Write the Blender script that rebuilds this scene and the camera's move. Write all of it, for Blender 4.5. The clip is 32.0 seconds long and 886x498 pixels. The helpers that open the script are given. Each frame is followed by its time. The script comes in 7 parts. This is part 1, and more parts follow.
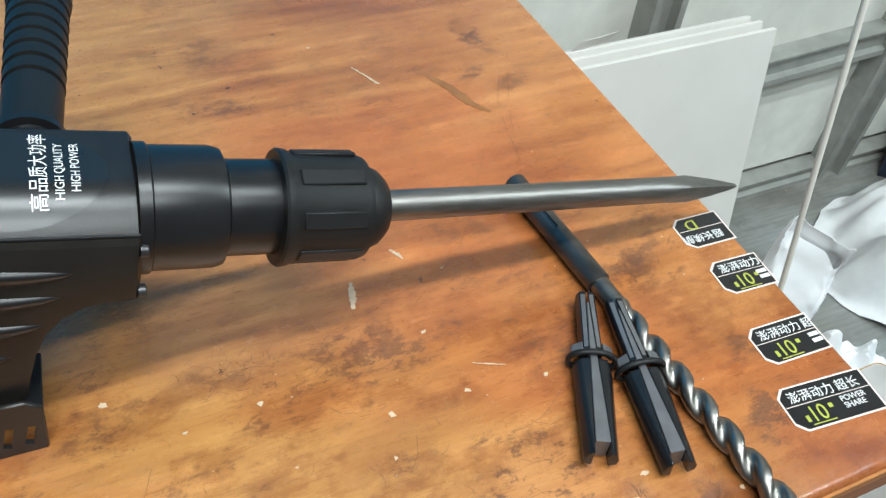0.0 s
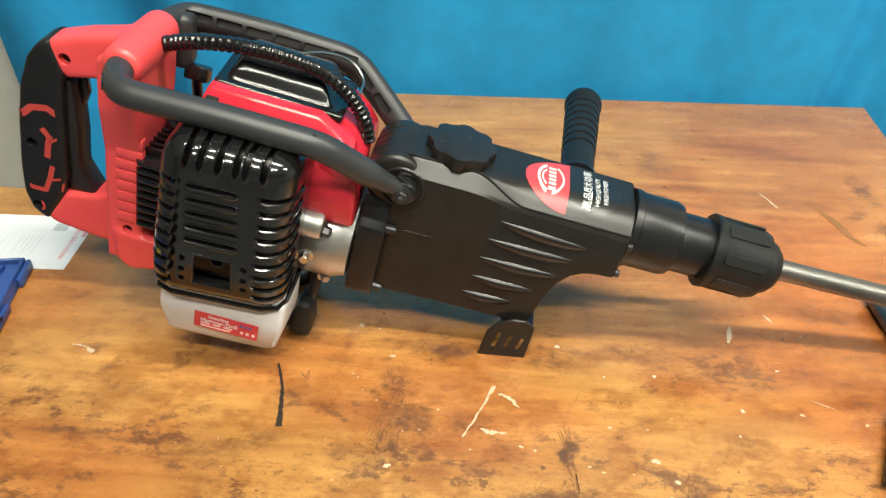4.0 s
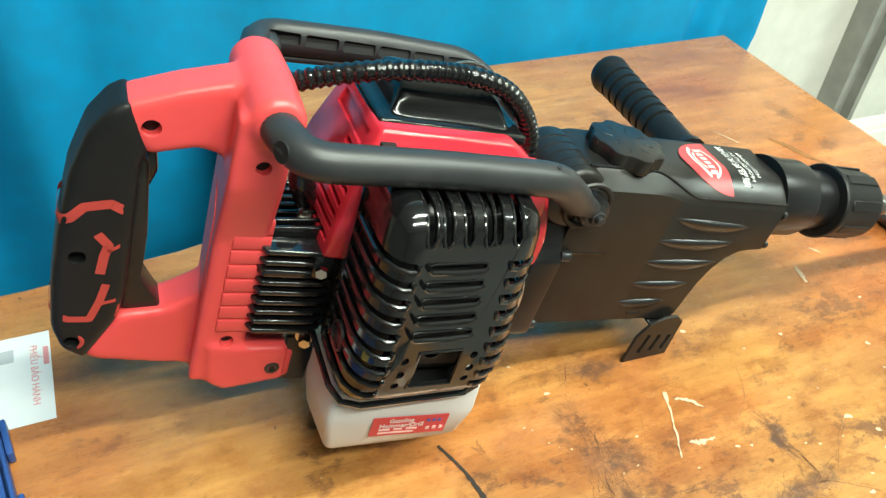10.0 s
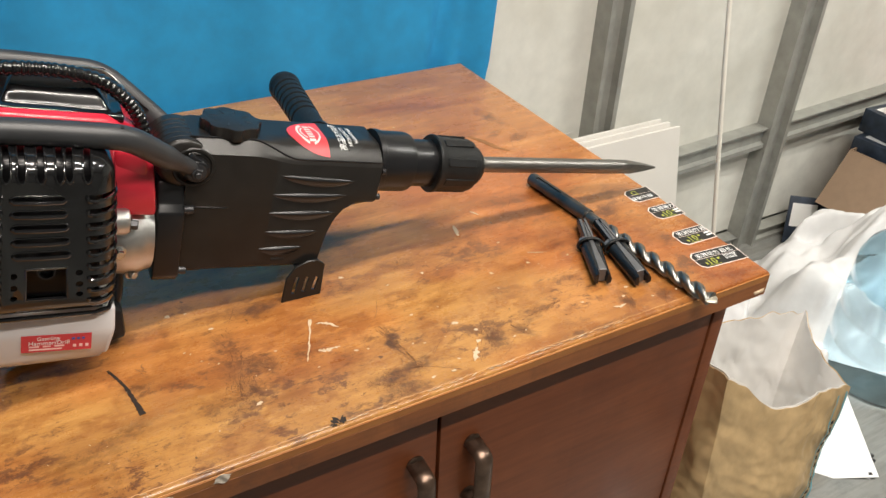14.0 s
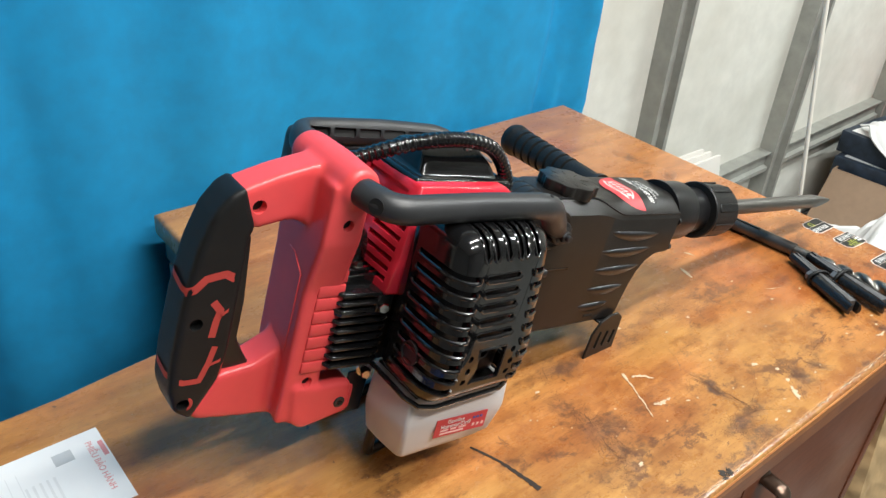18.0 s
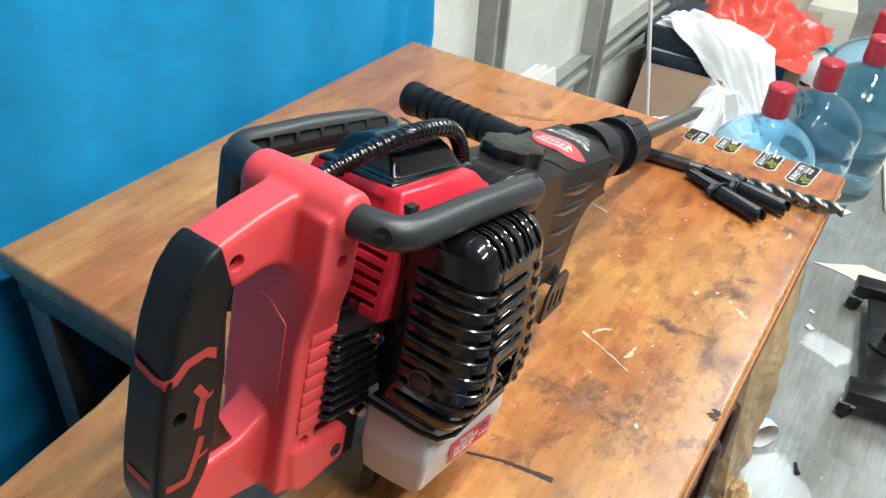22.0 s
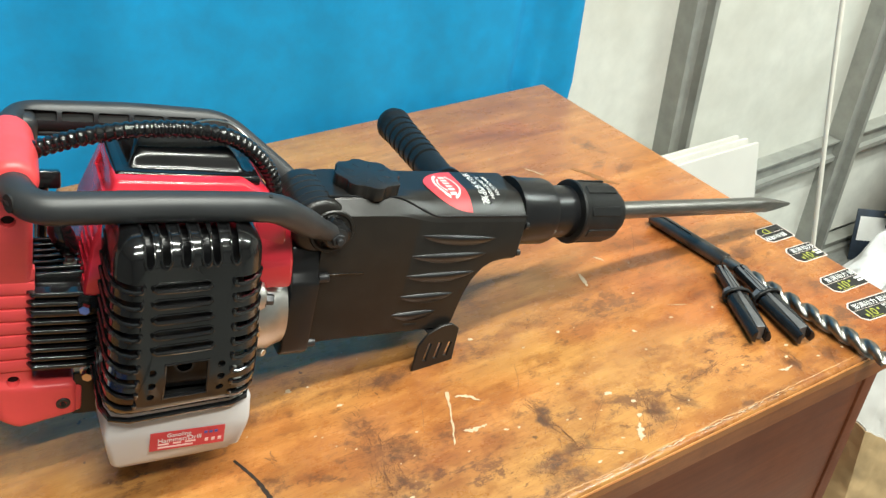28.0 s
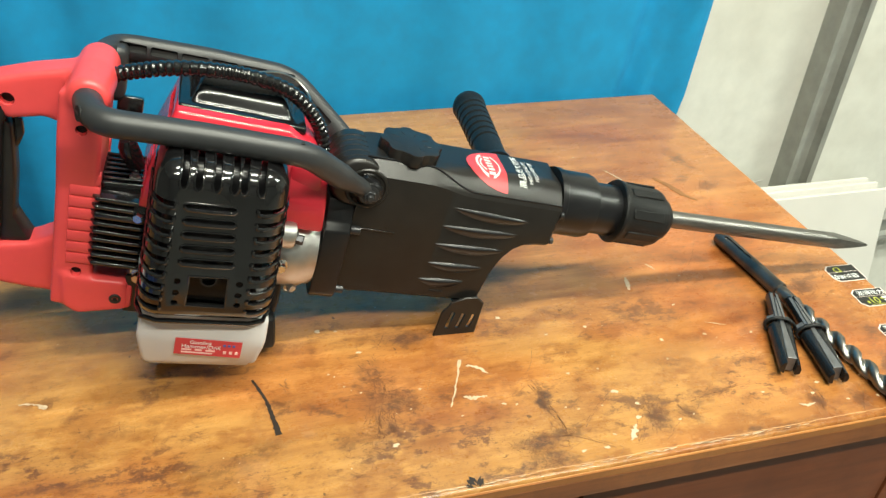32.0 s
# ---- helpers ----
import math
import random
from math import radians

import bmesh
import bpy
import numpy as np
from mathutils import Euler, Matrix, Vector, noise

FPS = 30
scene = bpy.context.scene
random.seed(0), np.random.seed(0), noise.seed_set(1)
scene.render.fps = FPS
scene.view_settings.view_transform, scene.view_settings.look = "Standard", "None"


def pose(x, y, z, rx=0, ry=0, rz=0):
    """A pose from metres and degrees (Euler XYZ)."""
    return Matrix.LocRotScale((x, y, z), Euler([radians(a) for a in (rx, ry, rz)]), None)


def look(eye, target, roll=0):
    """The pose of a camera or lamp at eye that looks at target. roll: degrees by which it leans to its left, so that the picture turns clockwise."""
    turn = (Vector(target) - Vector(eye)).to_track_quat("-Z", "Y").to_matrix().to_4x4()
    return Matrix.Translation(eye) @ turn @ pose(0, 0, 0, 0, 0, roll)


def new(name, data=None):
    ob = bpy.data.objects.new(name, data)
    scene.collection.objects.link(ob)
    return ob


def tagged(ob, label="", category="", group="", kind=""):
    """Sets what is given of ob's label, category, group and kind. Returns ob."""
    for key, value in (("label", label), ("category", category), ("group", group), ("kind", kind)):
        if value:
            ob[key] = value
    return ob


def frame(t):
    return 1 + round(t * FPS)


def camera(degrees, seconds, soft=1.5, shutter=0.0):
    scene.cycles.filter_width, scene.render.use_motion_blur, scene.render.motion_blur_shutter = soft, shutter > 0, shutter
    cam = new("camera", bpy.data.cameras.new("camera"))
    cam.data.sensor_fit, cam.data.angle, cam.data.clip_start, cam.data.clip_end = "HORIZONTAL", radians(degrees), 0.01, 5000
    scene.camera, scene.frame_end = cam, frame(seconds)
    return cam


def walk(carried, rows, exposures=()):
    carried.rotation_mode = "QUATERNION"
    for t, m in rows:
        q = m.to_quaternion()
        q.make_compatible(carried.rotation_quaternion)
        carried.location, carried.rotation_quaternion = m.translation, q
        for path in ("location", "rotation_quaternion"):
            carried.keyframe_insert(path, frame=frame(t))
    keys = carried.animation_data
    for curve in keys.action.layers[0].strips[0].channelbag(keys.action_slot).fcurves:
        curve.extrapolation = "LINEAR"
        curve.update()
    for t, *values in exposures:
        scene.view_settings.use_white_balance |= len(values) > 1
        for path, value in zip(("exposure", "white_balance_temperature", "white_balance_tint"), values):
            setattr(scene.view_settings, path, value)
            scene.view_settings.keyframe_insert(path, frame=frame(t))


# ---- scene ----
cam = camera(58.17, 32.0, 1.4)
PATH = [
    (0, (0.0959, -0.4702, 1.1742), (0.4115, 0.1355, 0.4438), 5.55),
    (0.5, (0.1275, -0.4916, 1.1976), (0.4540, 0.1473, 0.5010), 4.00),
    (1, (0.0778, -0.6039, 1.2271), (0.4080, 0.0742, 0.5705), 3.50),
    (1.5, (0.0297, -0.7039, 1.2617), (0.3320, 0.0141, 0.6347), 3.33),
    (2, (0.0140, -0.7512, 1.2724), (0.2773, -0.0038, 0.6625), 2.94),
    (2.5, (-0.0130, -0.7568, 1.2789), (0.1900, 0.0138, 0.6749), 2.54),
    (3, (-0.0198, -0.7339, 1.2881), (0.0875, 0.0524, 0.6797), 1.57),
    (3.5, (-0.0144, -0.7124, 1.2953), (0.0019, 0.0805, 0.6862), 1.04),
    (4, (-0.0301, -0.7160, 1.2853), (-0.0903, 0.0743, 0.6756), -0.01),
    (4.5, (-0.0682, -0.7047, 1.2908), (-0.1566, 0.0791, 0.6761), 0.02),
    (6.5, (-0.2636, -0.6269, 1.2517), (-0.2612, 0.1531, 0.6259), 1.35),
    (7, (-0.2815, -0.5535, 1.2396), (-0.2585, 0.2056, 0.5891), 2.48),
    (7.5, (-0.3504, -0.5052, 1.2313), (-0.2171, 0.2406, 0.5786), 4.21),
    (8, (-0.4012, -0.5119, 1.2539), (-0.1731, 0.2188, 0.6104), 4.60),
    (8.5, (-0.4007, -0.5241, 1.2604), (-0.1184, 0.1913, 0.6212), 5.01),
    (9, (-0.3879, -0.5331, 1.2548), (-0.0681, 0.1660, 0.6153), 5.34),
    (9.5, (-0.3945, -0.5346, 1.2459), (-0.0606, 0.1553, 0.6036), 5.76),
    (10, (-0.3973, -0.5344, 1.2526), (-0.0544, 0.1539, 0.6132), 5.95),
    (10.5, (-0.3998, -0.5350, 1.2572), (-0.0477, 0.1526, 0.6222), 5.67),
    (11, (-0.3773, -0.5478, 1.2607), (-0.0141, 0.1376, 0.6297), 5.03),
    (11.5, (-0.3011, -0.5810, 1.2665), (0.0714, 0.1018, 0.6379), 3.99),
    (12, (-0.1968, -0.6654, 1.2716), (0.1873, 0.0219, 0.6551), 3.04),
    (12.5, (-0.1350, -0.7411, 1.2638), (0.2711, -0.0557, 0.6595), 3.25),
    (13, (-0.1193, -0.7822, 1.2678), (0.2892, -0.0875, 0.6758), 2.61),
    (13.5, (-0.1475, -0.8060, 1.2753), (0.2628, -0.0999, 0.6982), 2.42),
    (14, (-0.2317, -0.8502, 1.2857), (0.1871, -0.1351, 0.7260), 2.48),
    (14.5, (-0.3121, -0.9063, 1.3043), (0.1005, -0.1773, 0.7582), 2.86),
    (15, (-0.3826, -0.9059, 1.3075), (0.0076, -0.1573, 0.7715), 3.14),
    (15.5, (-0.4237, -0.8580, 1.3033), (-0.0644, -0.0912, 0.7714), 3.88),
    (17.5, (-0.6194, -0.6179, 1.2906), (-0.0690, 0.0311, 0.7655), 5.40),
    (18, (-0.6024, -0.5782, 1.2842), (-0.0373, 0.0607, 0.7623), 4.70),
    (18.5, (-0.6108, -0.5453, 1.2641), (-0.0170, 0.0449, 0.7172), 4.99),
    (19, (-0.6462, -0.5002, 1.2774), (-0.0197, 0.0399, 0.7154), 4.98),
    (19.5, (-0.6016, -0.5134, 1.2737), (0.0263, 0.0151, 0.7024), 4.55),
    (20, (-0.5439, -0.5541, 1.2658), (0.0610, -0.0024, 0.6917), 3.81),
    (20.5, (-0.5407, -0.5608, 1.2662), (0.0511, -0.0000, 0.6871), 3.38),
    (21, (-0.5607, -0.4983, 1.2648), (0.0562, 0.0248, 0.6768), 3.53),
    (21.5, (-0.6056, -0.4275, 1.2776), (0.0516, 0.0422, 0.6882), 3.80),
    (22, (-0.6185, -0.4108, 1.2845), (0.0726, 0.0082, 0.6956), 4.13),
    (22.5, (-0.6206, -0.4180, 1.2801), (0.0915, -0.0385, 0.6894), 4.45),
    (23, (-0.6065, -0.4370, 1.2734), (0.0968, -0.0499, 0.6772), 4.26),
    (23.5, (-0.5416, -0.4969, 1.2642), (0.0959, -0.0093, 0.6677), 2.31),
    (24, (-0.4776, -0.5601, 1.2572), (0.0939, 0.0161, 0.6729), 1.13),
    (24.5, (-0.5171, -0.6299, 1.2755), (0.0216, -0.0142, 0.7004), 0.87),
    (25, (-0.5498, -0.7036, 1.2971), (-0.0226, -0.0681, 0.7329), 1.22),
    (25.5, (-0.5246, -0.7234, 1.3031), (-0.0050, -0.0735, 0.7485), 1.40),
    (26, (-0.4190, -0.7279, 1.3012), (0.0607, -0.0436, 0.7520), 1.66),
    (26.5, (-0.3244, -0.7468, 1.2900), (0.1020, -0.0249, 0.7450), 1.33),
    (28.5, (-0.2998, -0.6547, 1.2807), (0.1039, 0.0637, 0.7141), 1.49),
    (29, (-0.3157, -0.6214, 1.2787), (0.0059, 0.1329, 0.7063), 1.20),
    (29.5, (-0.2596, -0.6092, 1.2837), (-0.0319, 0.1783, 0.7109), 1.61),
    (30, (-0.2061, -0.6157, 1.2724), (-0.0684, 0.1931, 0.7006), 1.80),
    (30.5, (-0.1913, -0.6303, 1.2760), (-0.0880, 0.1840, 0.7047), 1.83),
    (31, (-0.2292, -0.6714, 1.2867), (-0.1073, 0.1407, 0.7160), 2.28),
    (31.5, (-0.2553, -0.7312, 1.2861), (-0.0796, 0.0673, 0.7103), 3.36),
    (32, (-0.2225, -0.7745, 1.2875), (0.0265, 0.0104, 0.7202), 4.02),
]
walk(cam, [(t, look(e, a, r)) for t, e, a, r in PATH],
     [(0, 0.1, 5620, 3), (1, 0.0, 6100, 7), (2, 0.06, 6350, 8), (3, 0.42, 6500, 3), (4, 0.48, 6800, 3), (7, 0.61, 6850, 6), (8, 0.74, 6500, -1), (9, 0.75, 6120, -10), (10, 0.72, 6300, -9), (11, 0.63, 6250, -6), (12, 0.38, 6080, 4), (13, 0.11, 6700, 12), (14, 0.13, 6750, 13), (15, 0.35, 7050, 13), (18, 0.35, 6180, 9), (19, 0.4, 6180, 9), (20, 0.36, 6200, 7), (21, 0.40, 5850, 6), (22, 0.44, 5850, 7), (23, 0.42, 5900, 8), (24, 0.46, 6000, 1), (25, 0.39, 6420, 7), (26, 0.35, 6530, 7), (29, 0.54, 6200, -2), (30, 0.49, 6520, -3), (31, 0.55, 6720, -2), (32, 0.47, 6720, -2)])

# ---- world and light ----
world = bpy.data.worlds.new("room_air")
scene.world = world
world.use_nodes = True
world.node_tree.nodes["Background"].inputs[0].default_value = (0.75, 0.86, 1.0, 1)
world.node_tree.nodes["Background"].inputs[1].default_value = 0.12
scene.view_settings.exposure = 0.0


def tube_light(name, x, y, z, length, watts, colour):
    lamp = bpy.data.lights.new(name, "AREA")
    lamp.shape, lamp.size, lamp.size_y, lamp.energy, lamp.color = "RECTANGLE", length, 0.05, watts, colour
    ob = new(name, lamp)
    ob.matrix_world = pose(x, y, z)
    return ob


tube_light("tube_lamp_front", 0.15, -1.42, 2.60, 1.5, 37, (1.0, 0.96, 0.88))
tube_light("tube_lamp_middle", 0.45, -0.62, 2.60, 1.5, 38, (1.0, 0.96, 0.88))
tube_light("tube_lamp_far", 2.6, -0.9, 2.60, 1.5, 45, (0.97, 1.0, 0.94))


# ---- materials ----
def nodes_of(name):
    m = bpy.data.materials.new(name)
    m.use_nodes = True
    nt = m.node_tree
    return m, nt, nt.nodes["Principled BSDF"]


def ramp(nt, stops):
    r = nt.nodes.new("ShaderNodeValToRGB")
    while len(r.color_ramp.elements) < len(stops):
        r.color_ramp.elements.new(0.5)
    for e, (p, c) in zip(r.color_ramp.elements, stops):
        e.position, e.color = p, (*c, 1) if len(c) == 3 else c
    return r


def noise_node(nt, scale, detail=4, stretch=(1, 1, 1), rough=0.55, coords="Object"):
    tc = nt.nodes.new("ShaderNodeTexCoord")
    mp = nt.nodes.new("ShaderNodeMapping")
    mp.inputs["Scale"].default_value = stretch
    n = nt.nodes.new("ShaderNodeTexNoise")
    n.inputs["Scale"].default_value, n.inputs["Detail"].default_value, n.inputs["Roughness"].default_value = scale, detail, rough
    nt.links.new(tc.outputs[coords], mp.inputs["Vector"])
    nt.links.new(mp.outputs["Vector"], n.inputs["Vector"])
    return n


def mix(nt, fac, a, b, kind="MIX"):
    m = nt.nodes.new("ShaderNodeMix")
    m.data_type, m.blend_type = "RGBA", kind
    for sock, v in ((m.inputs[0], fac), (m.inputs[6], a), (m.inputs[7], b)):
        if isinstance(v, (int, float)):
            sock.default_value = v
        elif isinstance(v, tuple):
            sock.default_value = (*v, 1)
        else:
            nt.links.new(v, sock)
    return m.outputs[2]


def surface(name, base, rough=0.5, metal=0.0, var=0.12, scale=40, bump=0.0, bump_scale=300, stretch=(1, 1, 1), coat=0.0, dirt=None, dirt_amount=0.3, spec=0.5):
    """A plain procedural surface: two scales of tone, uneven gloss, fine relief."""
    m, nt, b = nodes_of(name)
    n1, n2 = noise_node(nt, scale, 5, stretch), noise_node(nt, scale * 0.13, 3, stretch)
    lo, hi = tuple(c * (1 - var) for c in base), tuple(min(1, c * (1 + var)) for c in base)
    r1 = ramp(nt, [(0.3, lo), (0.7, hi)])
    nt.links.new(n1.outputs[0], r1.inputs[0])
    col = r1.outputs[0]
    r2 = ramp(nt, [(0.35, (0, 0, 0)), (0.7, (1, 1, 1))])
    nt.links.new(n2.outputs[0], r2.inputs[0])
    if dirt:
        mul = nt.nodes.new("ShaderNodeMath")
        mul.operation = "MULTIPLY"
        mul.inputs[1].default_value = dirt_amount
        nt.links.new(r2.outputs[0], mul.inputs[0])
        col = mix(nt, mul.outputs[0], col, dirt)
    nt.links.new(col, b.inputs["Base Color"])
    rr = nt.nodes.new("ShaderNodeMapRange")
    rr.inputs[3].default_value, rr.inputs[4].default_value = max(0.02, rough * 0.85), min(1, rough * 1.18)
    nt.links.new(n1.outputs[0], rr.inputs[0])
    nt.links.new(rr.outputs[0], b.inputs["Roughness"])
    b.inputs["Metallic"].default_value = metal
    b.inputs["Specular IOR Level"].default_value = spec
    if coat:
        b.inputs["Coat Weight"].default_value, b.inputs["Coat Roughness"].default_value = coat, 0.12
    if bump:
        nb = noise_node(nt, bump_scale, 3)
        bp = nt.nodes.new("ShaderNodeBump")
        bp.inputs["Strength"].default_value, bp.inputs["Distance"].default_value = bump, 0.001
        nt.links.new(nb.outputs[0], bp.inputs["Height"])
        nt.links.new(bp.outputs[0], b.inputs["Normal"])
    return m


def wood_material(name, pale, deep, dark, gloss, worn=1.0):
    m, nt, b = nodes_of(name)
    grain = noise_node(nt, 9, 6, (1.2, 14, 14), 0.6)
    broad = noise_node(nt, 3.2, 4, (1, 1.8, 1), 0.6)
    r1 = ramp(nt, [(0.28, deep), (0.5, tuple((p + d) / 2 for p, d in zip(pale, deep))), (0.72, pale)])
    nt.links.new(grain.outputs[0], r1.inputs[0])
    r2 = ramp(nt, [(0.35, (0.74, 0.66, 0.60)), (0.62, (1.06, 1.04, 1.02))])
    nt.links.new(broad.outputs[0], r2.inputs[0])
    col = mix(nt, 1.0, r1.outputs[0], r2.outputs[0], "MULTIPLY")
    # lengthwise staves with a tone of their own
    tc = nt.nodes.new("ShaderNodeTexCoord")
    brick = nt.nodes.new("ShaderNodeTexBrick")
    brick.inputs["Scale"].default_value = 1.0
    brick.inputs["Brick Width"].default_value, brick.inputs["Row Height"].default_value, brick.inputs["Mortar Size"].default_value = 0.52, 0.061, 0.0
    brick.inputs["Color1"].default_value, brick.inputs["Color2"].default_value = (0.80, 0.74, 0.70, 1), (1.0, 1.0, 1.0, 1)
    nt.links.new(tc.outputs["Object"], brick.inputs["Vector"])
    col = mix(nt, 0.75, col, mix(nt, 1.0, col, brick.outputs[0], "MULTIPLY"))
    # dark grime patches and smears
    g1, g2 = noise_node(nt, 7, 8, (1, 1.3, 1), 0.68), noise_node(nt, 26, 6, (1, 1, 1), 0.75)
    gm = nt.nodes.new("ShaderNodeMath")
    gm.operation = "MULTIPLY"
    nt.links.new(g1.outputs[0], gm.inputs[0])
    nt.links.new(g2.outputs[0], gm.inputs[1])
    gr = ramp(nt, [(0.25, (0, 0, 0)), (0.30, (0.22 * worn,) * 3), (0.42, (0.85 * worn,) * 3)])
    nt.links.new(gm.outputs[0], gr.inputs[0])
    col = mix(nt, gr.outputs[0], col, dark)
    # thin dark scratches
    sc = noise_node(nt, 14, 3, (1, 5, 1), 0.5)
    sr = ramp(nt, [(0.492, (0, 0, 0)), (0.5, (0.5 * worn,) * 3), (0.508, (0, 0, 0))])
    nt.links.new(sc.outputs[0], sr.inputs[0])
    msk = ramp(nt, [(0.5, (0, 0, 0)), (0.62, (1, 1, 1))])
    nt.links.new(g1.outputs[0], msk.inputs[0])
    col = mix(nt, mix(nt, 1.0, sr.outputs[0], msk.outputs[0], "MULTIPLY"), col, dark)
    # pale chips of paint
    vo = nt.nodes.new("ShaderNodeTexVoronoi")
    vo.inputs["Scale"].default_value = 34
    wob = noise_node(nt, 60, 3)
    add = nt.nodes.new("ShaderNodeMix")
    add.data_type = "VECTOR"
    add.inputs[0].default_value = 0.035
    nt.links.new(tc.outputs["Object"], add.inputs[4])
    nt.links.new(wob.outputs[1], add.inputs[5])
    nt.links.new(add.outputs[1], vo.inputs["Vector"])
    vr = ramp(nt, [(0.055, (1, 1, 1)), (0.075, (0, 0, 0))])
    nt.links.new(vo.outputs["Distance"], vr.inputs[0])
    pick = nt.nodes.new("ShaderNodeMath")
    pick.operation = "GREATER_THAN"
    pick.inputs[1].default_value = 0.80 if worn > 0.5 else 2.0
    nt.links.new(vo.outputs["Color"], pick.inputs[0])
    col = mix(nt, mix(nt, 1.0, vr.outputs[0], pick.outputs[0], "MULTIPLY"), col, (0.74, 0.62, 0.46))
    nt.links.new(col, b.inputs["Base Color"])
    rr = nt.nodes.new("ShaderNodeMapRange")
    rr.inputs[3].default_value, rr.inputs[4].default_value = gloss - 0.1, gloss + 0.25
    nt.links.new(g1.outputs[0], rr.inputs[0])
    nt.links.new(rr.outputs[0], b.inputs["Roughness"])
    bp = nt.nodes.new("ShaderNodeBump")
    bp.inputs["Strength"].default_value, bp.inputs["Distance"].default_value = 0.12, 0.001
    nt.links.new(grain.outputs[0], bp.inputs["Height"])
    nt.links.new(bp.outputs[0], b.inputs["Normal"])
    return m


def desk_wood():
    """Lacquered staves, yellow to reddish, with grime, smoky stains and wear of their own shapes, and brighter light
    painted on the back half.
    """
    m, nt, b = nodes_of("table_wood")
    tc = nt.nodes.new("ShaderNodeTexCoord")
    lk = nt.links.new

    def mathn(op, a, c=0.0):
        n = nt.nodes.new("ShaderNodeMath")
        n.operation = op
        for s, v in zip(n.inputs, (a, c)):
            if isinstance(v, (int, float)):
                s.default_value = v
            else:
                lk(v, s)
        return n.outputs[0]

    def stepped(v, lo, hi, out=1.0):
        n = nt.nodes.new("ShaderNodeMapRange")
        n.interpolation_type = "SMOOTHSTEP"
        n.inputs[1].default_value, n.inputs[2].default_value, n.inputs[4].default_value = lo, hi, out
        lk(v, n.inputs[0])
        return n.outputs[0]

    # figure: fine grain, wavy bands and broad patches from yellow to red
    grain = noise_node(nt, 8, 8, (1.0, 9, 9), 0.62).outputs[0]
    fine = noise_node(nt, 40, 4, (1.0, 26, 26), 0.6).outputs[0]
    figure = noise_node(nt, 7, 6, (0.9, 2.2, 1), 0.62).outputs[0]
    broad = noise_node(nt, 3.0, 3, (1, 1.7, 1), 0.55).outputs[0]
    r1 = ramp(nt, [(0.32, (0.238, 0.097, 0.028)), (0.43, (0.338, 0.152, 0.041)), (0.55, (0.432, 0.214, 0.060)), (0.68, (0.560, 0.305, 0.097))])
    lk(mathn("ADD", mathn("MULTIPLY", grain, 0.45), mathn("MULTIPLY", figure, 0.55)), r1.inputs[0])
    col = r1.outputs[0]
    red = mix(nt, 1.0, col, (0.92, 0.74, 0.70), "MULTIPLY")
    col = mix(nt, stepped(broad, 0.44, 0.60), col, red)
    brick = nt.nodes.new("ShaderNodeTexBrick")
    brick.inputs["Scale"].default_value = 1.0
    brick.inputs["Brick Width"].default_value, brick.inputs["Row Height"].default_value, brick.inputs["Mortar Size"].default_value = 0.47, 0.064, 0.0
    brick.inputs["Color1"].default_value, brick.inputs["Color2"].default_value = (0.84, 0.78, 0.74, 1), (1.05, 1.05, 1.05, 1)
    lk(tc.outputs["Object"], brick.inputs["Vector"])
    col = mix(nt, 0.7, col, mix(nt, 1.0, col, brick.outputs[0], "MULTIPLY"))
    pores = ramp(nt, [(0.30, (0.55, 0.45, 0.40)), (0.42, (1, 1, 1))])
    lk(fine, pores.inputs[0])
    col = mix(nt, 0.6, col, mix(nt, 1.0, col, pores.outputs[0], "MULTIPLY"))

    # smoky stains at their places
    warp = noise_node(nt, 16, 5, (1, 1, 1), 0.65)
    wv = nt.nodes.new("ShaderNodeMix")
    wv.data_type = "VECTOR"
    wv.inputs[0].default_value = 0.055
    lk(tc.outputs["Object"], wv.inputs[4])
    lk(warp.outputs[1], wv.inputs[5])
    total = None
    for x, y, rx, ry, turn, k in STAINS:
        mp = nt.nodes.new("ShaderNodeMapping")
        mp.vector_type = "TEXTURE"
        mp.inputs["Location"].default_value = (x * 0.945 + 0.0275, y * 0.945 + 0.0275, 0.74)
        mp.inputs["Rotation"].default_value = (0, 0, radians(turn))
        mp.inputs["Scale"].default_value = (rx, ry, 1.0)
        ln = nt.nodes.new("ShaderNodeVectorMath")
        ln.operation = "LENGTH"
        lk(wv.outputs[1], mp.inputs["Vector"])
        lk(mp.outputs["Vector"], ln.inputs[0])
        s = stepped(ln.outputs["Value"], 1.25, 0.25, k)
        total = s if total is None else mathn("MAXIMUM", total, s)
    streak = noise_node(nt, 46, 9, (1.0, 1.3, 1), 0.80).outputs[0]
    veil = noise_node(nt, 20, 6, (1.0, 1.6, 1), 0.70).outputs[0]
    smoky = mathn("MULTIPLY", total, stepped(veil, 0.36, 0.60))
    col = mix(nt, mathn("MULTIPLY", smoky, 0.50), col, (0.15, 0.060, 0.024))
    col = mix(nt, mathn("MULTIPLY", mathn("MULTIPLY", total, stepped(streak, 0.46, 0.57)), 0.90), col, (0.060, 0.027, 0.015))
    # grime all over, in patches
    g1, g2 = noise_node(nt, 13, 9, (1, 1.4, 1), 0.74).outputs[0], noise_node(nt, 34, 7, (1, 1.6, 1), 0.78).outputs[0]
    grime = mathn("MULTIPLY", stepped(g1, 0.495, 0.60, 0.85), stepped(g2, 0.485, 0.545))
    # the front half, where the work is done, is the most worn; the mask also places the back half's painted light
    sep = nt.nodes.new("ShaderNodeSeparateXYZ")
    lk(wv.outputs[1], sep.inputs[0])
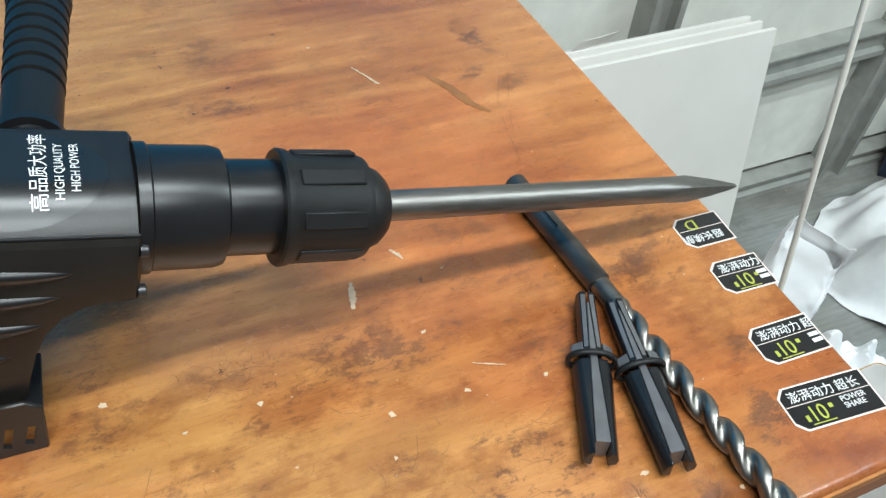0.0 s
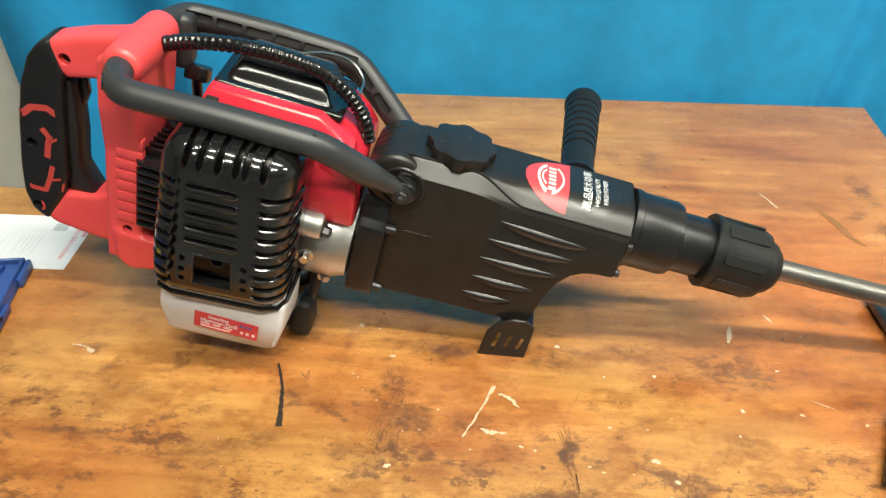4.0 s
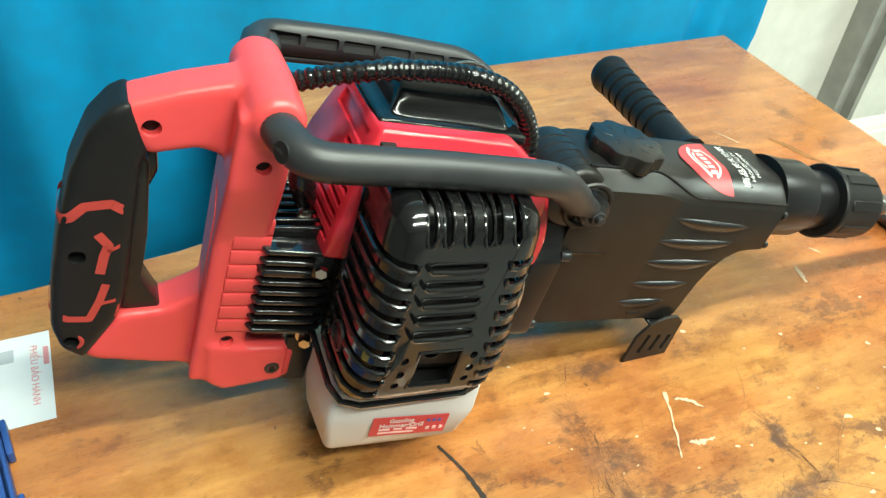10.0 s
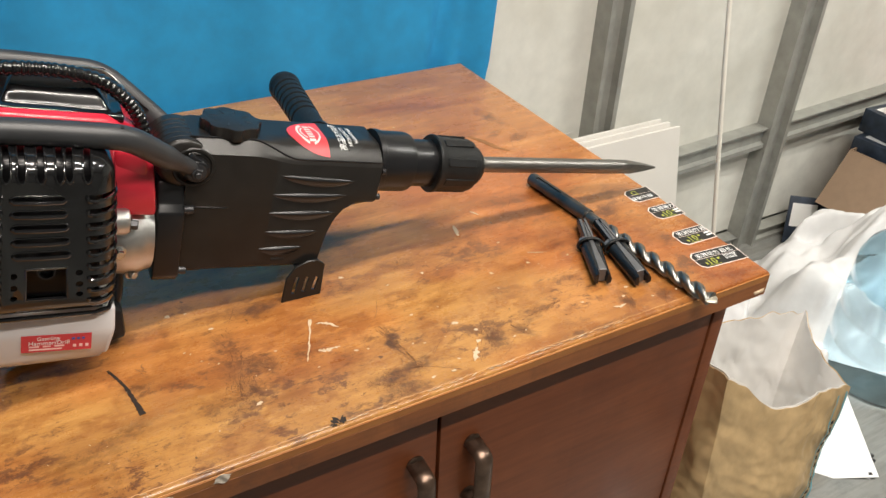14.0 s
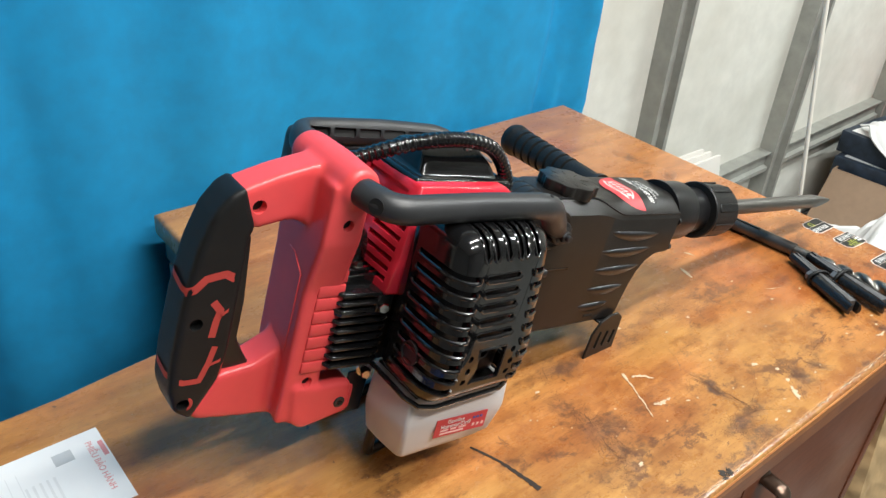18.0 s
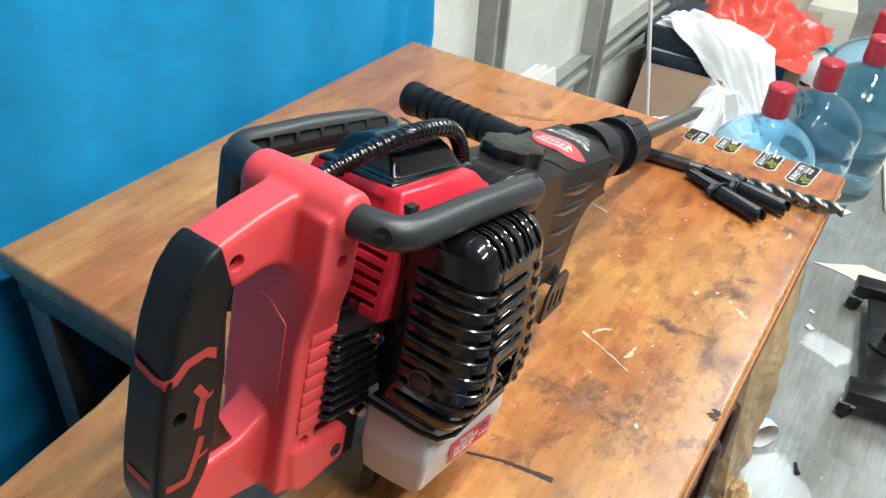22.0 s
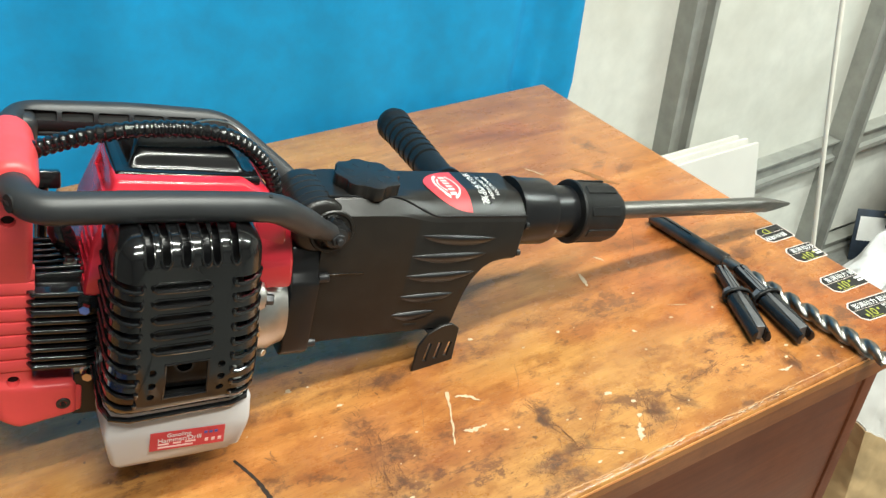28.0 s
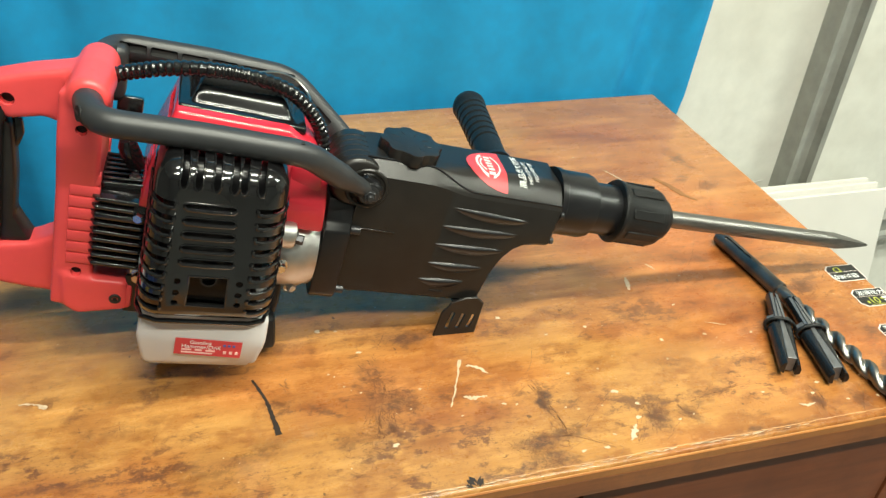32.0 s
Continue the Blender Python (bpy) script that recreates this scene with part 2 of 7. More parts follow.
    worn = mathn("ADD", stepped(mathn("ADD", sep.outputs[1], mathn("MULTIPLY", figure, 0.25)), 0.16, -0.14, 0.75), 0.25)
    # stronger light on the back half, multiplied into the wood's colour
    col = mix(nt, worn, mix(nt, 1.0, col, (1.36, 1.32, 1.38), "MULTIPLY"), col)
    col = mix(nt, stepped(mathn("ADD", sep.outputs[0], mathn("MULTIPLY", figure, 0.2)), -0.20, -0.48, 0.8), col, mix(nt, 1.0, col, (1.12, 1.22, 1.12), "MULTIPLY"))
    # the end by the stickers has kept its red lacquer
    col = mix(nt, stepped(mathn("ADD", sep.outputs[0], mathn("MULTIPLY", figure, 0.3)), 0.27, 0.52, 0.8), col, mix(nt, 1.0, col, (0.93, 0.74, 0.68), "MULTIPLY"))
    col = mix(nt, mathn("MULTIPLY", grime, worn), col, (0.125, 0.050, 0.022))
    blush = mathn("MULTIPLY", stepped(noise_node(nt, 21, 8, (1, 1.5, 1), 0.7).outputs[0], 0.47, 0.60, 0.66), worn)
    col = mix(nt, blush, col, mix(nt, 1.0, col, (0.60, 0.47, 0.42), "MULTIPLY"))
    # hair scratches, two ways
    for stretch, seed, dark, amount in (((1, 7, 1), 13, (0.09, 0.04, 0.02), 0.55), ((6, 1.4, 1), 19, (0.16, 0.075, 0.035), 0.40)):
        sc = noise_node(nt, seed, 2, stretch, 0.4).outputs[0]
        sr = ramp(nt, [(0.494, (0, 0, 0)), (0.5, (1, 1, 1)), (0.506, (0, 0, 0))])
        lk(sc, sr.inputs[0])
        hair = mathn("MULTIPLY", sr.outputs[0], stepped(g1, 0.44, 0.62, amount))
        col = mix(nt, hair, col, dark)
    # short dark pores drawn out along the grain
    pore = noise_node(nt, 95, 3, (1.0, 6.5, 1), 0.55).outputs[0]
    col = mix(nt, mathn("MULTIPLY", stepped(pore, 0.60, 0.68, 0.5), stepped(broad, 0.38, 0.55, 1.0)), col, mix(nt, 1.0, col, (0.50, 0.40, 0.34), "MULTIPLY"))
    # dark specks
    vo = nt.nodes.new("ShaderNodeTexVoronoi")
    vo.inputs["Scale"].default_value = 85
    lk(wv.outputs[1], vo.inputs["Vector"])
    speck = mathn("MULTIPLY", stepped(vo.outputs["Distance"], 0.16, 0.10), mathn("GREATER_THAN", vo.outputs["Color"], 0.86))
    col = mix(nt, mathn("MULTIPLY", speck, 0.8), col, (0.05, 0.022, 0.012))
    lk(col, b.inputs["Base Color"])
    dull = mathn("ADD", mathn("MULTIPLY", g1, 0.30), mathn("MULTIPLY", smoky, 0.20))
    lk(mathn("ADD", dull, 0.13), b.inputs["Roughness"])
    b.inputs["Coat Weight"].default_value, b.inputs["Coat Roughness"].default_value = 0.35, 0.28
    bp = nt.nodes.new("ShaderNodeBump")
    bp.inputs["Strength"].default_value, bp.inputs["Distance"].default_value = 0.34, 0.001
    lk(mathn("ADD", mathn("MULTIPLY", grain, 0.5), mathn("MULTIPLY", g2, 0.5)), bp.inputs["Height"])
    lk(bp.outputs[0], b.inputs["Normal"])
    return m


# place, half-lengths, turn and depth of the stains on the desk top
STAINS = [(-0.108, -0.225, 0.020, 0.030, 20, 0.6), (-0.106, -0.262, 0.022, 0.030, 10, 0.9), (-0.115, -0.296, 0.016, 0.024, 0, 1.0), (-0.083, -0.270, 0.020, 0.012, -20, 0.6),
          (0.041, -0.292, 0.030, 0.006, -80, 1.0), (0.046, -0.335, 0.020, 0.012, 20, 0.8), (0.012, -0.342, 0.022, 0.014, 10, 0.9), (0.024, -0.360, 0.024, 0.008, 0, 0.8),
          (0.136, -0.335, 0.028, 0.012, 65, 0.8), (0.168, -0.330, 0.014, 0.010, -50, 0.8), (0.205, -0.316, 0.034, 0.007, 10, 0.6), (-0.065, -0.176, 0.036, 0.014, -8, 0.8),
          (0.101, -0.172, 0.030, 0.016, 10, 0.45), (-0.132, -0.310, 0.020, 0.020, -60, 0.6), (0.306, -0.342, 0.010, 0.022, -15, 0.7)]
STAINS += [(0.300, -0.150, 0.050, 0.012, 5, 0.3), (0.400, -0.185, 0.030, 0.025, 40, 0.7), (0.425, 0.050, 0.022, 0.014, 40, 0.6), (-0.240, -0.300, 0.050, 0.016, 10, 0.5),
           (-0.350, -0.240, 0.060, 0.014, -10, 0.4), (-0.010, -0.368, 0.070, 0.005, 0, 0.9), (0.23, -0.366, 0.06, 0.005, 0, 0.6), (0.352, -0.350, 0.012, 0.018, 0, 0.6)]
STAINS += [(0.420, 0.130, 0.010, 0.040, 12, 0.75), (0.390, 0.082, 0.026, 0.009, 30, 0.6), (0.166, 0.185, 0.026, 0.045, 15, 0.45), (0.180, 0.090, 0.075, 0.010, -19, 0.6), (0.340, 0.090, 0.030, 0.010, -10, 0.5)]
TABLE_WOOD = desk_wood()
DOOR_WOOD = wood_material("door_wood", (0.235, 0.072, 0.026), (0.17, 0.050, 0.018), (0.07, 0.022, 0.01), 0.32, 0.25)
EDGE_GOLD = wood_material("edge_gold", (0.50, 0.22, 0.055), (0.36, 0.14, 0.035), (0.10, 0.045, 0.018), 0.32, 0.7)
EDGE_WOOD = wood_material("edge_wood", (0.36, 0.135, 0.04), (0.22, 0.075, 0.022), (0.05, 0.022, 0.01), 0.36, 0.7)
BLACK_PLASTIC = surface("black_plastic", (0.0125, 0.0112, 0.0102), 0.31, var=0.2, scale=60, bump=0.10, bump_scale=900, dirt=(0.03, 0.026, 0.022), dirt_amount=0.12, spec=0.4)
BLACK_SATIN = surface("black_satin_plastic", (0.008, 0.008, 0.009), 0.30, var=0.2, scale=50, bump=0.05, bump_scale=900, spec=0.45)
BLACK_GLOSS = surface("black_gloss_plastic", (0.006, 0.006, 0.0065), 0.17, var=0.2, scale=40, bump=0.02, bump_scale=300, coat=0.25)
BLACK_RUBBER = surface("black_rubber", (0.0095, 0.0098, 0.010), 0.42, spec=0.3, var=0.15, scale=80, bump=0.25, bump_scale=1600)
GUARD_GLOSS = surface("glossy_black_enamel", (0.006, 0.006, 0.0065), 0.12, var=0.2, scale=40, bump=0.012, bump_scale=300, coat=0.5)
RED_PLASTIC = surface("red_plastic", (0.74, 0.072, 0.076), 0.34, var=0.06, scale=30, bump=0.05, bump_scale=1400)
RED_GLOSS = surface("red_gloss_plastic", (0.56, 0.022, 0.042), 0.24, var=0.06, scale=30, coat=0.3)
RED_RUBBER = surface("red_rubber", (0.46, 0.05, 0.04), 0.55, var=0.08, scale=60)
ALUMINIUM = surface("cast_aluminium", (0.56, 0.55, 0.53), 0.38, metal=1.0, var=0.12, scale=50, bump=0.25, bump_scale=900)
STEEL = surface("brushed_steel", (0.26, 0.25, 0.235), 0.42, metal=1.0, var=0.18, scale=60, stretch=(1, 8, 8), dirt=(0.13, 0.12, 0.11), dirt_amount=0.35)
DARK_STEEL = surface("blackened_steel", (0.055, 0.055, 0.058), 0.34, metal=0.7, var=0.2, scale=60, bump=0.05, bump_scale=600)
CHROME = surface("bright_steel", (0.62, 0.61, 0.60), 0.18, metal=1.0, var=0.1, scale=60)
BOLT_STEEL = surface("bolt_steel", (0.40, 0.39, 0.36), 0.30, metal=1.0, var=0.15, scale=90)
BAR_SATIN = surface("satin_grey_black_plastic", (0.027, 0.028, 0.030), 0.40, var=0.15, scale=50, bump=0.05, bump_scale=900)
CARD_GREY = surface("pale_grey_print", (0.70, 0.71, 0.72), 0.5, var=0.05)
CARD_RED = surface("faded_red_print", (0.70, 0.30, 0.31), 0.5, var=0.05)
BLADE = surface("grey_blade_steel", (0.36, 0.37, 0.34), 0.42, metal=0.35, var=0.15, scale=40)
TANK_WHITE = surface("milky_plastic", (0.60, 0.585, 0.59), 0.30, var=0.02, scale=20)
LABEL_RED = surface("label_red", (0.58, 0.05, 0.06), 0.35, var=0.05, scale=50)
LABEL_BLACK = surface("label_black", (0.012, 0.012, 0.012), 0.28, var=0.1, scale=50)
LABEL_PINK = surface("label_mark", (0.86, 0.55, 0.52), 0.4, var=0.03)
PRINT_WHITE = surface("white_print", (0.80, 0.80, 0.78), 0.45, var=0.03)
PRINT_YELLOW = surface("yellow_green_print", (0.40, 0.42, 0.06), 0.4, var=0.05)
STICKER_EDGE = surface("pale_pink_sticker_edge", (0.78, 0.66, 0.60), 0.4, var=0.05)
PRINT_GREY = surface("grey_print", (0.50, 0.52, 0.54), 0.5, var=0.05)
PRINT_BLUE = surface("blue_print", (0.08, 0.10, 0.35), 0.5, var=0.05)
PAPER = surface("white_paper", (0.80, 0.81, 0.82), 0.55, var=0.02, scale=30, bump=0.05, bump_scale=200)
# near-black that puts the shade inside recesses into the colour; also black print
RECESS_AND_PRINT_BLACK = surface("recess_shade_and_print_black", (0.004, 0.004, 0.004), 0.7)
CHIP_PAINT = surface("cream_paint_chip", (0.56, 0.42, 0.28), 0.5, var=0.12, scale=200)
BLACK_MARK = surface("charred_mark", (0.02, 0.012, 0.008), 0.6, var=0.3, scale=200)


def cloth_material(name, base, scale):
    m = surface(name, base, 0.85, var=0.10, scale=scale, bump=0.35, bump_scale=1800)
    return m


CURTAIN_BLUE = cloth_material("blue_cloth", (0.009, 0.25, 0.52), 30)
WHITE_CLOTH = cloth_material("white_cloth", (0.72, 0.72, 0.722), 12)
WALL_PANEL = surface("stained_white_board", (0.72, 0.715, 0.66), 0.6, var=0.07, scale=22, bump=0.12, bump_scale=120, dirt=(0.50, 0.48, 0.41), dirt_amount=0.6)
# for the added unseen walls: dark, so little light bounces into the shadows
UNSEEN_WALL_GREY = surface("unseen_wall_grey", (0.20, 0.20, 0.195), 0.8, var=0.06, scale=5, bump=0.05)
WORN_EDGE = surface("worn_pale_wood", (0.56, 0.29, 0.105), 0.42, var=0.22, scale=60, stretch=(0.4, 4, 4), bump=0.2, bump_scale=300, dirt=(0.24, 0.10, 0.035), dirt_amount=0.6)
SCUFF = surface("dark_scuff", (0.150, 0.064, 0.028), 0.5, var=0.3, scale=200)
WEDGE_GREY = surface("dull_grey_steel", (0.155, 0.155, 0.16), 0.36, metal=0.5, var=0.12, scale=90, bump=0.06, bump_scale=700)
DRILL_STEEL = surface("satin_grey_steel", (0.235, 0.225, 0.21), 0.34, metal=1.0, var=0.15, scale=80, bump=0.05, bump_scale=600)
WEDGE_BLACK = surface("black_phosphated_steel", (0.014, 0.0145, 0.016), 0.24, metal=0.2, var=0.2, scale=80, bump=0.08, bump_scale=700)
WALL_PLAIN = surface("pale_wall_paint", (0.62, 0.61, 0.56), 0.7, var=0.06, scale=5, bump=0.05)
CEILING_WHITE = surface("ceiling_paint", (0.72, 0.72, 0.70), 0.8, var=0.04, scale=4)
STEEL_FRAME = surface("dull_galvanised_steel", (0.34, 0.345, 0.32), 0.5, metal=0.35, var=0.15, scale=25, dirt=(0.36, 0.34, 0.29), dirt_amount=0.4)
FLOOR_VINYL = wood_material("grey_vinyl_planks", (0.31, 0.335, 0.33), (0.20, 0.22, 0.22), (0.09, 0.10, 0.10), 0.42, 0.55)
BOARD_WHITE = surface("white_foam_board", (0.72, 0.70, 0.66), 0.45, var=0.04, scale=8, dirt=(0.56, 0.52, 0.46), dirt_amount=0.3)
CARDBOARD = surface("brown_cardboard", (0.30, 0.205, 0.135), 0.75, var=0.08, scale=30, bump=0.08)
KRAFT = surface("kraft_paper", (0.52, 0.36, 0.185), 0.42, var=0.14, scale=26, bump=0.6, bump_scale=60)
KRAFT_INSIDE = surface("pale_bag_lining", (0.76, 0.745, 0.72), 0.6, var=0.05, scale=16, bump=0.4, bump_scale=60)
BLUE_PRINT_BAND = surface("teal_print", (0.10, 0.36, 0.46), 0.6, var=0.1)
CASE_BLUE = surface("dark_blue_plastic", (0.032, 0.078, 0.27), 0.38, var=0.12, scale=30, bump=0.1, bump_scale=700)
YELLOW_PLASTIC = surface("yellow_plastic", (0.85, 0.62, 0.02), 0.35, var=0.05)
CAP_RED = surface("red_wrap", (0.42, 0.03, 0.05), 0.35, var=0.15, scale=60, bump=0.3, bump_scale=200)
RED_BAG = surface("red_plastic_bag", (0.62, 0.07, 0.045), 0.32, var=0.1, scale=12, bump=0.4, bump_scale=40)
NAVY_BOX = surface("navy_box_print", (0.022, 0.034, 0.055), 0.45, var=0.5, scale=30)
CABLE_WHITE = surface("off_white_cable", (0.72, 0.70, 0.63), 0.45, var=0.05)
BRONZE = surface("antique_bronze", (0.13, 0.085, 0.062), 0.30, metal=0.8, var=0.35, scale=70)
BEIGE_BOARD = surface("beige_board", (0.62, 0.58, 0.48), 0.6, var=0.07, scale=10)
GREY_METAL = surface("grey_painted_metal", (0.14, 0.145, 0.14), 0.5, var=0.12, scale=30)


def clear_material(name, tint, rough, ior=1.18):
    m, nt, b = nodes_of(name)
    b.inputs["Base Color"].default_value = (*tint, 1)
    b.inputs["Transmission Weight"].default_value, b.inputs["Roughness"].default_value, b.inputs["IOR"].default_value = 1.0, rough, ior
    return m


BOTTLE_BLUE = clear_material("blue_clear_plastic", (0.42, 0.67, 0.81), 0.05, 1.08)
BOTTLE_BLUE.node_tree.nodes["Principled BSDF"].inputs["Coat Weight"].default_value = 1.0
FILM_CLEAR = clear_material("clear_film", (0.93, 0.95, 0.97), 0.08)


# ---- mesh helpers ----
def finish(me, angle=38):
    for p in me.polygons:
        p.use_smooth = True
    me.set_sharp_from_angle(angle=radians(angle))
    return me


def part(name, bm, material, parent=None, label="", unit=1.0, angle=38, recalc=True):
    me = bpy.data.meshes.new(name)
    if recalc:
        bmesh.ops.recalc_face_normals(bm, faces=bm.faces)
    if unit != 1.0:
        bmesh.ops.scale(bm, vec=(unit,) * 3, verts=bm.verts)
    bm.to_mesh(me)
    bm.free()
    finish(me, angle)
    me.materials.append(material)
    ob = new(name, me)
    if parent:
        ob.parent = parent
    if label:
        tagged(ob, label)
    return ob


def thing(name, label, category, m=None, group="", kind=""):
    ob = new(name)
    ob.empty_display_size = 0.05
    if m is not None:
        ob.matrix_world = m
    return tagged(ob, label, category, group, kind)


def bevel(bm, r, seg=2, edges=None):
    es = [e for e in (edges or bm.edges) if len(e.link_faces) == 2]
    if r > 0:
        bmesh.ops.bevel(bm, geom=es, offset=r, segments=seg, profile=0.5, affect="EDGES", clamp_overlap=True)
    return bm


def box(x0, x1, y0, y1, z0, z1, r=0.0, seg=2, bm=None):
    b = bmesh.new()
    m = Matrix.Translation(((x0 + x1) / 2, (y0 + y1) / 2, (z0 + z1) / 2)) @ Matrix.Diagonal((abs(x1 - x0), abs(y1 - y0), abs(z1 - z0), 1))
    bmesh.ops.create_cube(b, size=1.0, matrix=m)
    bevel(b, r, seg)
    return join(bm, b) if bm else b


def join(bm, other):
    me = bpy.data.meshes.new("tmp")
    other.to_mesh(me)
    other.free()
    bm.from_mesh(me)
    bpy.data.meshes.remove(me)
    return bm


def moved(bm, m):
    bmesh.ops.transform(bm, matrix=m, verts=bm.verts)
    return bm


def prism(points, axis, a, b, r=0.0, seg=2, bm=None):
    """A polygon, in the two other axes in their order, pushed from a to b along axis (0, 1, 2)."""
    q = bmesh.new()
    lay = lambda p, h: Vector((h, p[0], p[1])) if axis == 0 else Vector((p[0], h, p[1])) if axis == 1 else Vector((p[0], p[1], h))
    lo, hi = [q.verts.new(lay(p, a)) for p in points], [q.verts.new(lay(p, b)) for p in points]
    n = len(points)
    q.faces.new(lo)
    q.faces.new(hi)
    for i in range(n):
        q.faces.new((lo[i], lo[(i + 1) % n], hi[(i + 1) % n], hi[i]))
    bmesh.ops.recalc_face_normals(q, faces=q.faces)
    bevel(q, r, seg)
    return join(bm, q) if bm else q


def lathe(profile, origin, axis, seg=32, bm=None, caps=True):
    """(along, radius) pairs turned round an axis."""
    q = bmesh.new()
    d = Vector(axis).normalized()
    s = d.orthogonal().normalized()
    t = d.cross(s)
    rings = []
    for h, r in profile:
        c = Vector(origin) + d * h
        rings.append([q.verts.new(c + (s * math.cos(a) + t * math.sin(a)) * max(r, 1e-5)) for a in (2 * math.pi * i / seg for i in range(seg))])
    for A, B in zip(rings, rings[1:]):
        for i in range(seg):
            q.faces.new((A[i], A[(i + 1) % seg], B[(i + 1) % seg], B[i]))
    if caps:
        q.faces.new(rings[0])
        q.faces.new(rings[-1])
    bmesh.ops.recalc_face_normals(q, faces=q.faces)
    return join(bm, q) if bm else q


def smooth_path(pts, n=6):
    """Catmull-Rom through points."""
    P = [Vector(p) for p in pts]
    P = [2 * P[0] - P[1], *P, 2 * P[-1] - P[-2]]
    out = []
    for i in range(1, len(P) - 2):
        for k in range(n):
            t = k / n
            a, b, c, d = P[i - 1:i + 3]
            out.append(0.5 * ((2 * b) + (c - a) * t + (2 * a - 5 * b + 4 * c - d) * t * t + (3 * b - a - 3 * c + d) * t ** 3))
    out.append(P[-2])
    return out


def bent_path(pts, r, n=6):
    """Straight runs with round bends of about radius r."""
    P = [Vector(p) for p in pts]
    out = [P[0]]
    for a, b, c in zip(P, P[1:], P[2:]):
        p, q = b + (a - b).normalized() * min(r, (a - b).length * 0.48), b + (c - b).normalized() * min(r, (c - b).length * 0.48)
        for k in range(n + 1):
            t = k / n
            out.append(p * (1 - t) ** 2 + b * 2 * t * (1 - t) + q * t * t)
    return out + [P[-1]]


def tube(path, radius, seg=16, bm=None, flat=None, caps=True):
    """A round bar along a path; radius a number or one for each point; flat: (width, height) factors."""
    q = bmesh.new()
    P = [Vector(p) for p in path]
    rad = radius if isinstance(radius, (list, tuple)) else [radius] * len(P)
    t0 = (P[1] - P[0]).normalized()
    up = Vector((0, 0, 1)) if abs(t0.z) < 0.9 else Vector((0, 1, 0))
    s = t0.cross(up).normalized()
    rings = []
    for i, p in enumerate(P):
        t = (P[min(i + 1, len(P) - 1)] - P[max(i - 1, 0)]).normalized()
        s = (s - t * s.dot(t)).normalized()
        u = s.cross(t)
        fx, fy = flat[i] if isinstance(flat, list) else (flat or (1, 1))
        rings.append([q.verts.new(p + (s * math.cos(a) * fx + u * math.sin(a) * fy) * rad[i]) for a in (2 * math.pi * k / seg for k in range(seg))])
    for A, B in zip(rings, rings[1:]):
        for i in range(seg):
            q.faces.new((A[i], A[(i + 1) % seg], B[(i + 1) % seg], B[i]))
    if caps:
        q.faces.new(rings[0])
        q.faces.new(rings[-1])
    bmesh.ops.recalc_face_normals(q, faces=q.faces)
    return join(bm, q) if bm else q


def cut(base, cutters):
    """base minus the joined cutters, as a fresh bmesh."""
    tmp = []
    for bm in (base, cutters):
        bmesh.ops.recalc_face_normals(bm, faces=bm.faces)
        me = bpy.data.meshes.new("tmp")
        bm.to_mesh(me)
        bm.free()
        tmp.append(new("tmp", me))
    mod = tmp[0].modifiers.new("cut", "BOOLEAN")
    mod.operation, mod.solver, mod.object = "DIFFERENCE", "EXACT", tmp[1]
    mod.use_self = True
    bpy.context.view_layer.update()
    res = bpy.data.meshes.new_from_object(tmp[0].evaluated_get(bpy.context.evaluated_depsgraph_get()))
    out = bmesh.new()
    out.from_mesh(res)
    for o in tmp:
        d = o.data
        bpy.data.objects.remove(o)
        bpy.data.meshes.remove(d)
    bpy.data.meshes.remove(res)
    return out


def blended(pieces, voxel, rounds):
    """Several closed pieces grown into one casting with soft fillets."""
    bm = pieces[0]
    for q in pieces[1:]:
        join(bm, q)
    bmesh.ops.recalc_face_normals(bm, faces=bm.faces)
    me = bpy.data.meshes.new("tmp")
    bm.to_mesh(me)
    bm.free()
    ob = new("tmp", me)
    rm = ob.modifiers.new("grow", "REMESH")
    rm.mode, rm.voxel_size = "VOXEL", voxel
    sm = ob.modifiers.new("soften", "SMOOTH")
    sm.factor, sm.iterations = 0.5, rounds
    bpy.context.view_layer.update()
    res = bpy.data.meshes.new_from_object(ob.evaluated_get(bpy.context.evaluated_depsgraph_get()))
    out = bmesh.new()
    out.from_mesh(res)
    bpy.data.objects.remove(ob)
    bpy.data.meshes.remove(me)
    bpy.data.meshes.remove(res)
    return out


def writing(name, text, size, material, parent, m, depth=0.0001, align="LEFT", stretch=1.0):
    cu = bpy.data.curves.new("tmp", "FONT")
    cu.body, cu.size, cu.extrude, cu.align_x = text, size, depth, align
    ob = new("tmp", cu)
    bpy.context.view_layer.update()
    me = bpy.data.meshes.new_from_object(ob.evaluated_get(bpy.context.evaluated_depsgraph_get()))
    bpy.data.objects.remove(ob)
    bpy.data.curves.remove(cu)
    me.transform(m @ Matrix.Diagonal((stretch, 1, 1, 1)))
    me.materials.clear()
    me.materials.append(material)
    me.name = name
    ob = new(name, me)
    if parent:
        ob.parent = parent
    return ob


def sheet(fn, nu, nv, thick=0.0):
    """A surface fn(a, b) over the unit square, with a thickness along its normals."""
    bm = bmesh.new()
    g = [[bm.verts.new(fn(i / nu, j / nv)) for j in range(nv + 1)] for i in range(nu + 1)]
    for i in range(nu):
        for j in range(nv):
            bm.faces.new((g[i][j], g[i + 1][j], g[i + 1][j + 1], g[i][j + 1]))
    if thick:
        bmesh.ops.recalc_face_normals(bm, faces=bm.faces)
        bmesh.ops.solidify(bm, geom=bm.faces[:], thickness=thick)
    return bm


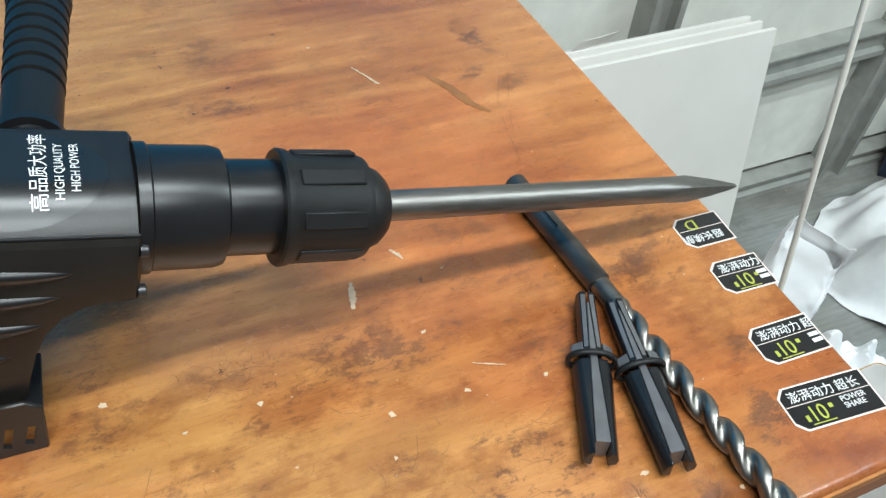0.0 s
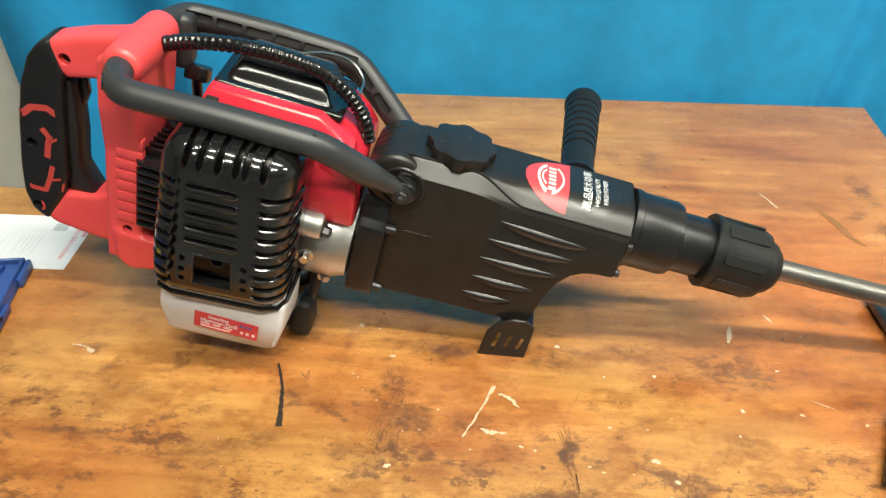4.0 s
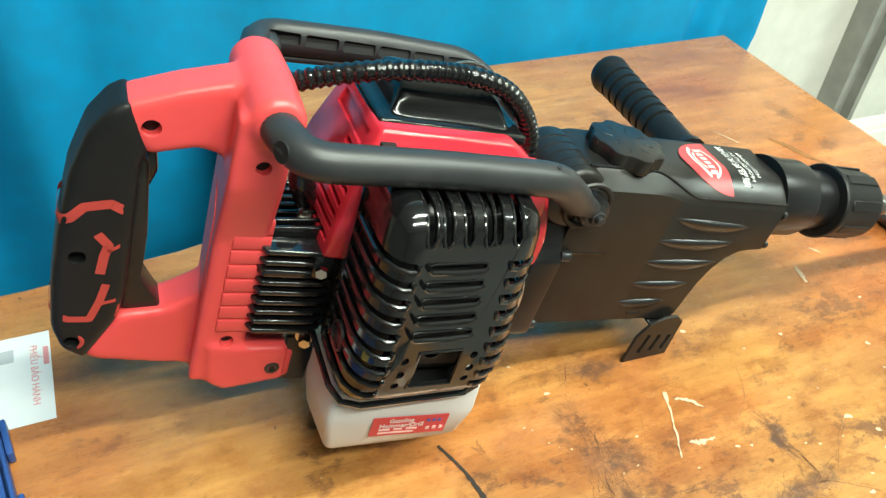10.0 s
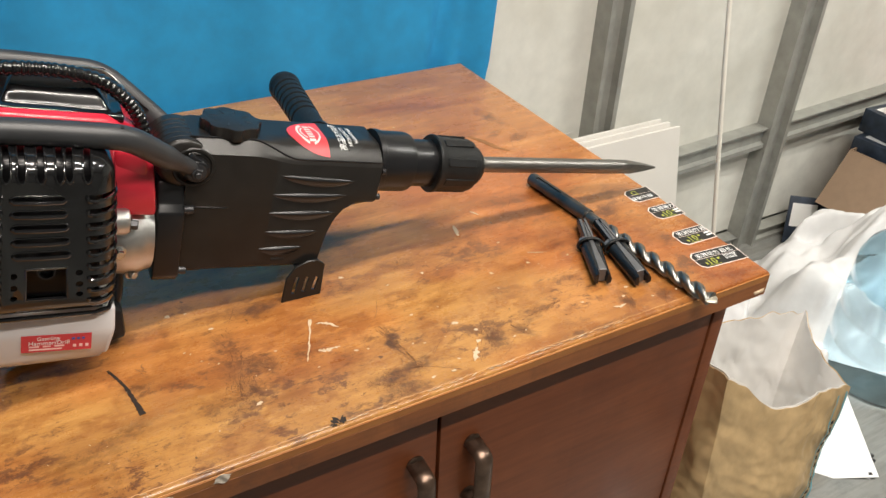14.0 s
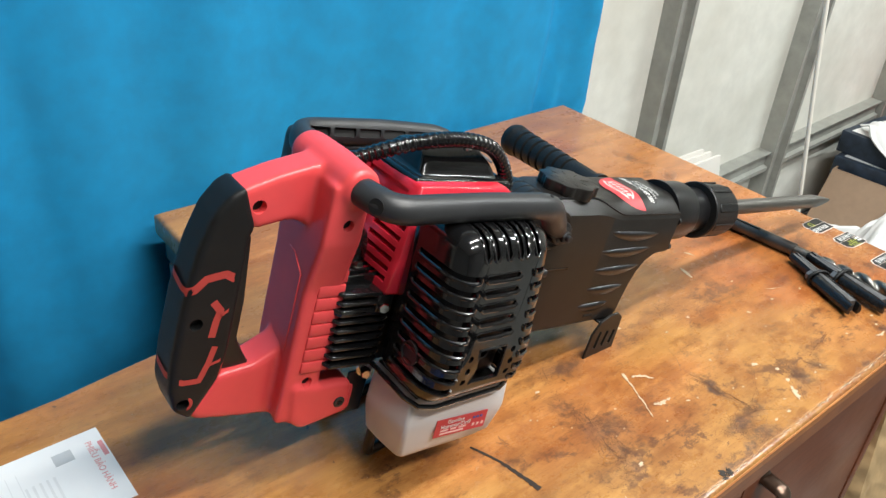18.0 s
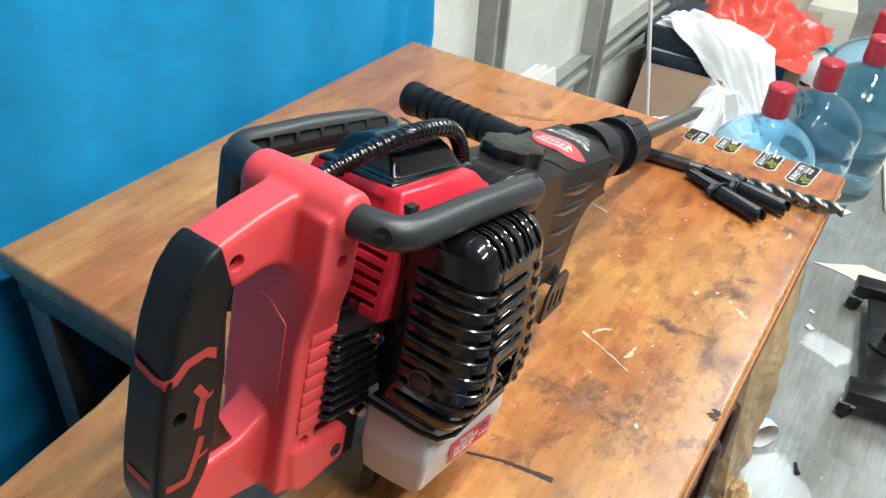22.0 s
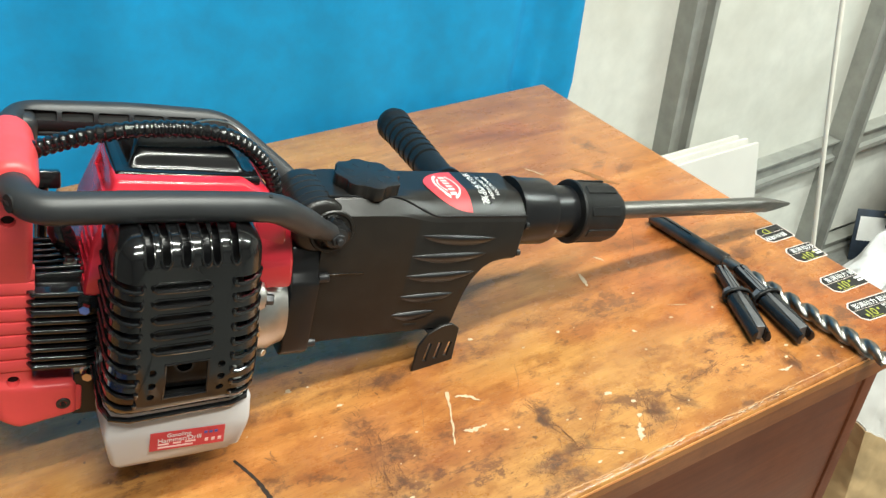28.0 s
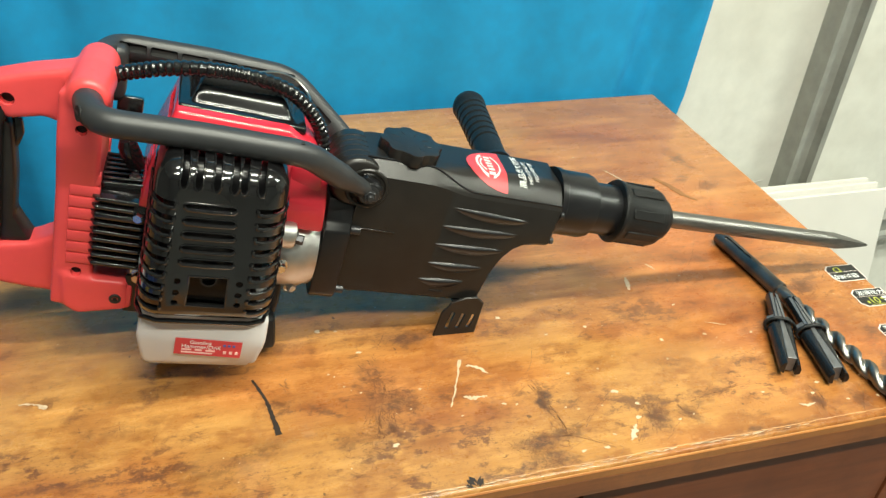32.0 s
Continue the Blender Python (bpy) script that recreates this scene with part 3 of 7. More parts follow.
def hull(points, r=0.0, seg=2):
    q = bmesh.new()
    for p in points:
        q.verts.new(p)
    res = bmesh.ops.convex_hull(q, input=q.verts)
    bmesh.ops.delete(q, geom=[g for g in res["geom_interior"] if isinstance(g, bmesh.types.BMVert)], context="VERTS")
    bmesh.ops.dissolve_limit(q, angle_limit=radians(2), verts=q.verts, edges=q.edges)
    return bevel(q, r, seg)




# ---- the room ----
def structure(name, bm, material, label, category="wall", angle=30):
    return tagged(part(name, bm, material, None, "", 1.0, angle), label, category, "", "structure")


floor = structure("floor", box(-2.5, 4.6, -3.2, 0.56, -0.08, 0.0), FLOOR_VINYL, "grey wood-look vinyl floor with scuffs", "floor")
wall_back = structure("wall_back", box(-2.5, 4.6, 0.47, 0.56, 0.0, 2.75), WALL_PLAIN, "pale back wall behind the framed boards")
# the left and front walls are unseen, added dark to keep shadows deep
wall_left = structure("wall_left", box(-2.6, -2.5, -3.2, 0.56, 0.0, 2.75), UNSEEN_WALL_GREY, "unseen grey side wall added to limit bounced light")
wall_right = structure("wall_right", box(4.6, 4.7, -3.2, 0.56, 0.0, 2.75), WALL_PLAIN, "plain pale side wall")
wall_front = structure("wall_front", box(-2.6, 4.7, -3.3, -3.2, 0.0, 2.75), UNSEEN_WALL_GREY, "unseen grey wall opposite the desk, added to limit bounced light")
ceiling = structure("ceiling", box(-2.6, 4.7, -3.3, 0.56, 2.75, 2.85), CEILING_WHITE, "plain white ceiling", "ceiling")

POSTS = [-1.62, -0.33, 0.29, 0.913, 1.537, 2.20, 2.85, 3.50]
for i, (a, b) in enumerate(zip(POSTS, POSTS[1:])):
    for z0, z1 in ((0.05, 0.352), (0.354, 1.30), (1.345, 2.30)):
        p = part("panel", box(a + 0.02, b - 0.02, 0.452, 0.470, z0, z1, 0.002, 1), WALL_PANEL, wall_back)
wall_frame = thing("wall_frame", "dull grey steel wall frame with posts and rails", "frame", kind="structure")
for i, x in enumerate(POSTS):
    w = 0.038 if x == 1.537 else 0.031
    bm = prism([(x - w, 0.452), (x - w, 0.405), (x - w + 0.012, 0.405), (x - w + 0.014, 0.424), (x + w - 0.014, 0.424), (x + w - 0.012, 0.405), (x + w, 0.405), (x + w, 0.452)], 2, 0.0, 2.5)
    part("post", bm, STEEL_FRAME, wall_frame)
for z0, z1, rise in ((0.0, 0.045, 0.0), (0.322, 0.380, 0.045), (1.303, 1.343, 0.0)):
    for a, b in zip(POSTS, POSTS[1:]):
        q = prism([(0.4515, z0), (0.412, z0), (0.412, z0 + 0.012), (0.424, z0 + 0.016), (0.424, z1 - 0.010), (0.412, z1 - 0.005), (0.412, z1), (0.4515, z1)], 0, a + 0.039, b - 0.039)
        for vert in q.verts:
            vert.co.z += rise * max(-0.3, min(1.0, vert.co.x - 1.2))
        part("rail", q, STEEL_FRAME, wall_frame)

for x, y in ((0.15, -1.42), (0.45, -0.62), (2.6, -0.9)):
    lamp = thing("ceiling_lamp", "white ceiling batten for a long lamp tube", "ceiling lamp", pose(x, y, 0), "ceiling lamps")
    part("housing", box(-0.78, 0.78, -0.045, 0.045, 2.615, 2.66, 0.006), CEILING_WHITE, lamp)
    part("rod", lathe([(0, 0.006), (0.1, 0.006)], (-0.5, 0, 2.655), (0, 0, 1), 10), STEEL_FRAME, lamp)
    part("rod", lathe([(0, 0.006), (0.1, 0.006)], (0.5, 0, 2.655), (0, 0, 1), 10), STEEL_FRAME, lamp)


def smoothstep(a, b, x):
    t = max(0.0, min(1.0, (x - a) / (b - a)))
    return t * t * (3 - 2 * t)


# ---- the blue curtain ----
def curtain_point(a, b):
    x = -0.805 + 1.392 * a
    z = 0.01 + 2.35 * b
    x += 0.022 * (1 - b) * (1 - a) - 0.165 * max(0.0, min(1.0, (a - 0.55) / 0.42)) * max(0.0, 0.93 - z) + 0.05 * max(0.0, a - 0.8) * max(0.0, z - 0.93)
    fold = 0.008 * math.sin(9 * x + 1.3 + 0.4 * z) + 0.004 * math.sin(23 * x + 2 * z) + 0.004 * math.sin(37 * x - 1.5 * z)
    edge = max(0.0, min(1.0, (x - 0.47) / 0.03))
    fold += edge * 0.016 * math.sin((x - 0.47) * 62 - 0.4)
    left = max(0.0, min(1.0, (-0.40 - x) / 0.1))
    fold += left * 0.022 * math.sin((x + 0.40 + 0.10 * (z - 0.7)) * 24)
    hem = smoothstep(0.90, 0.99, a)
    crease = math.exp(-((a - 0.925) / 0.014) ** 2)
    return Vector((x, 0.385 + fold - 0.022 * hem + 0.020 * crease, z))


curtain = tagged(part("curtain", sheet(curtain_point, 220, 16, 0.0015), CURTAIN_BLUE, None, "", 1.0, 80), "bright blue cloth curtain hanging behind the desk", "curtain")

# ---- the desk ----
TOP = 0.75
outline = [(0.497, -0.376), (0.497, 0.359), (-0.292, 0.352), (-0.292, 0.135), (-0.300, 0.108), (-0.325, 0.092), (-0.37, 0.082), (-0.43, 0.076), (-0.50, 0.067), (-0.57, 0.064),
           (-0.64, 0.067), (-0.72, 0.078), (-0.80, 0.093), (-0.92, 0.120), (-1.05, 0.155), (-1.30, 0.23), (-1.30, -0.376)]
desk = thing("desk", "worn orange-brown wooden desk with scratches and paint chips", "desk")
bm = prism(outline, 2, TOP - 0.034, TOP)
bevel(bm, 0.006, 3, [e for e in bm.edges if abs(e.verts[0].co.z - e.verts[1].co.z) < 1e-6])
bm = cut(bm, lathe([(0, 0.036), (0.2, 0.036)], (-0.722, 0.033, 0.64), (0, 0, 1), 40))
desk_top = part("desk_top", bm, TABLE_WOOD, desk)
part("grommet_rim", lathe([(0, 0.034), (0, 0.0362), (0.030, 0.0362), (0.030, 0.034)], (-0.722, 0.033, TOP - 0.0335), (0, 0, 1), 40, None, False), GREY_METAL, desk)
part("apron", box(-1.24, -0.546, -0.350, -0.330, TOP - 0.075, TOP - 0.0345, 0.001), EDGE_WOOD, desk)
part("side_panel", box(0.455, 0.475, -0.349, 0.30, 0.0, TOP - 0.0345, 0.001), DOOR_WOOD, desk)
part("side_panel", box(-0.565, -0.545, -0.327, 0.02, 0.0, TOP - 0.0345, 0.001), DOOR_WOOD, desk)
part("back_panel", box(-0.234, 0.454, 0.28, 0.295, 0.05, TOP - 0.0345), DOOR_WOOD, desk)
part("front_panel", box(-1.24, -0.544, -0.347, -0.329, 0.0, TOP - 0.0765, 0.0015), DOOR_WOOD, desk)
part("plinth", box(-0.54, 0.454, -0.3285, 0.02, 0.0, 0.06), DOOR_WOOD, desk)
part("wing_panel", box(-1.27, -1.25, -0.34, 0.15, 0.0, TOP - 0.0345), DOOR_WOOD, desk)
part("edge_rail", box(-0.288, -0.276, 0.14, 0.335, TOP - 0.062, TOP - 0.0345, 0.001), GREY_METAL, desk)
part("leg", box(-0.290, -0.262, 0.285, 0.325, 0.0, TOP - 0.0625, 0.002), GREY_METAL, desk)


def pull_handle(parent, x, z):
    path = bent_path([(x, -0.3475, z + 0.043), (x, -0.374, z + 0.041), (x, -0.376, z - 0.041), (x, -0.3475, z - 0.043)], 0.007, 4)
    p = part("pull_handle", tube(path, 0.0068, 12, None, (1.6, 0.95)), BRONZE, parent, "antique bronze bow handle")
    for s in (1, -1):
        part("rose", lathe([(0, 0.010), (0.002, 0.010), (0.004, 0.007)], (x, -0.347, z + s * 0.043), (0, -1, 0), 16), BRONZE, p)


for a, b, hx in ((-0.540, 0.066, 0.040), (0.070, 0.4535, 0.110)):
    d = part("door", box(a, b, -0.347, -0.329, 0.062, TOP - 0.0365, 0.0015), DOOR_WOOD, desk, "reddish brown varnished door")
    pull_handle(d, hx, 0.582)

# paint marks, chips and a charred line on the top
random.seed(5)


def smear(name, pts, widths, material, z=TOP + 0.0003, rag=0.25):
    bm = bmesh.new()
    P = smooth_path([(*p, z) for p in pts], 8)
    L, R = [], []
    n = len(P)
    for i, p in enumerate(P):
        t = (P[min(i + 1, n - 1)] - P[max(0, i - 1)]).normalized()
        s = Vector((-t.y, t.x, 0))
        k = i / (n - 1) * (len(widths) - 1)
        w = widths[int(k)] * (1 - k % 1) + widths[min(int(k) + 1, len(widths) - 1)] * (k % 1)
        L.append(bm.verts.new(p + s * w * (0.5 + rag * (random.random() - 0.5))))
        R.append(bm.verts.new(p - s * w * (0.5 + rag * (random.random() - 0.5))))
    for i in range(n - 1):
        bm.faces.new((L[i], L[i + 1], R[i + 1], R[i]))
    bmesh.ops.recalc_face_normals(bm, faces=bm.faces)
    for f in bm.faces:
        if f.normal.z < 0:
            f.normal_flip()
    bmesh.ops.solidify(bm, geom=bm.faces[:], thickness=-0.0002)
    return part(name, bm, material, desk_top)


def flake(x, y, size, turn=0.0, long=1.0):
    """A ragged flake of old paint."""
    a = radians(turn)
    pts = []
    for k in range(11):
        f = 2 * math.pi * k / 11
        r = size * 0.40 * random.uniform(0.45, 1.2)
        u, v = math.cos(f) * r * long, math.sin(f) * r
        pts.append((x + u * math.cos(a) - v * math.sin(a), max(-0.3745, y + u * math.sin(a) + v * math.cos(a))))
    return part("paint_chip", prism(pts, 2, TOP + 0.0001, TOP + 0.0004), CHIP_PAINT, desk_top)


smear("paint_mark", [(-0.0215, -0.221), (-0.034, -0.252), (-0.047, -0.281)], [0.0026, 0.0014, 0.0020, 0.0008], CHIP_PAINT, TOP + 0.0003, 0.8)
smear("paint_mark", [(-0.018, -0.230), (-0.010, -0.233), (0.001, -0.245)], [0.0010, 0.0032, 0.0036, 0.0012], CHIP_PAINT, TOP + 0.0003, 0.7)
smear("paint_mark", [(-0.032, -0.270), (-0.024, -0.273), (-0.010, -0.274)], [0.0012, 0.0044, 0.0016], CHIP_PAINT, TOP + 0.0003, 0.9)
smear("paint_mark", [(0.114, -0.337), (0.108, -0.346), (0.101, -0.354)], [0.0012, 0.0048, 0.0044, 0.0012], CHIP_PAINT, TOP + 0.0003, 0.8)
smear("paint_mark", [(0.2055, -0.126), (0.2030, -0.139), (0.2000, -0.149)], [0.0024, 0.0046, 0.0020], CHIP_PAINT, TOP + 0.0003, 0.6)
smear("paint_mark", [(0.290, 0.118), (0.298, 0.101), (0.305, 0.086)], [0.0008, 0.0014, 0.0030], CHIP_PAINT, TOP + 0.0003, 0.8)
smear("paint_mark", [(-0.424, -0.198), (-0.412, -0.199), (-0.400, -0.207)], [0.0036, 0.0016, 0.0044], CHIP_PAINT, TOP + 0.0003, 0.9)
smear("paint_mark", [(0.242, -0.106), (0.245, -0.111), (0.248, -0.118)], [0.0012, 0.0028, 0.0010], CHIP_PAINT, TOP + 0.0003, 0.8)
smear("paint_mark", [(0.257, -0.217), (0.267, -0.222), (0.277, -0.226)], [0.0004, 0.0010, 0.0004], CHIP_PAINT, TOP + 0.0003, 0.9)
smear("paint_mark", [(0.283, -0.347), (0.290, -0.350), (0.300, -0.349)], [0.0008, 0.0030, 0.0010], CHIP_PAINT, TOP + 0.0003, 0.9)
# flakes by size, in millimetres
for x, y, w in ((-0.153, -0.151, 6), (-0.135, -0.154, 4), (-0.117, -0.190, 5), (-0.151, -0.215, 2.6), (-0.146, -0.219, 2.4), (-0.139, -0.234, 2.2), (-0.125, -0.245, 2.4), (-0.107, -0.314, 7), (-0.040, -0.293, 2.6), (0.037, -0.166, 6),
                (0.123, -0.198, 5), (0.078, -0.202, 3.2), (0.195, -0.234, 5), (0.187, -0.262, 4), (0.246, -0.235, 4.6), (0.132, -0.247, 2), (0.078, -0.261, 5), (0.110, -0.261, 2.4), (-0.070, -0.252, 3), (0.003, -0.287, 4), (0.014, -0.290, 3.4)):
    flake(x, y, w * 0.001, random.uniform(-25, 10), random.uniform(1.1, 1.7))
for x, y, w in ((0.113, -0.294, 6), (0.127, -0.313, 5), (0.120, -0.330, 6), (0.089, -0.344, 2.6), (0.093, -0.308, 2), (0.069, -0.308, 2.4), (0.058, -0.303, 2), (0.076, -0.357, 5), (0.054, -0.356, 4), (0.158, -0.340, 3), (0.174, -0.337, 2.4), (0.257, -0.325, 3),
                (0.319, -0.324, 5), (0.305, -0.337, 4), (0.369, -0.353, 4), (0.336, -0.351, 3), (0.271, -0.135, 3), (0.237, -0.183, 4), (0.298, -0.242, 4), (0.262, 0.160, 3)):
    flake(x, y, w * 0.001, random.uniform(-25, 15), random.uniform(1.1, 1.9))
smear("charred_line", [(-0.222, -0.208), (-0.212, -0.235), (-0.207, -0.262), (-0.204, -0.281)], [0.002, 0.003, 0.004, 0.006], BLACK_MARK)
smear("charred_line", [(-0.058, -0.372), (-0.051, -0.367), (-0.044, -0.370)], [0.003, 0.009, 0.003], BLACK_MARK, TOP + 0.0003, 1.2)
smear("charred_line", [(0.352, 0.085), (0.366, 0.055), (0.372, 0.035), (0.384, 0.018)], [0.005, 0.010, 0.008, 0.003], surface("brown_stain", (0.27, 0.115, 0.036), 0.4, var=0.2, scale=80), TOP + 0.00015)
for i in range(60):
    flake(random.uniform(-0.50, 0.47), random.uniform(-0.36, 0.02), random.choice([0.0009, 0.0012, 0.0015, 0.0019]), random.uniform(0, 360), random.uniform(1, 1.8))


SCUFFS = bmesh.new()


def scratch(pts, w, strands=1, spread=0.002, gap=0.35):
    """Broken dark hairlines along a way, a few strands side by side."""
    for _ in range(strands):
        jx, jy = random.gauss(0, spread), random.gauss(0, spread)
        P = smooth_path([(x + jx + random.gauss(0, spread * 0.5), y + jy + random.gauss(0, spread * 0.5), TOP + 0.00012) for x, y in pts], 10)
        last = None
        ph = random.uniform(0, 50)
        for i, p in enumerate(P):
            t = (P[min(i + 1, len(P) - 1)] - P[max(0, i - 1)]).normalized()
            n = noise.noise((p.x * 260 + ph, p.y * 260, ph)) * 0.5 + 0.5
            if n < gap or p.y < -0.3745:
                last = None
                continue
            k = Vector((-t.y, t.x, 0)) * w * (0.2 + 0.9 * n)
            now = (SCUFFS.verts.new(p + k), SCUFFS.verts.new(p - k))
            if last:
                SCUFFS.faces.new((last[0], last[1], now[1], now[0]))
            last = now


def tangle(x, y, rx, ry, n, turn=0.0, spread=70, long=0.012, w=0.00017):
    """Crossed and curling hairlines rubbed into one place."""
    for _ in range(n):
        px, py = x + random.gauss(0, rx * 0.5), y + random.gauss(0, ry * 0.5)
        a, bend, ln = radians(turn + random.gauss(0, spread)), random.uniform(-1.2, 1.2), long * random.uniform(0.3, 1.2)
        pts = [(px, py)]
        for k in range(4):
            a += bend * 0.25 + random.gauss(0, 0.15)
            pts.append((pts[-1][0] + math.cos(a) * ln / 4, pts[-1][1] + math.sin(a) * ln / 4))
        scratch(pts, w * random.uniform(0.4, 1.5), 1, 0.0, 0.28)


random.seed(12)
tangle(-0.110, -0.222, 0.024, 0.024, 46, 60, 60)
tangle(-0.104, -0.258, 0.024, 0.026, 90, 70, 60)
tangle(-0.114, -0.294, 0.016, 0.022, 90, 80, 45, 0.010, 0.00022)
tangle(-0.084, -0.270, 0.020, 0.012, 40, -20, 40)
tangle(-0.132, -0.306, 0.020, 0.022, 40, -60, 50)
tangle(-0.068, -0.178, 0.030, 0.012, 50, 25, 25)
tangle(0.040, -0.288, 0.006, 0.026, 60, -75, 16, 0.012, 0.00020)
tangle(0.046, -0.332, 0.014, 0.012, 50, 0, 80)
tangle(0.010, -0.340, 0.022, 0.014, 70, 10, 70)
tangle(0.024, -0.358, 0.024, 0.008, 50, 0, 60)
tangle(0.134, -0.336, 0.014, 0.022, 50, 62, 14, 0.020)
tangle(0.167, -0.330, 0.014, 0.010, 34, -50, 50)
tangle(0.206, -0.316, 0.032, 0.006, 40, 10, 30)
tangle(0.101, -0.170, 0.030, 0.018, 50, 15, 50)
tangle(0.306, -0.342, 0.010, 0.020, 40, -80, 30)
tangle(0.352, -0.352, 0.010, 0.016, 20, 70, 30)
tangle(0.400, -0.185, 0.030, 0.026, 50, 50, 40)
tangle(0.300, -0.150, 0.050, 0.020, 30, 8, 25)
tangle(-0.195, -0.220, 0.006, 0.006, 14, 0, 90, 0.006, 0.0004)
tangle(-0.35, -0.26, 0.10, 0.06, 50, 0, 60)
tangle(0.22, -0.27, 0.22, 0.09, 110, 10, 70, 0.010, 0.00016)
tangle(0.25, 0.00, 0.22, 0.14, 60, 10, 70, 0.012, 0.00014)
tangle(-0.02, -0.369, 0.08, 0.004, 60, 3, 20)
tangle(0.25, -0.371, 0.2, 0.002, 40, 3, 8)
scratch([(0.037, -0.264), (0.041, -0.290), (0.046, -0.314), (0.047, -0.335)], 0.00035, 6, 0.0022, 0.46)
scratch([(0.047, -0.335), (0.030, -0.336), (0.014, -0.334), (0.004, -0.344)], 0.0003, 5, 0.0020, 0.42)
scratch([(0.047, -0.335), (0.062, -0.343), (0.088, -0.360)], 0.00025, 3, 0.0015, 0.40)
scratch([(0.047, -0.335), (0.060, -0.325), (0.072, -0.322)], 0.00025, 3, 0.0015, 0.40)
scratch([(0.066, -0.329), (0.084, -0.311), (0.108, -0.293)], 0.00022, 2, 0.001, 0.35)
scratch([(0.144, -0.312), (0.128, -0.334), (0.109, -0.357)], 0.00025, 6, 0.005, 0.40)
scratch([(0.164, -0.322), (0.168, -0.331), (0.176, -0.339)], 0.0006, 2, 0.001, 0.40)
scratch([(0.180, -0.320), (0.200, -0.317), (0.218, -0.315), (0.236, -0.311)], 0.00035, 3, 0.0012, 0.42)
scratch([(-0.110, -0.212), (-0.104, -0.240), (-0.108, -0.270), (-0.114, -0.290), (-0.109, -0.306)], 0.00045, 6, 0.005, 0.50)
scratch([(-0.106, -0.258), (-0.092, -0.262), (-0.078, -0.278)], 0.0004, 3, 0.002, 0.45)
scratch([(-0.106, -0.252), (-0.090, -0.249), (-0.074, -0.252)], 0.00022, 2, 0.001, 0.40)
scratch([(-0.064, -0.256), (-0.056, -0.238), (-0.048, -0.219)], 0.00022, 1, 0.0, 0.2)
scratch([(-0.099, -0.187), (-0.094, -0.178), (-0.089, -0.168)], 0.00025, 2, 0.001, 0.3)
scratch([(0.359, -0.345), (0.351, -0.355), (0.343, -0.365)], 0.0003, 2, 0.001, 0.3)
scratch([(0.31, -0.331), (0.306, -0.343), (0.302, -0.355)], 0.0005, 4, 0.002, 0.4)
scratch([(0.36, -0.02), (0.30, -0.11), (0.24, -0.16)], 0.00018, 1, 0.0, 0.3)
scratch([(0.44, 0.10), (0.40, 0.02), (0.38, -0.05)], 0.0002, 2, 0.004, 0.4)
for _ in range(26):
    x, y, a, ln = random.uniform(-0.45, 0.46), random.uniform(-0.36, 0.05), random.uniform(-0.6, 0.9), random.uniform(0.015, 0.06)
    scratch([(x, y), (x + ln * 0.5 * math.cos(a), y + ln * 0.5 * math.sin(a)), (x + ln * math.cos(a + 0.2), y + ln * math.sin(a + 0.2))], random.uniform(0.0001, 0.00022), 1, 0.0, 0.35)
tagged(part("scuffing", SCUFFS, SCUFF, desk_top), "fine dark scuffs rubbed into the lacquer", "", "", "stuff")
# worn pale band along the front edge, with white chips
part("edge_band", box(-1.299, 0.4965, -0.3774, -0.372, TOP - 0.0125, TOP - 0.0042, 0.0003, 1), EDGE_GOLD, desk, "golden varnished front edge")
part("front_strip", box(-1.299, 0.4965, -0.3775, -0.372, TOP - 0.0335, TOP - 0.0125, 0.0003, 1), EDGE_WOOD, desk, "brown varnished front strip")
bm = bmesh.new()
x = -0.9
prev = None
while x < 0.39:
    w = 0.0016 + 0.0022 * max(0, noise.noise((x * 30, 0, 3))) + 0.0012 * noise.noise((x * 160, 1, 3))
    a, b_ = bm.verts.new((x, -0.3726, TOP - 0.0012)), bm.verts.new((x, -0.3705 + max(0.0002, w), TOP + 0.0002))
    c = bm.verts.new((x, -0.3758, TOP - 0.0042))
    if prev:
        bm.faces.new((prev[0], a, b_, prev[1]))
        bm.faces.new((prev[2], c, a, prev[0]))
    prev = (a, b_, c)
    x += 0.004
part("worn_corner", bm, WORN_EDGE, desk, "rubbed pale upper edge")
for i in range(48):
    x = random.choice([random.uniform(-0.3, 0.27), random.uniform(0.02, 0.22)])
    w = random.uniform(0.0004, 0.0013)
    smear("paint_chip", [(x, -0.3715 + random.uniform(-0.0006, 0.0016)), (x + random.uniform(0.004, 0.014), -0.3715 + random.uniform(-0.0006, 0.0016))], [w * 0.5, w, w * 0.4], CHIP_PAINT, TOP + 0.0004, 0.9)
TAPE = surface("cloudy_tape", (0.42, 0.36, 0.30), 0.15, var=0.25, scale=120, coat=0.3)
for x0, x1, z0, z1, y in ((-0.236, -0.214, -0.044, -0.030, -0.3512), (-0.222, -0.206, -0.012, -0.004, -0.3782), (-0.170, -0.158, -0.010, -0.002, -0.3782)):
    part("tape_scrap", sheet(lambda a, b: Vector((x0 + (x1 - x0) * a + 0.005 * b, y - 0.0015 * abs(math.sin(3 * a + 4 * b)), TOP + z0 + (z1 - z0) * b + 0.002 * math.sin(5 * a))), 8, 6, 0.0003), TAPE, desk, "cloudy tape scrap")
part("splinter", hull([(0.475, -0.377, TOP - 0.024), (0.4965, -0.3768, TOP - 0.022), (0.494, -0.3775, TOP - 0.030), (0.478, -0.3785, TOP - 0.029), (0.485, -0.3795, TOP - 0.025)], 0.0006, 1), CHIP_PAINT, desk, "pale torn splinter at the corner")


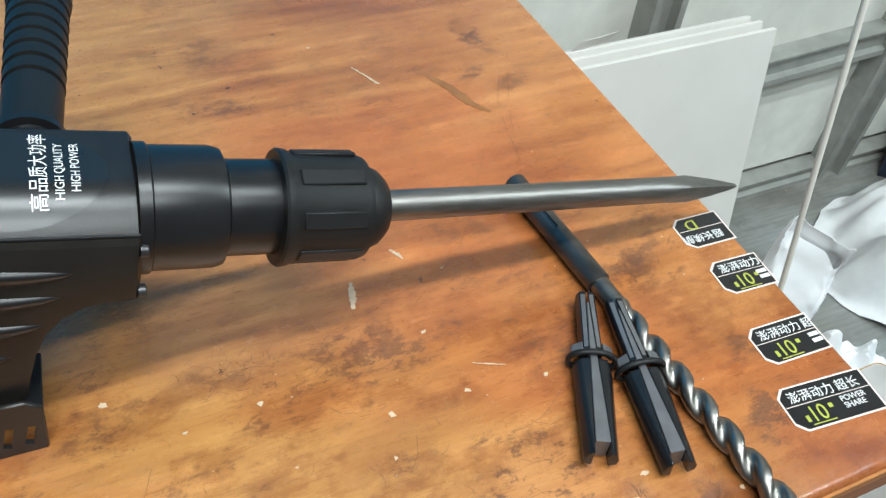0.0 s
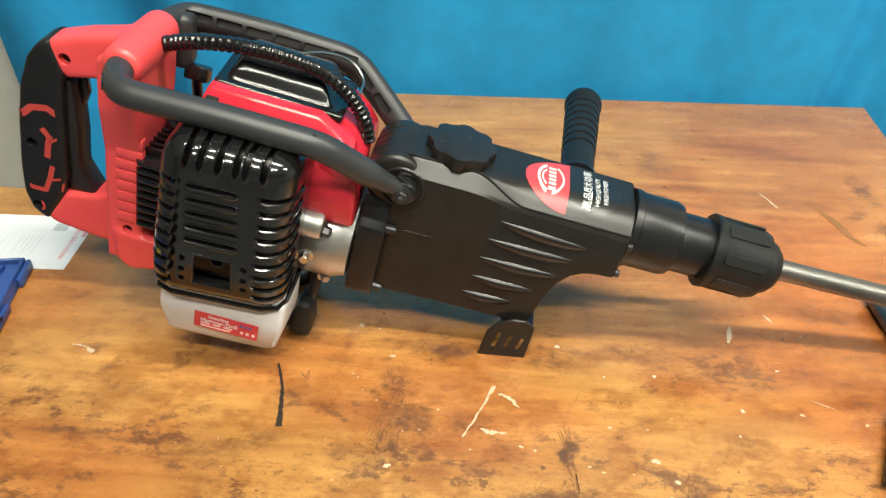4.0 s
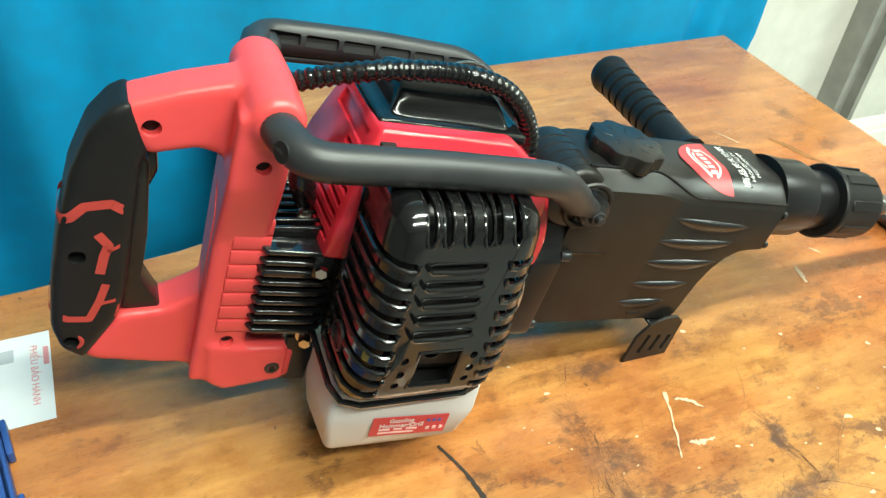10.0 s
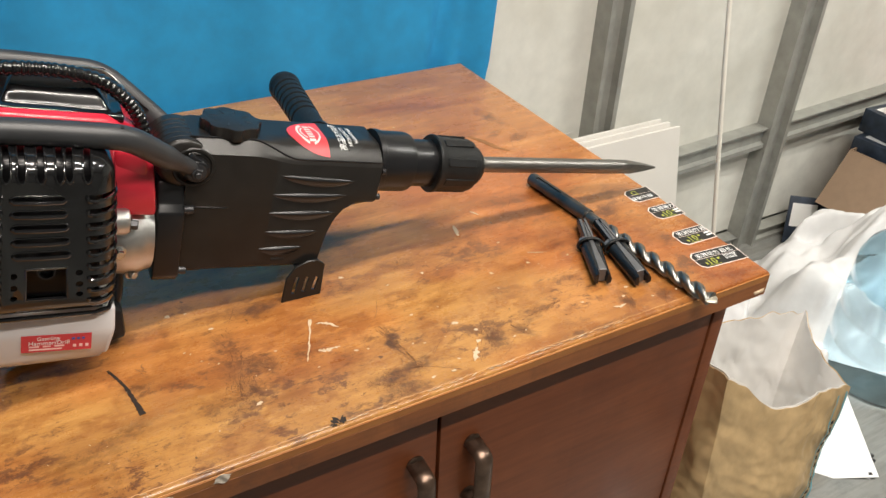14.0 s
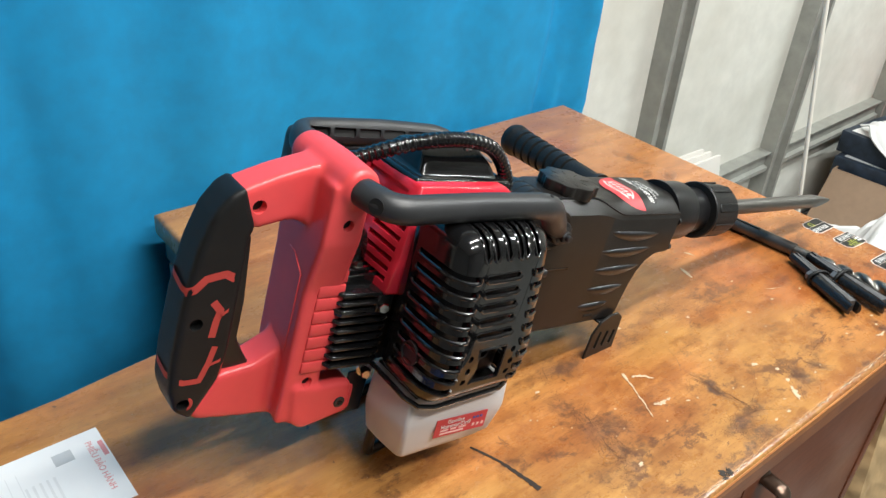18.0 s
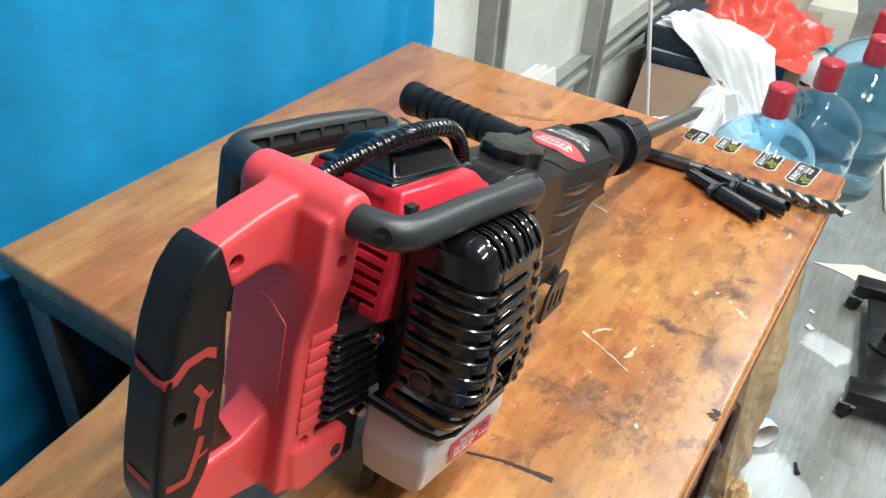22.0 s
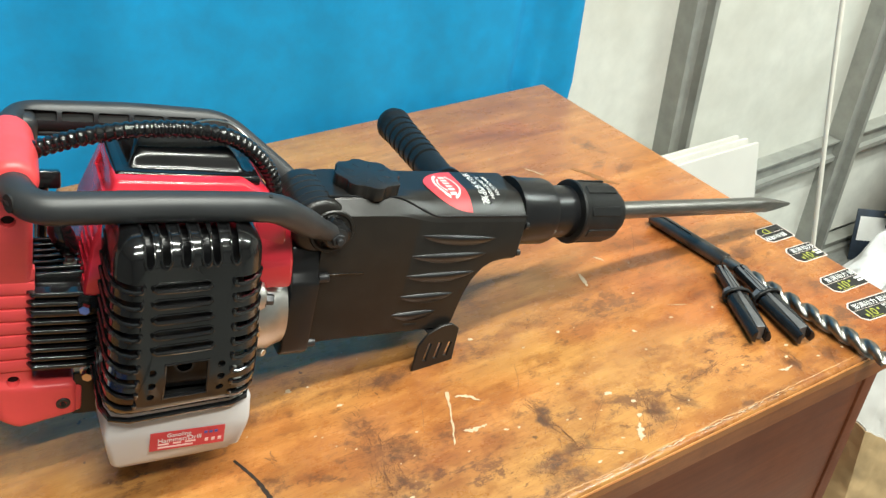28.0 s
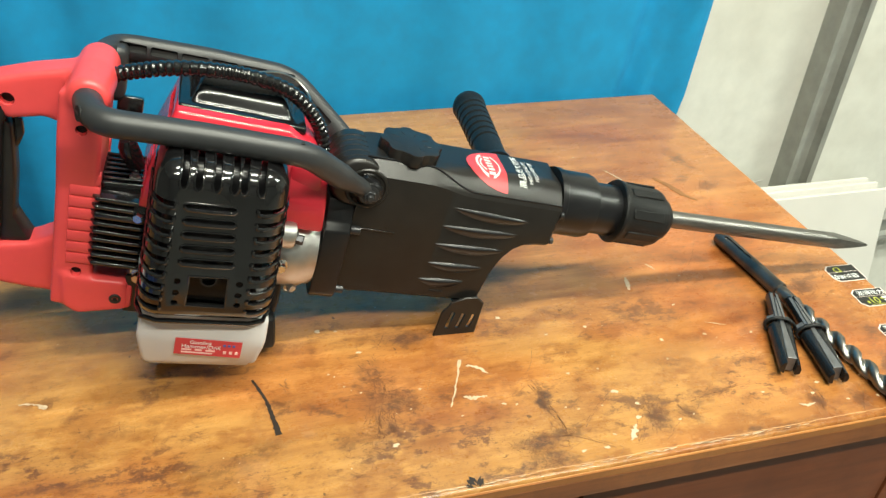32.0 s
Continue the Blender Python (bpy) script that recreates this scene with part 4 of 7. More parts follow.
# ---- the petrol demolition hammer: lengths in millimetres, x along its axis, z up from it ----
hammer = thing("demolition_hammer", "black and red petrol demolition hammer lying on the desk", "power tool", pose(-0.0575, -0.136, 0.916, 0, 13.7, -3.1))
MM = 0.001


def hp(name, bm, material, parent=None, label="", angle=38):
    return part(name, bm, material, parent or hammer, label, MM, angle)


# gear housing, lofted along the axis
TOPW = 24.0


def top_at(u, v):
    """Height of the housing's top: a chamfered flat at the rear, a falling shoulder at the front."""
    a, s = abs(v), smoothstep(8, 56, u)
    rear = TOPW - max(0.0, a - 23) * 0.92
    front = TOPW - 15 * (max(0.0, a - 8) / 26) ** 1.8 if a <= 34 else 9 - (a - 34) * 2.0
    if v > 0:
        rear = front = TOPW - max(0.0, a - 29) * 0.7
    return rear * (1 - s) + front * s


def low_at(u):
    pts = [(-52, -119), (-20, -117), (90, -114), (94, -108), (96, -92), (99, -75), (104, -60), (112, -48), (122, -41), (134, -38), (148, -37)]
    for (a, p), (b, q) in zip(pts, pts[1:]):
        if u <= b:
            return p + (q - p) * (u - a) / (b - a)
    return -37


bm = bmesh.new()
stations = [-52, -40, -20, 0, 8, 14, 20, 26, 32, 38, 44, 50, 56, 62, 75, 86, 90, 92, 94, 95, 96, 97.5, 99, 101.5, 104, 108, 112, 117, 122, 128, 134, 141, 146, 148]
rings = []
for u in stations:
    inset = 2.0 if u in (-52, 148) else 0.0
    half = 36 - inset
    lo = low_at(u) + inset
    sec = [(-half + 4, lo), (-half, lo + 4)]
    across = [-36 * math.cos(k * math.pi / 44) for k in range(45)]
    sec += [(v * half / 36, top_at(u, v) - inset) for v in across]
    sec += [(half, lo + 4), (half - 4, lo)]
    rings.append([bm.verts.new((u, v, w)) for v, w in sec])
for A, B in zip(rings, rings[1:]):
    for i in range(len(A)):
        j = (i + 1) % len(A)
        bm.faces.new((A[i], A[j], B[j], B[i]))
bm.faces.new(rings[0])
bm.faces.new(rings[-1])
housing = hp("gear_housing", bm, BLACK_PLASTIC, None, "matt black gear housing", 32)

# crisp moulded ridge along the near shoulder
ridge = []
for k in range(41):
    u = -50 + 197 * k / 40
    s = smoothstep(8, 56, u)
    a = 23 * (1 - s) + 33.6 * s
    ridge.append((u, -a, top_at(u, -a) + 0.1))
hp("shoulder_ridge", tube(ridge, 1.0, 8), BLACK_SATIN, housing)

# lens-shaped cooling ribs on both flanks
for (u0, w0), (u1, w1) in (((39, -8), (118, -12)), ((33, -29), (112, -28)), ((32, -50), (104, -48)), ((31, -72), (88, -71)), ((27, -92), (74, -90))):
    for side in (-1, 1):
        q = bmesh.new()
        n = 14
        rows = []
        for i in range(n + 1):
            t = i / n
            h = math.sin(math.pi * min(1, t * 1.0)) ** 0.7
            u, w = u0 + (u1 - u0) * t, w0 + (w1 - w0) * t
            rows.append([q.verts.new((u, side * (35.5 + 0.01), w + 0.6 + 1.6 * h)), q.verts.new((u, side * (36 + 2.7 * h), w + 0.8 * h)), q.verts.new((u, side * (36 + 3.2 * h), w - 1.2 * h)), q.verts.new((u, side * (36 + 2.2 * h), w - 4.6 * h)), q.verts.new((u, side * 35.5, w - 9.5 * h - 0.5))])
        for A, B in zip(rows, rows[1:]):
            for i in range(4):
                q.faces.new((A[i], A[i + 1], B[i + 1], B[i]))
        hp("rib", q, BLACK_SATIN, housing, "", 60)

# ribbed barrel at the housing's rear top
bm = bmesh.new()
lathe([(0, 20), (2.5, 24), (5, 25), (61, 25), (63.5, 24), (66, 20)], (-55, -33, -1), (0, 1, 0), 48, bm)
for k in range(5):
    lathe([(0, 24.8), (0.5, 25.5), (1.2, 25.5), (1.7, 24.8)], (-55, -24 + k * 10, -1), (0, 1, 0), 48, bm)
hp("barrel", bm, BLACK_PLASTIC, housing, "ribbed rounded rear shoulder")
hp("parting_line", box(-50, -10, -36.6, -35.8, -45.2, -43.2, 0.3, 1), BLACK_GLOSS, housing)
# a near-black strip stands for the shade in a notch
hp("notch_shade", box(42, 56, -36.5, -35.7, -106, -103, 0.3, 1), RECESS_AND_PRINT_BLACK, housing)

# mounting flange with its bolts
bm = prism([(-43, -118), (-43, -48), (-36, -40), (-30, -20), (30, -20), (36, -40), (43, -48), (43, -118), (36, -126), (-36, -126)], 0, -76, -51.5, 2.0)
flange = hp("flange", bm, BLACK_SATIN, None, "black mounting flange")


def bolt(parent, at, axis, r=5.0, h=5.0, material=None, washer=True):
    m = material or BOLT_STEEL
    b = hp("bolt", lathe([(0, r * 1.0), (h * 0.85, r * 1.0), (h, r * 0.85)], at, axis, 6), m, parent)
    if washer:
        hp("washer", lathe([(-0.5, r * 1.45), (0.9, r * 1.45), (1.1, r * 1.2)], at, axis, 20), m, b)
    return b


def cap_screw(parent, at, axis, r=4.5, h=5.0, material=None):
    b = hp("screw", lathe([(0, r), (h - 0.6, r), (h, r * 0.86), (h, r * 0.5), (h - 2.4, r * 0.45)], at, axis, 20), material or DARK_STEEL, parent)
    return b


for v, w in ((-37, -46), (-34, -116), (37, -46), (34, -116)):
    cap_screw(flange, (-52, v, w), (1, 0, 0), 4.2, 9, DARK_STEEL)
for v, w in ((-34, 0), (-33, -30), (34, 0), (33, -30)):
    cap_screw(housing, (147, v, w), (1, 0, 0), 3.6, 4)

# nose barrels, sleeve collar and lip
hp("nose_barrel", lathe([(0, 30), (0, 34.5), (6, 34.5), (7, 33), (38, 33), (43, 31.5), (45, 27)], (147, 0, -3), (1, 0, 0), 48), BLACK_SATIN)
hp("neck", lathe([(0, 26.4), (30, 26.4), (34, 26)], (190, -1, -3), (1, 0, 0), 48), BLACK_SATIN)
AX = (0.9996, -0.018, -0.006)
collar = hp("collar", lathe([(0, 24), (0, 32), (1.5, 33), (6, 32.4), (8, 31), (46, 30.4), (50, 29), (51, 22)], (219, -3, -2), AX, 64), BLACK_RUBBER, None, "black rubber-coated chuck collar")
for k in range(8):
    a = k * math.pi / 4 + 0.3
    q = box(228, 264, -5.0, 5.0, 29.6, 31.9, 0.8, 1)
    hp("grip_pad", moved(q, Matrix.Translation((0, -3, -2)) @ Matrix.Rotation(a, 4, "X")), BLACK_RUBBER, collar)
lip = hp("lip", lathe([(0, 24), (3, 24.5), (9, 22), (14, 17), (15, 10)], (269, -4.5, -2), AX, 40), BLACK_RUBBER, None, "rounded dust lip")

# chisel
root, tip = Vector((276, -7.5, 1.0)), Vector((570, 3, 4))
d = (tip - root).normalized()
bm = bmesh.new()
s = d.cross(Vector((0, 0, 1))).normalized()
t = s.cross(d)
rings = []
full = (tip - root).length
for h, r, sq in ((0, 9.2, 0), (full - 78, 9.2, 0), (full - 66, 9.0, 0.15), (full - 50, 8.2, 0.75), (full - 25, 5.0, 1), (full - 4, 1.9, 1), (full, 1.2, 1)):
    ring = []
    for k in range(24):
        a = 2 * math.pi * k / 24
        c, n = math.cos(a), math.sin(a)
        m = max(abs(c), abs(n))
        f = (1 - sq) + sq * (0.88 / m)
        ring.append(bm.verts.new(root + d * h + (s * c + t * n) * r * f))
    rings.append(ring)
for A, B in zip(rings, rings[1:]):
    for i in range(24):
        bm.faces.new((A[i], A[(i + 1) % 24], B[(i + 1) % 24], B[i]))
bm.faces.new(rings[0])
bm.faces.new(rings[-1])
hp("chisel", bm, STEEL, None, "round steel point chisel", 28)

# side handle
path = [(110, v, 2) for v in range(34, 217, 6)]
bm = lathe([(0, 12), (4, 15), (14, 15), (15, 19), (20, 19), (22, 16.5)], (101, 30, 1), (0, 1, 0), 36)
side = hp("side_handle", bm, BLACK_SATIN, None, "black ribbed rubber side handle")
prof = [(0, 15), (30, 15.8)]
for k in range(7):
    h = 44 + k * 13.5
    r = 16.0 + 1.7 * k / 6
    prof += [(h, r), (h + 0.6, r - 2.4), (h + 2.6, r - 2.4), (h + 3.4, r + 0.5)]
prof += [(139, 18), (141, 19.2), (148, 19.6), (153, 18.2), (156, 13), (156.5, 0.5)]
hp("grip", lathe(prof, (101.5, 48, 2), (0.055, 1, 0.0), 36), BLACK_RUBBER, side)

# oil cap
bm = bmesh.new()
lob = []
for k in range(96):
    a = 2 * math.pi * k / 96
    r = 28.2 + 1.5 * math.tanh(2.2 * math.cos(8 * a)) 
    lob.append((math.cos(a) * r, math.sin(a) * r))
prism(lob, 2, 22, 34.5, 1.6, 2, bm)
lathe([(0, 17), (6, 17)], (0, 0, 18.5), (0, 0, 1), 32, bm)
knob = hp("oil_cap", moved(bm, Matrix.Translation((-8, 0, 0))), BLACK_PLASTIC, None, "black lobed oil filler cap", 30)
for k in range(8):
    a = (k + 0.5) * math.pi / 4
    hp("ridge", moved(box(12, 20, -0.6, 0.6, 34.2, 34.75, 0.2, 1), Matrix.Translation((-8, 0, 0)) @ Matrix.Rotation(a, 4, "Z")), BLACK_PLASTIC, knob)

# oval sticker over the housing's top edge
def oval(u):
    t = (u - 92) / 43.0
    return 30.5 * math.sqrt(max(0, 1 - abs(t) ** 2.2))


def wrap(u, s, lift):
    """A point on the housing's top, s along its section from the middle."""
    v = s * 0.94
    return Vector((u, v - 0.4 * lift * v / 36, top_at(u, v) + lift * 1.2))


def sticker_patch(u0, u1, lift, material, label, n=30):
    q = bmesh.new()
    rows = []
    for i in range(n + 1):
        t = 0.5 - 0.5 * math.cos(math.pi * i / n)
        u = u0 + (u1 - u0) * t
        h = max(0.05, oval(u))
        rows.append([q.verts.new(wrap(u, -3 + h * (2 * j / 24 - 1), lift)) for j in range(25)])
    for A, B in zip(rows, rows[1:]):
        for j in range(24):
            q.faces.new((A[j], B[j], B[j + 1], A[j + 1]))
    return hp("sticker", q, material, None, label, 60)


red_half = sticker_patch(49.5, 88, 0.7, LABEL_RED, "red half of an oval label")
black_half = sticker_patch(88, 134.5, 0.7, LABEL_BLACK, "black half of an oval label with white print")


def on_top(name, fn, n, m, lift, material, parent, label=""):
    q = sheet(fn, n, m)
    for vert in q.verts:
        vert.co.z = top_at(vert.co.x, vert.co.y) + lift
    hp(name, q, material, parent, label, 60)


# pale trade-mark shapes: an open ring round a row of bars
for r0, r1, a0, a1 in ((0.80, 1.0, 20, 165), (0.86, 1.0, 190, 330), (0.55, 0.68, 30, 150)):
    on_top("mark", lambda a, b: Vector((71.5 + 12.0 * (r0 + (r1 - r0) * b) * math.sin(radians(a0 + (a1 - a0) * a)) * -1, -1 + 20 * (r0 + (r1 - r0) * b) * math.cos(radians(a0 + (a1 - a0) * a)), 0)), 28, 2, 1.1, LABEL_PINK, red_half, "pale open ring")
for k in range(6):
    on_top("mark_bar", lambda a, b: Vector((69.5 + 6.5 * a, -17 + k * 5.6 + 3.6 * b, 0)), 3, 3, 1.15, LABEL_PINK, red_half)


def shoulder_print(text, size, u, s0):
    """Print along the section of the housing's top, from its near shoulder to its back."""
    ob = writing("print", text, size, PRINT_WHITE, black_half, Matrix.Identity(4), 0.0)
    for vert in ob.data.vertices:
        x, y = vert.co.x / MM, vert.co.y / MM
        vert.co = wrap(u - y, s0 + x, 1.0) * MM


shoulder_print("高品质大功率", 0.0088, 107.5, -27)
shoulder_print("HIGH QUALITY", 0.0058, 115.0, -22)
shoulder_print("HIGH POWER", 0.0058, 122.0, -18)

# front carrying bar and the rear one behind it
def carry_bar(side, name, label):
    pts = [(-279, side * 32, 43), (-277, side * 55, 42.5), (-267, side * 76, 41), (-190, side * 76, 43), (-112, side * 75, 42), (-72, side * 53, 13), (-50, side * 42, 1)]
    path = bent_path(pts, 16, 6)
    n = len(path)
    rad = [11.0] * n
    for i in range(n):
        t = i / (n - 1)
        if t > 0.86:
            rad[i] = 11.0 - 3.5 * (t - 0.86) / 0.14
    bar = hp(name, tube(path, rad, 20), BAR_SATIN, None, label)
    hp("lug", moved(prism([(-14, -11), (6, -11), (12, -5), (12, 5), (6, 11), (-14, 9)], 1, -3.5, 3.5, 1.5), Matrix.Translation((-46, side * 41.5, -1)) @ Matrix.Rotation(radians(38), 4, "Y")), BLACK_SATIN, bar)
    hp("boss", lathe([(0, 12), (7, 12), (9, 10.5), (10, 9)], (-46, side * 36, -2), (0, side, 0), 28), BLACK_SATIN, bar)
    bolt(bar, (-46, side * 46, -2.5), (0, side, 0), 6.2, 5.0, DARK_STEEL)
    hp("nut", lathe([(0, 3.2), (3.5, 3.2), (4, 2.6)], (-46, side * 50.5, -2.5), (0, side, 0), 12), DARK_STEEL, bar)
    hp("pocket_rim", lathe([(0, 20), (1.4, 19), (1.4, 17), (0, 15.5)], (-47, side * 35.8, -2), (0, side, 0), 36, None, False), BLACK_PLASTIC, bar)
    return bar


front_bar = carry_bar(-1, "front_carry_bar", "black tubular carrying bar")
# near-black discs on the bar: the shade of two holes as colour
hp("bar_hole", lathe([(-3, 6.0), (0.6, 6.0), (0.6, 0.1)], (-281.0, -70.3, 42), (-0.90, -0.43, 0.05), 24), RECESS_AND_PRINT_BLACK, front_bar, "near-black disc painted as the shade in a drilled hole")
hp("bar_pin", lathe([(0, 1.6), (0.6, 1.5)], (-118, -78, 52), (0, -0.35, 0.94), 12), RECESS_AND_PRINT_BLACK, front_bar)

REAR = [(-279, 30, 43.5), (-276, 50, 43.5), (-266, 66, 44), (-190, 70, 45), (-118, 70, 43), (-74, 52, 12), (-56, 44, -2)]


def rail(off, r, seg, first=0, ratio=None):
    return tube(bent_path([(x, y + off[0], z + off[1]) for x, y, z in REAR[first:]], 16, 6), r, seg, None, ratio)


bar = rail((1.0, 0.5), 11.0, 24, 0, (0.86, 1.12))
pockets = bmesh.new()
RUNS = [((-256 + 26.0 * k, 67.0 + 0.15 * k, 44.8), 0.0) for k in range(6)] + [((-104, 63.5, 33.0), 37.0), ((-84.5, 55.0, 19.0), 35.0)]
floors = []
for (x, y, z), dip in RUNS:
    m = Matrix.Translation((x, y, z)) @ Matrix.Rotation(radians(-20 if dip else 0), 4, "Z") @ Matrix.Rotation(radians(dip), 4, "Y") @ Matrix.Rotation(radians(-24), 4, "X")
    half = 10.0 if dip else 11.4
    join(pockets, moved(box(-half, half, -16, -4.2, -3.6, 3.8, 1.6, 2), m))
    floors.append((m, half))
rear_bar = hp("rear_carry_bar", cut(bar, pockets), BAR_SATIN, None, "black carrying bar with moulded slots")
# pocket floors in near-black, the shade of the slots painted in
for m, half in floors:
    hp("slot_shade", moved(box(-half + 0.4, half - 0.4, -4.9, -3.6, -3.2, 3.4), m), RECESS_AND_PRINT_BLACK, rear_bar)
hp("lower_lip", rail((-1.5, -12.4), 2.6, 12, 2), BAR_SATIN, rear_bar)
hp("elbow", moved(box(-12, 12, -13, 13, -26, 26, 8, 3), Matrix.Translation((-270, 57, 26))), BAR_SATIN, rear_bar, "deep black elbow cover")


def bored(bm, holes):
    """Blind round holes: (place, direction into the body, radius, depth)."""
    c = bmesh.new()
    for at, d, r, depth in holes:
        lathe([(-6, r * 1.1), (0, r), (depth, r * 0.9)], at, d, 22, c)
    return cut(bm, c)


def plug(parent, at, d, r, depth):
    # near-black disc at the bottom: the hole's shade as colour
    return hp("hole_shade", lathe([(depth - 1.0, r * 0.97), (depth + 0.5, r * 0.97)], at, d, 22), RECESS_AND_PRINT_BLACK, parent)


IN = (0, 1, 0)
# rear handle: spine plate, crossbar, arms, rubber grip
def skewed(q):
    for vert in q.verts:
        if vert.co.x < -285:
            vert.co.x += 9 * max(0.0, (vert.co.y + 30) / 68)
    return q


body = skewed(prism([(-45, 45), (38, 45), (38, 6), (34, -32), (31, -166), (-35, -166), (-36, -44), (-45, 0)], 0, -299, -266, 2.5, 2))
bar = lathe([(0, 11), (1.5, 14), (5, 16), (42, 17.2), (80, 16), (84, 13.5), (85, 10)], (-278, -49, 43.5), (0, 1, 0), 40)
upper = prism([(-280, 56), (-325, 42), (-352, 31), (-362, 22.5), (-338, 0), (-312, 7), (-300, 4), (-280, -16)], 1, -17.5, 11.5, 3.0, 2)
lower = prism([(-280, -86), (-299, -104), (-318, -116), (-346, -121), (-367, -152), (-358, -160), (-320, -165), (-280, -168)], 1, -17.5, 12.5, 3.0, 2)
lug = prism([(-292, -128), (-268, -132), (-236, -132), (-234, -163), (-276, -173), (-288, -165)], 1, -38.5, -6, 3.0, 2)
H = [((-281, -45, 15), IN, 4.6, 6), ((-279, -36, -127), IN, 4.6, 6), ((-338, -17, 18), IN, 5.4, 7)]
spine = hp("handle_body", bored(blended([body, bar, upper, lower, lug], 2.0, 7), H), RED_PLASTIC, None, "red moulded handle with filleted arms", 60)
for h in H:
    plug(spine, *h)
hp("spine_panel", skewed(prism([(-24, -34), (-6, -24), (6, -24), (6, -104), (-24, -104)], 0, -299.4, -292, 0.6, 1)), RED_PLASTIC, spine)
for k in range(8):
    w = -32 - k * 11.4
    hp("finger_rib", box(-288, -264.5, -37.4, -30, w - 5.1, w + 5.1, 1.2, 2), RED_PLASTIC, spine)
    hp("finger_rib", box(-288, -264.5, 28, 35.5, w - 5.1, w + 5.1, 1.2, 2), RED_PLASTIC, spine)
H = [((-371, -18.5, -72), IN, 4.8, 7), ((-371, -18.5, -141), (0.25, 0.97, 0), 4.6, 8)]
grip = hp("rear_grip", bored(blended([prism([(-350, 33.5), (-360, 27), (-370, 12), (-378, -16), (-382.5, -56), (-384.5, -100), (-383.5, -130), (-377, -148), (-363, -157.5), (-346, -123), (-342, -100), (-341.5, -40), (-341, -4), (-338, 2)], 1, -19.5, 14, 8, 4)], 1.8, 8), H), BLACK_RUBBER, None, "black soft rubber grip with red inlays", 60)
for h in H:
    plug(grip, *h)
hp("guard_insert", prism([(-343, -2), (-336, -8), (-332.5, -60), (-333, -94), (-324, -110), (-318, -119), (-344, -120)], 1, -12, 12, 2.5, 2), BLACK_PLASTIC, grip)
hp("trigger", prism([(-340, -4), (-331, -8), (-329, -22), (-333, -34), (-340, -36)], 1, 2, 10, 2, 2), BLACK_GLOSS, grip)


def grip_face(u, lift=1.2):
    """Near face of the rubber grip, with its rounded edges."""
    lo, hi, r = -384.0, -341.0, 9.0
    d = max(0.0, r - min(u - lo, hi - u))
    return -(18.5 - (r - math.sqrt(max(0.0, r * r - d * d)))) - lift


def inlay(pts, width, side=1):
    q = bmesh.new()
    P = []
    for a, b in zip(pts, pts[1:]):
        P += [(a[0] + (b[0] - a[0]) * k / 8, a[1] + (b[1] - a[1]) * k / 8) for k in range(8)]
    P.append(pts[-1])
    A, B = [], []
    for i, (u, w) in enumerate(P):
        p, n = P[max(0, i - 1)], P[min(len(P) - 1, i + 1)]
        t = Vector((n[0] - p[0], n[1] - p[1])).normalized()
        s = Vector((-t.y, t.x)) * width / 2
        for lst, sg in ((A, 1), (B, -1)):
            uu, ww = u + s.x * sg, w + s.y * sg
            lst.append(q.verts.new((uu, side * grip_face(uu), ww)))
    for i in range(len(P) - 1):
        q.faces.new((A[i], A[i + 1], B[i + 1], B[i]))
    hp("inlay", q, RED_RUBBER, grip, "red rubber inlay line", 60)


for sd in (1,):
    inlay([(-382.6, -46), (-376, -43), (-369, -35), (-355, -32), (-348, -36), (-342.0, -36)], 6.2, sd)
    inlay([(-383.4, -117), (-374, -121), (-362, -121), (-357, -106), (-354, -92)], 4.8, sd)
    inlay([(-358, -84), (-356.5, -70), (-354.5, -62), (-361, -54)], 5.6, sd)
    inlay([(-355, -67), (-347, -61), (-342.5, -57)], 2.4, sd)
    inlay([(-356, -108), (-348, -105), (-342.5, -100)], 2.4, sd)
    inlay([(-343.5, -8), (-344, -50), (-344.5, -104), (-347, -119)], 1.5, sd)
# the two upper inlays run on round the grip's back
for w0, u0, w1 in ((-46, -382.0, -40), (-117, -384.4, -113)):
    q = bmesh.new()
    rows = []
    for k in range(13):
        v = -17 + 27 * k / 12
        e = max(0.0, -9.5 - v, v - 4.0)
        uu = u0 + (9 - math.sqrt(max(0.0, 81 - min(9, e) ** 2))) - 0.5
        wc = w0 + (w1 - w0) * k / 12
        rows.append((q.verts.new((uu, v, wc + 2.4)), q.verts.new((uu - 0.2, v, wc - 2.4))))
    for A, B in zip(rows, rows[1:]):
        q.faces.new((A[0], B[0], B[1], A[1]))
    hp("inlay", q, RED_RUBBER, grip, "red rubber inlay line", 60)
ring = hp("ring", lathe([(-0.2, 7.4), (0.6, 7.0), (0.6, 5.0), (-2.5, 4.8)], (-371, -18.0, -141), (-0.25, -0.97, 0), 24, None, False), RED_RUBBER, grip, "red ringed screw hole")
cap_screw(spine, (-245, -37, -151), (0, -1, 0), 5.2, 2.5, DARK_STEEL)
# near-black disc painted as the shade in the screw's socket
hp("screw_slot", lathe([(0, 2.0), (0.8, 2.0)], (-245, -39.0, -151), (0, -1, 0), 6), RECESS_AND_PRINT_BLACK, spine)

# engine
bm = box(-228, -122, -34, 52, -118, -40, 4)
engine = hp("engine_block", bm, BLACK_SATIN, None, "dark engine block under the covers")
core = hp("cylinder_core", box(-266, -222, -37, 32, -112, -47, 3), BLACK_SATIN, engine)
